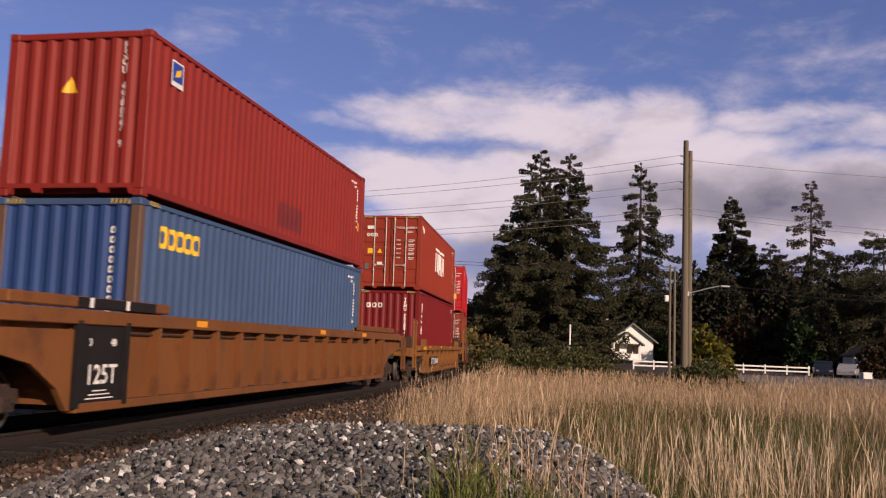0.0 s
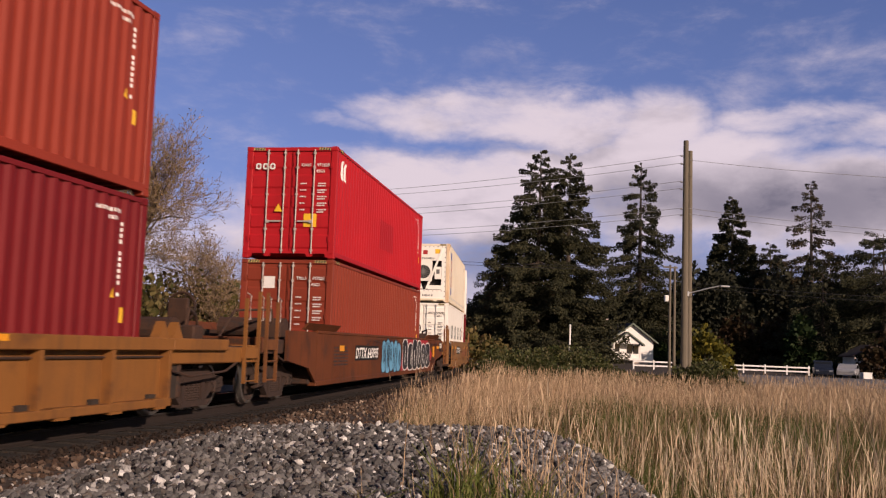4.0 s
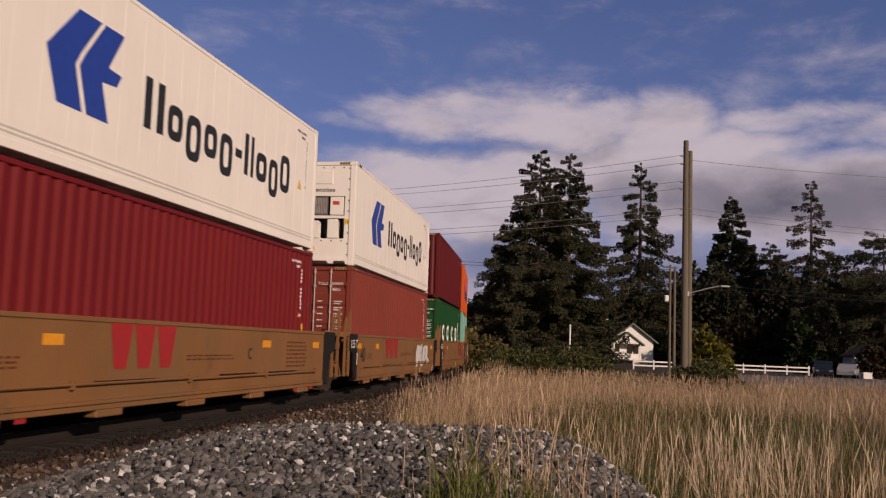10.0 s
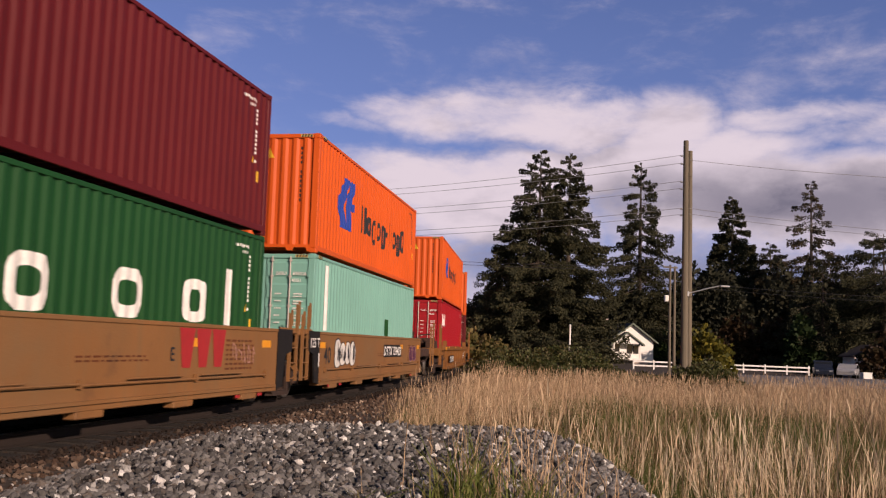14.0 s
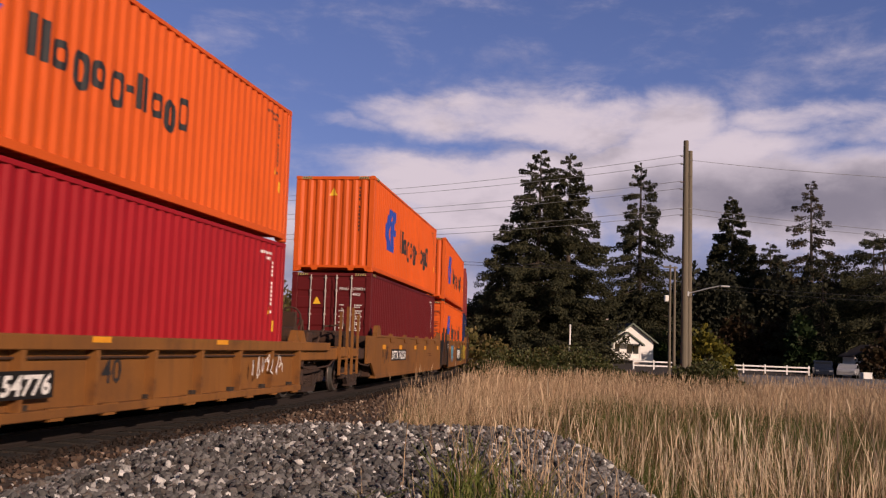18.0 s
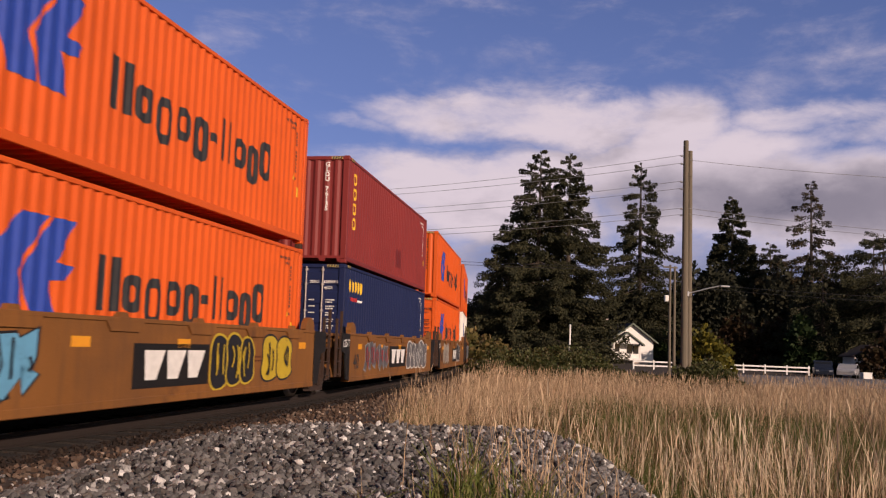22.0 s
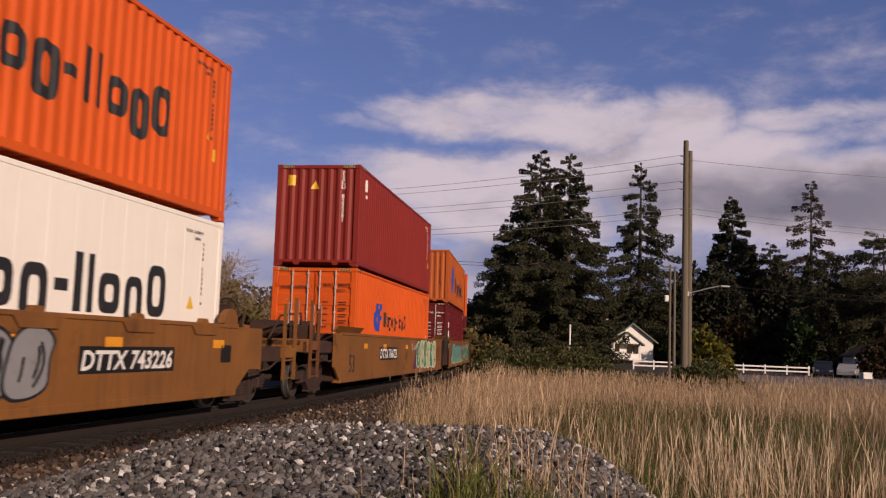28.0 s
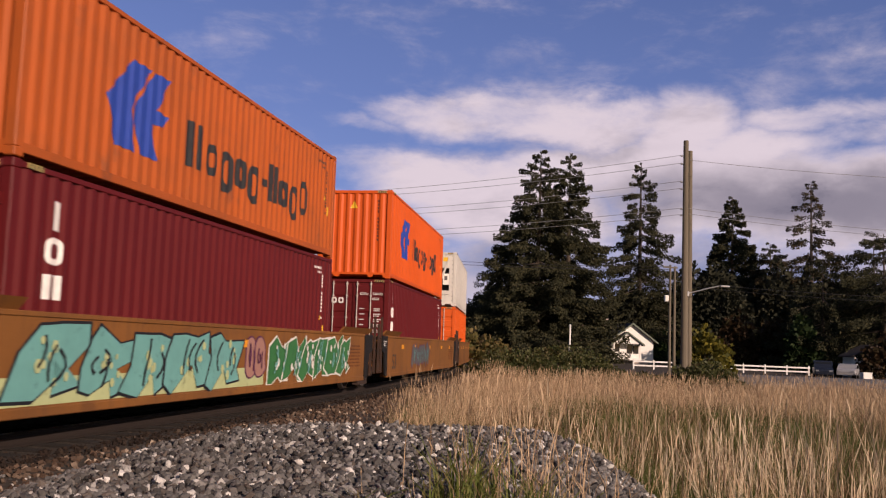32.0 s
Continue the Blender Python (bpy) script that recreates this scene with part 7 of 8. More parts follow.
main_pole = pole_thing(14.98, 55.0, 14.62, 0.235, "tall weathered timber utility pole beside the road")
for z in (13.7, 13.2, 12.05, 11.6, 10.35, 9.95):
    part("insulator", tube(nb(), (-0.34, 0, z + 1.12), (-0.16, 0, z + 1.12), 0.05, 8), STEEL, main_pole)
pole_thing(15.58, 56.2, 14.25, 0.21, "weathered timber pole standing close behind another")
arm_pole = pole_thing(21.75, 85.0, 9.75, 0.15, "shorter timber utility pole with a pale box", ((9.5, 0.8, 20),))
part("pale_box", chamfer(slab(nb(), -0.5, -0.16, -0.2, 0.2, 7.2, 7.8), 0.03), WHITEWOOD, arm_pole)
pole_thing(22.45, 86.0, 9.7, 0.16, "shorter timber utility pole")
pole_thing(-11.9, 66.0, 13.2, 0.17, "utility pole behind the railway line")
post = new("marker_post")
tagged(post, "thin white marker post above the brambles", "post")
post.matrix_basis = pose(10.15, 70, -0.9)
part("shaft", tube(nb(), (0, 0, 0), (0, 0, 4.2), 0.07, 8), WHITEWOOD, post)


def street_light():
    p = new("street_lamp")
    tagged(p, "cobra-head street lamp on a curved metal arm", "street lamp")
    p.matrix_basis = pose(15.16, 54.9, 0.42)
    part("arm", pipe(nb(), [(0, 0, 4.62), (0.55, 0, 4.78), (1.3, 0, 5.0), (2.0, 0, 5.16)], 0.035, 8), STEEL, p)
    part("head", chamfer(slab(nb(), 1.95, 2.55, -0.13, 0.13, 5.08, 5.2), 0.04), STEEL, p)
    part("bracket", slab(nb(), -0.06, 0.04, -0.1, 0.1, 4.45, 4.75), STEEL, p)


street_light()


def wire(a, b, sag, r, m, label="thin overhead cable between utility poles"):
    n = 14
    P = [Vector(a).lerp(Vector(b), i / n) - Vector((0, 0, 4 * sag * (i / n) * (1 - i / n))) for i in range(n + 1)]
    bm = pipe(nb(), P, r, 5)
    ob = link_mesh("overhead_wire", to_mesh("overhead_wire", bm), m)
    tagged(ob, label, "cable", "overhead wires")


for za, zb in ((13.7, 11.9), (13.2, 11.55), (12.05, 10.5), (11.6, 10.15), (10.35, 9.0), (9.95, 8.65)):
    wire((14.75, 55, za), (-11.9, 66, zb), 0.35, 0.014, PALEWIRE)
for za, zb in ((13.4, 13.6), (10.35, 10.1), (10.0, 9.75)):
    wire((15.2, 55, za), (52, 46, zb - 1.6), 0.9, 0.014, PALEWIRE)
for za in (9.6, 9.3):
    wire((21.75, 85, za), (-9.0, 92, za + 0.6), 0.3, 0.02, WIRE)
for za in (8.3, 7.9):
    wire((22.4, 86, za), (66, 74, za - 0.6), 0.9, 0.014, WIRE)

CARPAINT = mat("dark_blue_car_paint", (0.015, 0.02, 0.035), 0.3, 0.1, (0.02, 0.025, 0.04), 1.0)
SILVER = mat("silver_car_paint", (0.42, 0.42, 0.43), 0.35, 0.3, (0.36, 0.36, 0.37), 1.0)
TYRE = mat("black_rubber", (0.015, 0.015, 0.015), 0.85)


def parked_car(x, y, rz, paint_m, label, tall=1.0):
    c = new("parked_car")
    tagged(c, label, "car", "cars parked by the road")
    c.matrix_basis = pose(x, y, ground_z(x, y) + 0.08, 0, 0, rz)
    prof = [(-2.2, 0.35), (-2.25, 0.75), (-2.1, 0.92), (-1.2, 1.0), (-0.6, 1.45 * tall), (1.2, 1.5 * tall), (1.95, 1.0), (2.2, 0.9), (2.25, 0.4)]
    part("body", chamfer(prism(nb(), prof, -0.86, 0.86, "y"), 0.05), paint_m, c)
    for s in (-1, 1):
        part("side_window", prism(nb(), [(-0.95, 1.02), (-0.5, 1.38 * tall), (1.1, 1.42 * tall), (1.65, 1.03)], s * 0.862, s * 0.868, "y"), DARKGLASS, c)
        for xx in (-1.4, 1.4):
            w = part("wheel", tube(nb(), (xx, s * 0.72, 0.31), (xx, s * 0.9, 0.31), 0.32, 18), TYRE, c)
            part("rim", tube(nb(), (xx, s * 0.89, 0.31), (xx, s * 0.91, 0.31), 0.19, 12), STEEL, w)
        part("headlight", slab(nb(), -2.27, -2.2, s * 0.62 - 0.14, s * 0.62 + 0.14, 0.66, 0.8), STEEL, c)
    part("windscreen", prism(nb(), [(-1.16, 1.03), (-1.12, 1.03), (-0.62, 1.40 * tall), (-0.66, 1.40 * tall)], -0.72, 0.72, "y"), DARKGLASS, c)


parked_car(38.6, 90.5, 70, CARPAINT, "dark blue car parked under trees", 1.15)
parked_car(41.6, 91.5, 60, SILVER, "silver car parked beside a dark one")
for x, y, w, h in ((42.0, 88.5, 0.45, 0.8), (44.3, 88.0, 0.4, 0.75)):
    bx = new("utility_cabinet")
    tagged(bx, "white metal utility cabinet beside the road", "utility box")
    bx.matrix_basis = pose(x, y, ground_z(x, y) - 0.05)
    part("body", chamfer(slab(nb(), -w, w, -0.4, 0.4, 0, h), 0.03), WHITEWOOD, bx)
    part("lid", chamfer(slab(nb(), -w - 0.04, w + 0.04, -0.44, 0.44, h, h + 0.07), 0.02), WHITEWOOD, bx)
shed = new("shed")
tagged(shed, "low white shed with a dark roof among the trees", "shed")
shed.matrix_basis = pose(48.2, 101, ground_z(48.2, 101))
part("wall", slab(nb(), -2.2, 2.2, -1.5, 1.5, 0, 2.3), WHITEWOOD, shed)
for s in (-1, 1):
    part("roof", prism(nb(), [(s * 2.6, 2.15), (0, 3.5), (0, 3.62), (s * 2.6, 2.3)], -1.8, 1.8, "y"), SHINGLE, shed)

# ================= trees, bushes and grass =================
NEEDLE = island("dark_conifer_needles", [(0.022, 0.025, 0.013), (0.042, 0.043, 0.020), (0.070, 0.064, 0.030)], 0.85, 0.12)
NEEDLE2 = island("brownish_cedar_needles", [(0.022, 0.022, 0.011), (0.045, 0.036, 0.017), (0.080, 0.053, 0.025)], 0.85, 0.12)
BARK = mat("grey_brown_bark", (0.10, 0.075, 0.055), 0.95, 0, (0.06, 0.045, 0.035), 3.0, 0.4, bump=0.6, bscale=12, stretch=(4, 4, 0.6))
TWIG = mat("tan_grey_twigs", (0.27, 0.185, 0.115), 0.9, 0, (0.18, 0.125, 0.08), 2.0, 0.4)


def soup(name, quads, material, parent=None):
    """Many loose small faces as one mesh; quads: array (n, 4, 3)."""
    q = np.asarray(quads, dtype=np.float64)
    n, k = q.shape[0], q.shape[1]
    me = bpy.data.meshes.new(name)
    me.from_pydata(q.reshape(-1, 3).tolist(), [], np.arange(n * k).reshape(n, k).tolist())
    return link_mesh(name, me, material, parent)


def sprays(c, out, size, rng, flat=0.42):
    """Small leafy quads at points c, growing along out, with lengths size."""
    n = len(c)
    w = np.cross(out, rng.normal(size=(n, 3)))
    w *= (size * flat / (np.linalg.norm(w, axis=1) + 1e-6))[:, None]
    u = out * size[:, None]
    return np.stack([c - w * 0.55, c + u * 0.5 - w, c + u, c + u * 0.45 + w], axis=1)


def conifer(x, y, h, r, seed, label, material=NEEDLE, base=0.04, density=1.0, ragged=0.35, power=0.72, leaf=1.0):
    rng = np.random.default_rng(seed)
    root = new("conifer_tree")
    tagged(root, label, "tree", "conifers along the street")
    root.matrix_basis = pose(x, y, ground_z(x, y) - 0.2)
    b = nb()
    tube(b, (0, 0, 0), (0, 0, h * 0.55), 0.016 * h, 10, 0.009 * h)
    tube(b, (0, 0, h * 0.55), (0, 0, h * 0.985), 0.009 * h, 8, 0.002 * h)
    part("trunk", b, BARK, root)
    quads = []
    limbs = nb()
    layers = int(h / (0.55 if ragged > 0.4 else 0.42))
    i = 0
    for lay in range(layers):
        f0 = base + (1 - base) * lay / layers
        whorl = rng.uniform(0.9, 1.08)
        for k in range(max(2, int((4.6 - 2.2 * f0) * min(density, 1.2)))):
            i += 1
            f = min(max(f0 + rng.uniform(-1.0, 1.0) * (1 - base) / layers, base), 0.99)
            zz = f * h
            prof = (1 - f) ** power * (0.6 + 0.4 * min(1.0, (f - base) / 0.10))
            ln = r * prof * whorl * rng.uniform(1 - ragged, 1 + 0.5 * ragged) + 0.25
            az = i * 2.39996 + rng.uniform(-0.5, 0.5)
            droop = rng.uniform(0.08, 0.5) if f < 0.8 else rng.uniform(-0.45, 0.15)
            d = np.array([math.cos(az), math.sin(az), 0.0])
            sd = np.array([-d[1], d[0], 0.0])
            if i % 3 == 0 and ln > 1.2:
                tube(limbs, (0, 0, zz), (d[0] * ln * 0.9, d[1] * ln * 0.9, zz - ln * droop * 0.7), 0.03 + 0.008 * ln, 4, 0.01)
            m = int((14 + ln * 52) * density * (0.95 + 0.6 * f))
            t = rng.uniform(0.08, 1.0, m) ** 0.66
            c = np.outer(ln * t, d)
            c[:, 2] = zz - ln * droop * (t - 0.35 * t ** 3) - rng.uniform(-0.30, 0.80, m) * (0.40 + 0.6 * t) * (0.35 + 0.65 * min(1.0, (1 - f) * 4))
            spread = 0.24 * ln * (1.12 - t) + 0.10
            c += np.outer(rng.uniform(-1, 1, m) * spread, sd)
            sz = rng.uniform(0.13, 0.40, m) * (0.6 + 0.020 * h) * leaf * (0.75 + 0.25 * min(1.0, (1 - f) * 4))
            out = np.outer(rng.uniform(0.35, 1.0, m), d) + np.outer(rng.uniform(-0.6, 0.6, m), sd)
            out[:, 2] = -rng.uniform(-0.2, 1.1, m)
            out /= np.linalg.norm(out, axis=1)[:, None]
            quads.append(sprays(c, out, sz, rng, 0.27))
    tagged(part("branch_frame", limbs, BARK, root), kind="stuff")
    soup("crown", np.concatenate(quads), material, root)
    return root


TREES = [
    # x, y, height, radius, seed, density, ragged, power, material, label
    (12.9, 120, 28.9, 9.6, 1, 1.1, 0.30, 0.72, NEEDLE, "tall dark-green fir with a broad crown"),
    (17.2, 122, 28.9, 9.0, 2, 1.1, 0.30, 0.72, NEEDLE, "tall dark-green fir with a broad crown"),
    (9.0, 121, 19.5, 6.4, 3, 1.15, 0.35, 0.66, NEEDLE, "shorter fir beside two tall firs"),
    (6.4, 126, 12.5, 5.5, 23, 1.0, 0.3, 0.5, NEEDLE, "low dense fir at the end of a row"),
    (30.8, 139, 31.8, 9.8, 4, 1.0, 0.5, 0.78, NEEDLE, "tall ragged fir with open drooping limbs"),
    (48.8, 150, 29.0, 9.4, 5, 1.4, 0.12, 0.82, NEEDLE, "dense narrow dark-green conifer"),
    (54.5, 148, 21.0, 6.8, 6, 1.0, 0.25, 0.6, NEEDLE, "smaller dark conifer between two taller ones"),
    (56.8, 137, 29.4, 8.8, 7, 0.7, 0.5, 0.7, NEEDLE2, "brown-tinged cedar with an open crown"),
    (52.6, 106, 17.4, 8.5, 8, 1.0, 0.3, 0.4, NEEDLE, "broad dark evergreen tree"),
    (47.0, 110, 14.6, 7.0, 9, 1.0, 0.3, 0.45, NEEDLE, "broad dark evergreen tree"),
    (59.5, 106, 17.4, 8.0, 10, 1.0, 0.3, 0.4, NEEDLE, "broad dark evergreen tree"),
    (18.8, 134, 13.0, 6.0, 11, 1.0, 0.25, 0.5, NEEDLE, "dark fir behind the house"),
    (32.0, 140, 16.0, 6.5, 12, 1.0, 0.25, 0.5, NEEDLE, "dark fir behind the house"),
    (53.4, 142, 18.5, 7.6, 14, 1.0, 0.3, 0.45, NEEDLE2, "brown-tinged cedar with drooping sprays"),
    (64.5, 133, 20.0, 8.0, 15, 1.0, 0.3, 0.45, NEEDLE, "broad dark evergreen tree"),
    (61.0, 140, 18.0, 7.5, 13, 1.0, 0.3, 0.45, NEEDLE2, "brown-tinged cedar with drooping sprays"),
]
for a in TREES:
    conifer(a[0], a[1], a[2], a[3], a[4], a[9], a[8], density=a[5], ragged=a[6], power=a[7])


def leafy_mound(name, x, y, rx, ry, h, n, size, material, seed, label, category="bush", z0=None, stems=True):
    """A bush: stems and an uneven heap of leaves."""
    rng = np.random.default_rng(seed)
    root = new(name)
    tagged(root, label, category)
    root.matrix_basis = pose(x, y, ground_z(x, y) - 0.1 if z0 is None else z0)
    k = rng.normal(size=(n, 3))
    k /= np.linalg.norm(k, axis=1)[:, None]
    k[:, 2] = np.abs(k[:, 2])
    lump = np.array([1 + 0.30 * noise.noise((a[0] * 2.2 + seed, a[1] * 2.2, a[2] * 2.2)) + 0.16 * noise.noise((a[0] * 6 + seed, a[1] * 6, a[2] * 6)) for a in k])
    rad = rng.uniform(0.35, 1.0, n) ** 0.4 * lump
    c = k * rad[:, None] * np.array([rx, ry, h])
    out = k + rng.normal(size=(n, 3)) * 0.6
    out[:, 2] -= 0.2
    out /= np.linalg.norm(out, axis=1)[:, None]
    soup("foliage", sprays(c, out, size * rng.uniform(0.5, 1.3, n), rng, 0.5), material, root)
    if stems:
        b = nb()
        for i in range(7):
            a = rng.uniform(0, 6.28)
            tube(b, (0.1 * math.cos(a), 0.1 * math.sin(a), 0), (rx * 0.6 * math.cos(a), ry * 0.6 * math.sin(a), h * rng.uniform(0.5, 0.85)), 0.04, 5, 0.015)
        part("stem_frame", b, BARK, root)
    return root


BRAMBLE = island("bramble_leaves", [(0.036, 0.046, 0.013), (0.06, 0.070, 0.020), (0.09, 0.090, 0.030), (0.045, 0.055, 0.016), (0.14, 0.115, 0.055)], 0.6, 0.2)
OLIVE = island("olive_brush_leaves", [(0.06, 0.064, 0.018), (0.115, 0.098, 0.03), (0.18, 0.13, 0.05)], 0.7, 0.25)
YELLOW = island("yellowing_leaves", [(0.07, 0.068, 0.010), (0.17, 0.14, 0.014), (0.05, 0.058, 0.014)], 0.7, 0.3)
DEEPGREEN = island("deep_green_leaves", [(0.01, 0.022, 0.007), (0.02, 0.04, 0.011), (0.04, 0.062, 0.016)], 0.7, 0.2)
RUSSET = island("russet_leaves", [(0.035, 0.02, 0.009), (0.055, 0.03, 0.013), (0.03, 0.027, 0.01)], 0.7, 0.25)
DARKWOOD = island("shaded_woodland_leaves", [(0.016, 0.019, 0.012), (0.028, 0.030, 0.017), (0.042, 0.040, 0.021)], 0.8, 0.1)

for i, (x, y, rx, ry, h, n, m, lb) in enumerate([
        (4.6, 50, 3.4, 2.5, 2.0, 9500, BRAMBLE, "green bramble thicket at the edge of the grass"),
        (7.4, 52, 3.6, 2.5, 2.25, 11500, BRAMBLE, "green bramble thicket at the edge of the grass"),
        (11.6, 50, 3.0, 2.2, 1.1, 7500, BRAMBLE, "low bramble thicket in front of a pole"),
        (13.8, 47, 2.3, 1.8, 1.75, 8500, BRAMBLE, "dark bramble thicket at the foot of a pole"),
        (2.4, 62, 2.8, 2.0, 2.6, 1500, OLIVE, "olive-brown brush beside the track"),
        (21.3, 73, 1.7, 1.6, 4.4, 1500, YELLOW, "yellow-green leafy shrub by the pole"),
        (23.6, 76, 1.3, 1.4, 3.4, 800, YELLOW, "yellow-green leafy shrub by the pole"),
        (33.0, 136, 2.0, 2.0, 5.0, 1800, DEEPGREEN, "green shrub beside the house"),
        (19.4, 127, 2.6, 2.0, 3.6, 1800, DEEPGREEN, "dark shrub beside the house"),
        (38.6, 116, 2.9, 1.6, 6.6, 2200, RUSSET, "russet leafy shrub behind the fence"),
        (43.6, 108, 2.2, 1.6, 6.4, 3000, DEEPGREEN, "bright green leafy shrub by the road"),
        (43.2, 116, 2.8, 1.6, 6.2, 2200, RUSSET, "russet leafy shrub behind the fence"),
        (48.5, 96, 4.2, 2.6, 4.4, 2600, RUSSET, "brownish drooping shrub over parked cars"),
        (56.0, 98, 3.0, 2.6, 4.8, 2200, DEEPGREEN, "dark green shrub by the road")]):
    leafy_mound("bush", x, y, rx, ry, h, n, (0.05 + 0.0018 * y) if m is BRAMBLE else (0.13 + 0.0034 * y), m, 40 + i, lb)


def far_woods():
    """The dark belt of woodland that closes the view behind the trees."""
    rng = np.random.default_rng(9)
    q = []
    for i in range(90):
        a = radians(1.2 + 29 * i / 90 + rng.uniform(-0.2, 0.2))
        d = rng.uniform(142, 165)
        hh = rng.uniform(7.5, 12.5) * (0.75 if i < 6 else 1.0) * (1.0 if i < 44 else 1.35)
        n = 1700
        k = rng.normal(size=(n, 3))
        k /= np.linalg.norm(k, axis=1)[:, None]
        k[:, 2] = np.abs(k[:, 2])
        c = k * (rng.uniform(0.5, 1, n) ** 0.5)[:, None] * np.array([3.4, 3.4, hh]) + np.array([d * math.sin(a), d * math.cos(a), -0.3])
        out = k + rng.normal(size=(n, 3)) * 0.7
        out /= np.linalg.norm(out, axis=1)[:, None]
        q.append(sprays(c, out, rng.uniform(0.3, 0.85, n), rng, 0.42))
    ob = soup("far_woods", np.concatenate(q), DARKWOOD)
    tagged(ob, "dark belt of distant woodland", "woodland", kind="stuff")


far_woods()


AUTUMN = island("tan_autumn_leaves", [(0.12, 0.10, 0.028), (0.26, 0.17, 0.065), (0.34, 0.225, 0.10), (0.18, 0.145, 0.04)], 0.75, 0.3)


def bare_tree(x, y, h, spread, seed, label, leaves, z0=None):
    """A leafless autumn tree: limbs that fork into fine twigs, a few leaves left low down."""
    rng = np.random.default_rng(seed)
    root = new("bare_tree")
    tagged(root, label, "tree", "bare trees behind the railway")
    root.matrix_basis = pose(x, y, ground_z(x, y) - 0.2 if z0 is None else z0)
    thick, thin, tips = nb(), [], []

    def grow(p, d, ln, r, level):
        steps = 3 if level < 3 else 2
        for k in range(steps):
            d2 = d + Vector(rng.normal(size=3)) * (0.13 if level < 2 else 0.2) + Vector((0, 0, 0.05))
            d2.normalize()
            q = p + d2 * (ln / steps)
            r2 = r * 0.86
            if level < 3:
                tube(thick, p, q, r, 7 if level < 2 else 5, r2)
            else:
                w = Vector(rng.normal(size=3)).cross(d2).normalized() * max(r, 0.011)
                thin.append([p - w, p + w, q + w * 0.7, q - w * 0.7])
            p, d, r = q, d2, r2
            if level < 6 and k < steps - 1:
                for _ in range(2):
                    a = Vector(rng.normal(size=3))
                    side = (d + a.normalized() * rng.uniform(0.6, 1.05) * spread + Vector((0, 0, 0.12))).normalized()
                    grow(p, side, ln * rng.uniform(0.5, 0.72), r * 0.55, level + 1)
        if level < 6:
            for _ in range(2):
                a = Vector(rng.normal(size=3))
                grow(p, (d + a.normalized() * 0.5 * spread).normalized(), ln * rng.uniform(0.55, 0.75), r * 0.7, level + 1)
        else:
            tips.append(p)

    grow(Vector((0, 0, 0)), Vector((rng.uniform(-0.1, 0.1), 0, 1)).normalized(), h * 0.36, 0.017 * h, 0)
    part("branch_frame", thick, BARK, root)
    soup("twig_mass", thin, TWIG, root)
    tips = np.array([t[:] for t in tips])
    keep = tips[(tips[:, 2] < h * rng.uniform(0.7, 1.2, len(tips)))]
    if len(keep) > leaves:
        keep = keep[rng.choice(len(keep), leaves, replace=False)]
    if len(keep):
        out = rng.normal(size=(len(keep), 3))
        out /= np.linalg.norm(out, axis=1)[:, None]
        soup("foliage", sprays(keep, out, rng.uniform(0.045, 0.12, len(keep)), rng, 0.5), AUTUMN, root)
    return root


bare_tree(-18.9, 50, 18.0, 0.95, 31, "half-bare autumn tree with many tan and olive leaves behind the line", 14000)
bare_tree(-23.2, 49, 15.0, 0.95, 33, "half-bare twiggy tree behind the line", 6000)
bare_tree(-27.5, 52, 14.5, 1.0, 34, "bare twiggy tree behind the line", 1500)
bare_tree(-15.0, 56, 11.5, 1.15, 35, "small half-bare tree behind the line", 5000)
for i, (x, y, rx, h, m) in enumerate([(-20.5, 44, 3.4, 4.4, OLIVE), (-16.2, 47, 3.0, 4.8, OLIVE), (-25.0, 44, 3.2, 3.8, OLIVE), (-13.6, 56, 3.2, 5.2, OLIVE), (-10.5, 66, 3.2, 5.4, OLIVE), (-8.2, 78, 3.4, 6.2, RUSSET), (-30, 46, 3.6, 4.4, OLIVE)]):
    leafy_mound("bush", x, y, rx, 2.4, h, 2400, 0.34, m, 70 + i, "olive-brown brush on the far side of the line")

THICKET = island("brown_thicket_leaves", [(0.045, 0.034, 0.014), (0.09, 0.062, 0.028), (0.13, 0.092, 0.036), (0.075, 0.068, 0.022)], 0.8, 0.25)
for i, (x, y, rx, h) in enumerate([(-31, 50, 4.0, 6.5), (-26.5, 49, 3.8, 6.2), (-22.5, 50, 3.8, 6.6), (-19.0, 52, 3.6, 6.4), (-16.5, 56, 3.4, 6.2), (-14.6, 62, 3.4, 6.4), (-12.6, 70, 3.4, 6.6), (-10.8, 80, 3.6, 7.0), (-8.6, 92, 3.8, 7.2)]):
    leafy_mound("bush", x, y, rx, 2.6, h, 5200, 0.24, THICKET, 90 + i, "brown autumn thicket behind the line")

GRASSDRY = island("dry_straw_grass", [(0.235, 0.151, 0.0806), (0.448, 0.308, 0.185), (0.717, 0.538, 0.347), (0.347, 0.23, 0.129)], 0.75, 0.3)
GRASSGREEN = island("green_grass", [(0.0307, 0.0614, 0.00944), (0.0531, 0.0944, 0.0142), (0.1, 0.136, 0.0283), (0.1, 0.0826, 0.026), (0.0708, 0.1, 0.0189)], 0.75, 0.3)
GRASSSTEM = island("pale_bleached_stems", [(0.50, 0.38, 0.24), (0.78, 0.64, 0.46), (0.62, 0.48, 0.31)], 0.6, 0.2)
GRASSLOW = island("brown_matted_grass", [(0.05, 0.028, 0.013), (0.10, 0.06, 0.026), (0.20, 0.13, 0.065)], 0.8, 0.25)
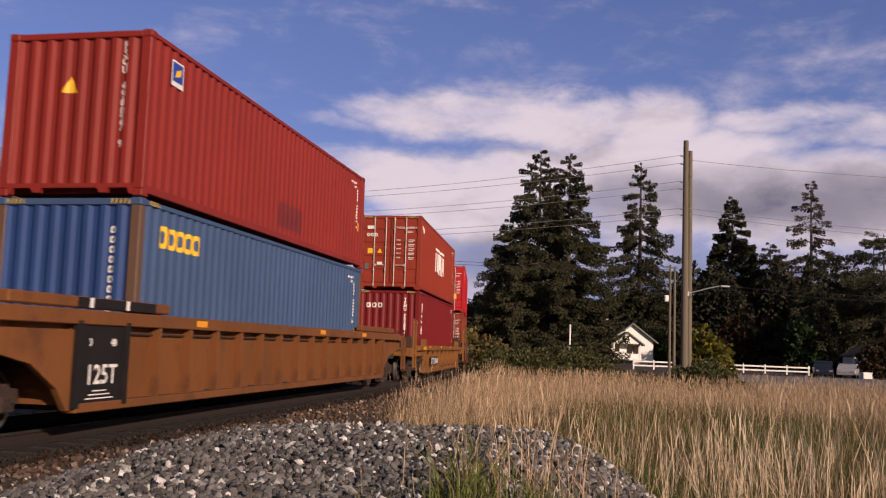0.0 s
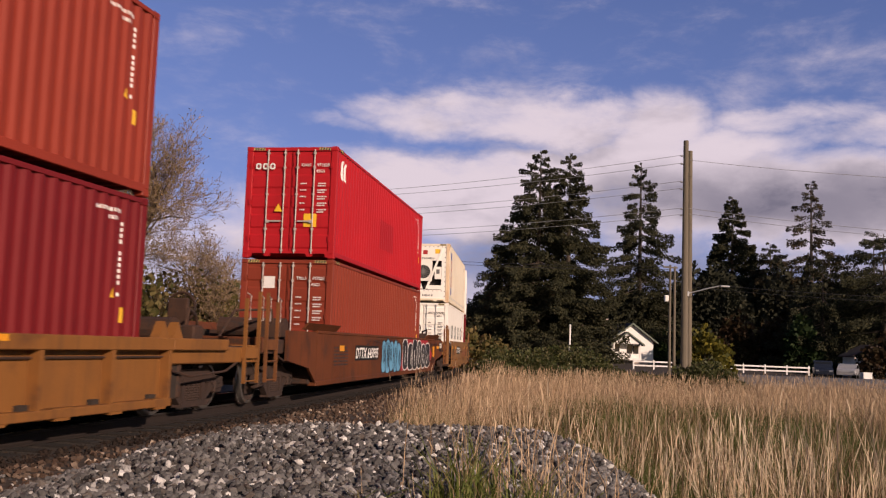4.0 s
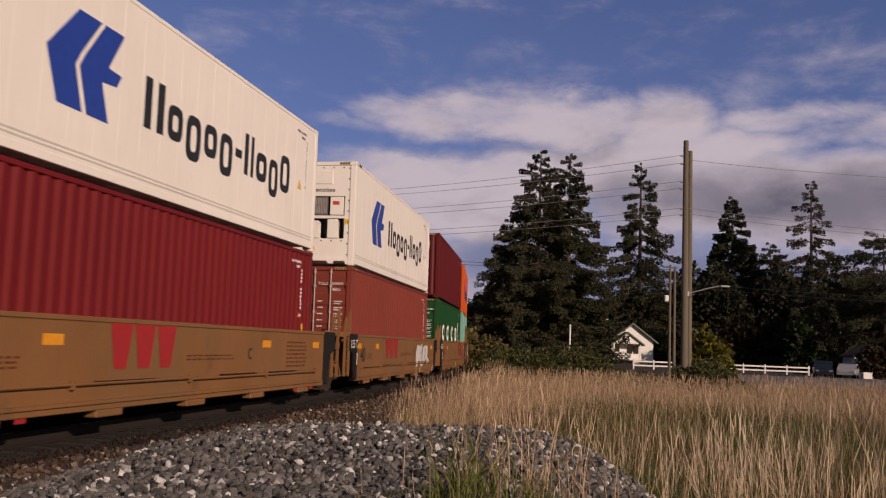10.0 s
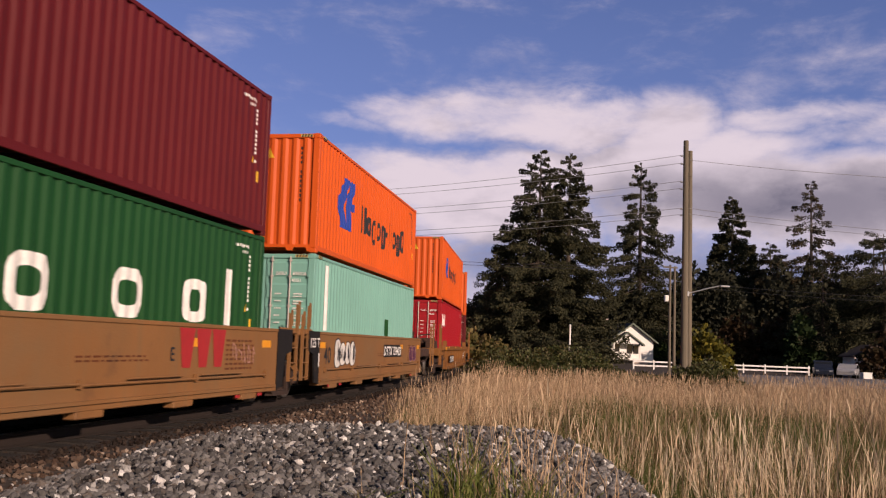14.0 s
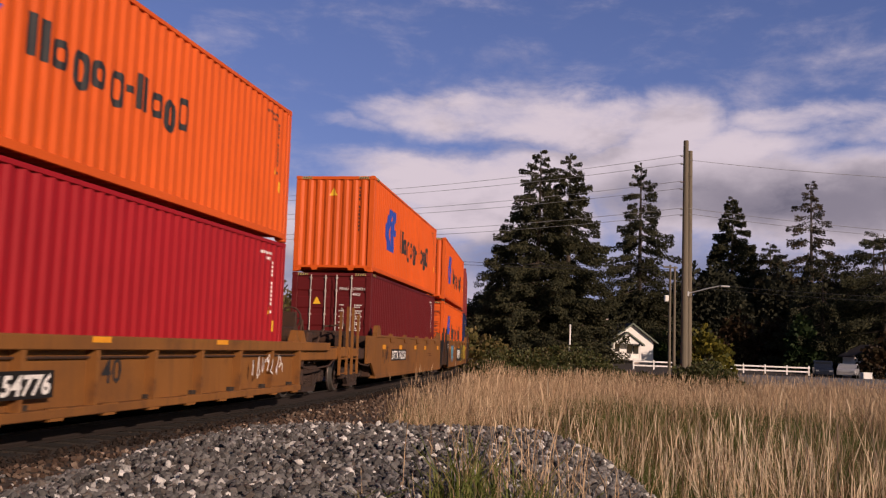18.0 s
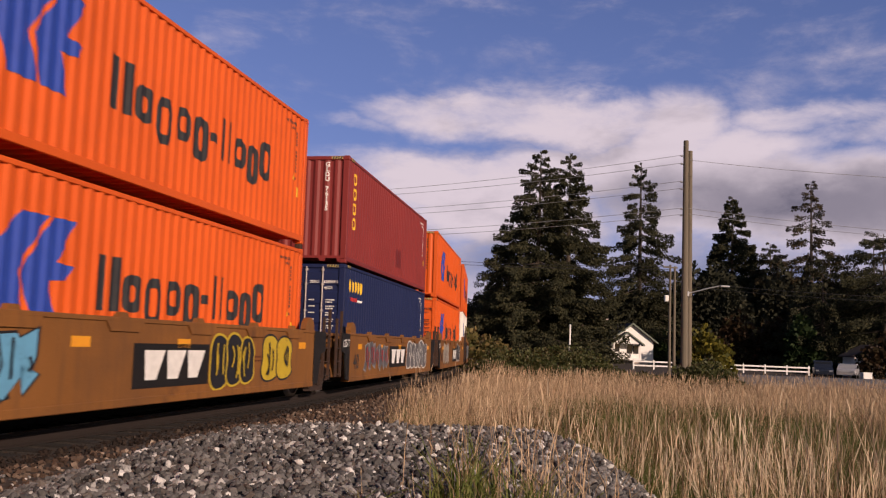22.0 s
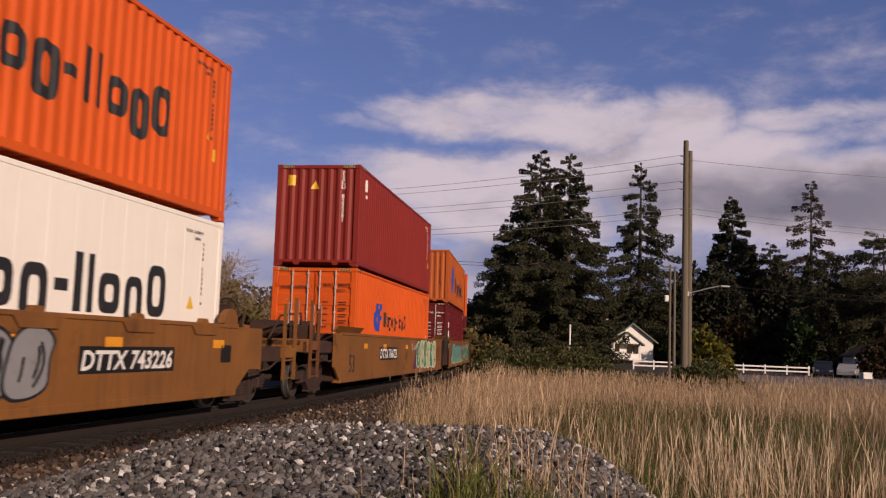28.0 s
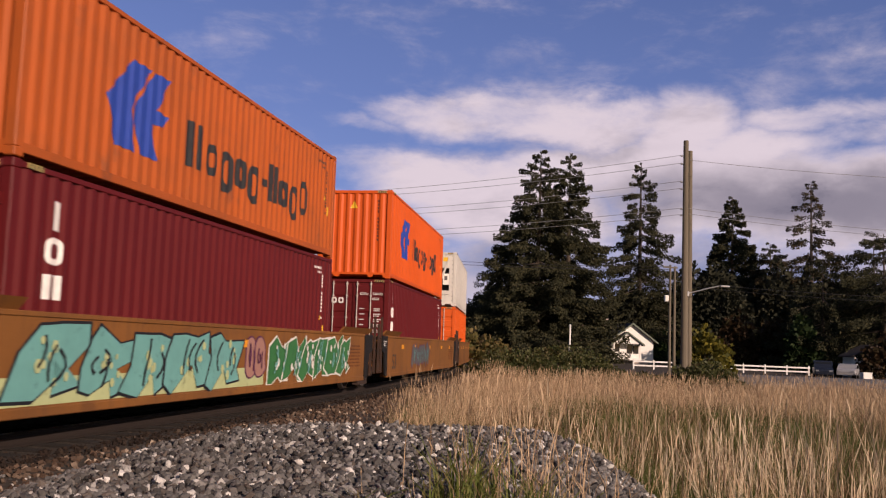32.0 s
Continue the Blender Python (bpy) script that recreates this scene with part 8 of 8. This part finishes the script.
GRASSTUFT = island("fresh_green_grass", [(0.06, 0.085, 0.014), (0.11, 0.14, 0.025), (0.17, 0.18, 0.05), (0.24, 0.20, 0.09)], 0.6, 0.3)


def grassy(x, y):
    """How thick the tall grass stands here, 0 to 1."""
    o, s = off_track(x, y)
    edge = 3.1 + 1.1 * (1 - sm(9, 21, y)) + 0.4 * noise.noise((x * 0.5, y * 0.5, 12))
    if o < edge or (y < 12.5 and heap_z(x, y) > -0.5):
        return 0.0
    return sm(-0.064, -0.042, x / max(y, 1.0)) * sm(edge, edge + 0.6, o) * (1 - sm(48, 56, y))


def build_grass():
    rng = np.random.default_rng(77)
    dry, green, low, fresh, stem = [], [], [], [], []

    def blade(out, x, y, z, h, w, lean, kink, head=0.0):
        az = rng.uniform(0, 2 * math.pi)
        fa = math.atan2(x, y) + rng.uniform(-0.9, 0.9)
        sx, sy = math.cos(fa) * w / 2, -math.sin(fa) * w / 2
        lx, ly = math.cos(az) * lean, math.sin(az) * lean
        p1 = (x + lx * 0.25, y + ly * 0.25, z + h * 0.55)
        p2 = (x + lx, y + ly, z + h * kink)
        out.append([(x - sx, y - sy, z), (x + sx, y + sy, z), (p1[0] + sx * 0.8, p1[1] + sy * 0.8, p1[2]), (p1[0] - sx * 0.8, p1[1] - sy * 0.8, p1[2])])
        out.append([(p1[0] - sx * 0.8, p1[1] - sy * 0.8, p1[2]), (p1[0] + sx * 0.8, p1[1] + sy * 0.8, p1[2]), (p2[0] + sx * 0.3, p2[1] + sy * 0.3, p2[2]), (p2[0] - sx * 0.3, p2[1] - sy * 0.3, p2[2])])
        if head:
            k = 0.16 * h
            hx, hy = lx * 0.2, ly * 0.2
            out.append([(p2[0] - sx * 0.4, p2[1] - sy * 0.4, p2[2] - k * 0.4), (p2[0] + sx * head, p2[1] + sy * head, p2[2] + k * 0.2), (p2[0] + hx, p2[1] + hy, p2[2] + k), (p2[0] - sx * head, p2[1] - sy * head, p2[2] + k * 0.2)])

    made = 0
    for _ in range(400000):
        if made > 112000:
            break
        d = 4.6 * (56 / 4.6) ** rng.uniform(0, 1) ** 0.8
        az = radians(rng.uniform(-8, 30))
        x, y = d * math.sin(az), d * math.cos(az)
        if rng.uniform() > grassy(x, y):
            continue
        z = ground_z(x, y) - 0.02
        clump = 0.5 + 0.5 * noise.noise((x * 0.55, y * 0.55, 1)) + 0.35 * noise.noise((x * 1.7, y * 1.7, 8))
        g2 = noise.noise((x * 0.3, y * 0.3, 4))
        far = sm(24, 40, d + 12 * (1 - sm(0, 6, x)))
        made += 1
        if rng.uniform() < (0.045 + 0.035 * sm(12, 24, d) + 0.34 * far) * (0.45 + clump):
            # tall seed stems, thin and pale, feathery at the tip
            wd = 0.0015 + 0.00018 * d
            blade(dry, x, y, z, rng.uniform(0.62, 1.18) * (0.76 + 0.45 * clump), wd * rng.uniform(0.6, 1.2), rng.uniform(0.03, 0.45), rng.uniform(0.86, 1.0), rng.uniform(1.3, 3.0) if rng.uniform() < 0.4 + 0.4 * far else 0)
        else:
            wd = 0.0026 + 0.0003 * d
            k = rng.uniform()
            tone = green if k < 0.66 + 1.1 * g2 else low
            if far > rng.uniform(0.2, 1.2):
                tone = dry
            if k > 0.93 and d < 14:
                tone = fresh if g2 > -0.25 else dry
            blade(tone, x, y, z, rng.uniform(0.25, 0.78) * (0.8 + 0.4 * clump), wd * rng.uniform(0.8, 1.6), rng.uniform(0.08, 0.42), rng.uniform(0.6, 1.0))
    # single long bent stems that stand over the rest
    for _ in range(1500):
        d = 4.8 + 10.0 * rng.uniform() ** 1.2
        az = radians(rng.uniform(4, 28))
        x, y = d * math.sin(az), d * math.cos(az)
        if grassy(x, y) < 0.3 or rng.uniform() > 0.35 + 0.9 * noise.noise((x * 0.8, y * 0.8, 21)) + 0.3 * sm(2, 5, x):
            continue
        h = rng.uniform(0.8, 1.25) if rng.uniform() < 0.9 else rng.uniform(1.3, 1.7)
        blade(stem, x, y, ground_z(x, y) - 0.02, h, rng.uniform(0.005, 0.009) * (0.7 + 0.05 * d), rng.uniform(0.04, 0.38), rng.uniform(0.9, 1.0), rng.uniform(0.8, 1.4) if rng.uniform() < 0.6 else 0)
    # tufts at the camera's side of the pile
    for cx, cy, n, hh, dryshare, sp in [(0.10, 4.25, 75, 0.40, 0.08, 0.07), (0.20, 4.45, 60, 0.44, 0.12, 0.07), (0.30, 4.2, 60, 0.30, 0.2, 0.12), (0.50, 4.3, 60, 0.32, 0.35, 0.12), (0.75, 4.3, 45, 0.26, 0.3, 0.12), (0.95, 4.4, 45, 0.24, 0.2, 0.13),
                                        (-0.25, 4.3, 30, 0.16, 0.1, 0.10), (0.55, 4.5, 18, 0.42, 0.8, 0.1), (0.2, 4.7, 10, 0.42, 0.9, 0.15), (0.8, 4.6, 10, 0.42, 0.9, 0.15), (0.45, 4.9, 10, 0.42, 0.95, 0.2),
                                        (1.5, 4.9, 90, 0.42, 0.35, 0.14), (1.95, 5.0, 130, 0.55, 0.4, 0.2), (2.4, 5.2, 150, 0.6, 0.4, 0.22)]:
        for _ in range(n):
            x, y = cx + rng.normal() * sp, cy + rng.normal() * sp
            z = ground_z(x, y) - 0.05
            if rng.uniform() < dryshare:
                blade(dry, x, y, z, hh * rng.uniform(0.8, 1.5), rng.uniform(0.003, 0.006), rng.uniform(0.02, 0.22), 1.0, 1.6)
            else:
                blade(fresh, x, y, z, hh * rng.uniform(0.4, 1.05), rng.uniform(0.006, 0.012), rng.uniform(0.05, 0.22), rng.uniform(0.7, 1.0))
    for nm, q, m, lb in (("dry_grass", dry, GRASSDRY, "tall straw-coloured dry grass"), ("green_grass", green, GRASSGREEN, "olive-green grass among the dry stems"), ("bleached_stems", stem, GRASSSTEM, "single long bleached grass stems"), ("matted_grass", low, GRASSLOW, "brownish matted grass at the foot of the stems"),
                         ("fresh_grass", fresh, GRASSTUFT, "fresh green grass tufts at the stone pile")):
        ob = soup(nm, q, m)
        tagged(ob, lb, "grass", kind="stuff")


build_grass()


# ================= everything that moves =================
BANK = 0.59


def travelled(t):
    return 8.27691 * t + 0.0093941 * t * t - 3.2485e-5 * t ** 3 - 3.811e-6 * t ** 4


def motions():
    for ob, s, z in CARGO:
        walk(ob, [(t, track_pose(s - travelled(t), 0.0, 0.0, BANK) @ Matrix.Translation((0, 0, z))) for t in range(0, 33)])
    for w, y in WHEELSETS:
        walk(w, [(i / 15, pose(0, y, 0.42) @ Matrix.Rotation(travelled(i / 15) / 0.42, 4, "X")) for i in range(0, 481)])
    walk(CLOUD_SHELL, [(0, pose(0, 0, 0)), (32, pose(0, 0, 0, 0, 0, -1.9))])


motions()
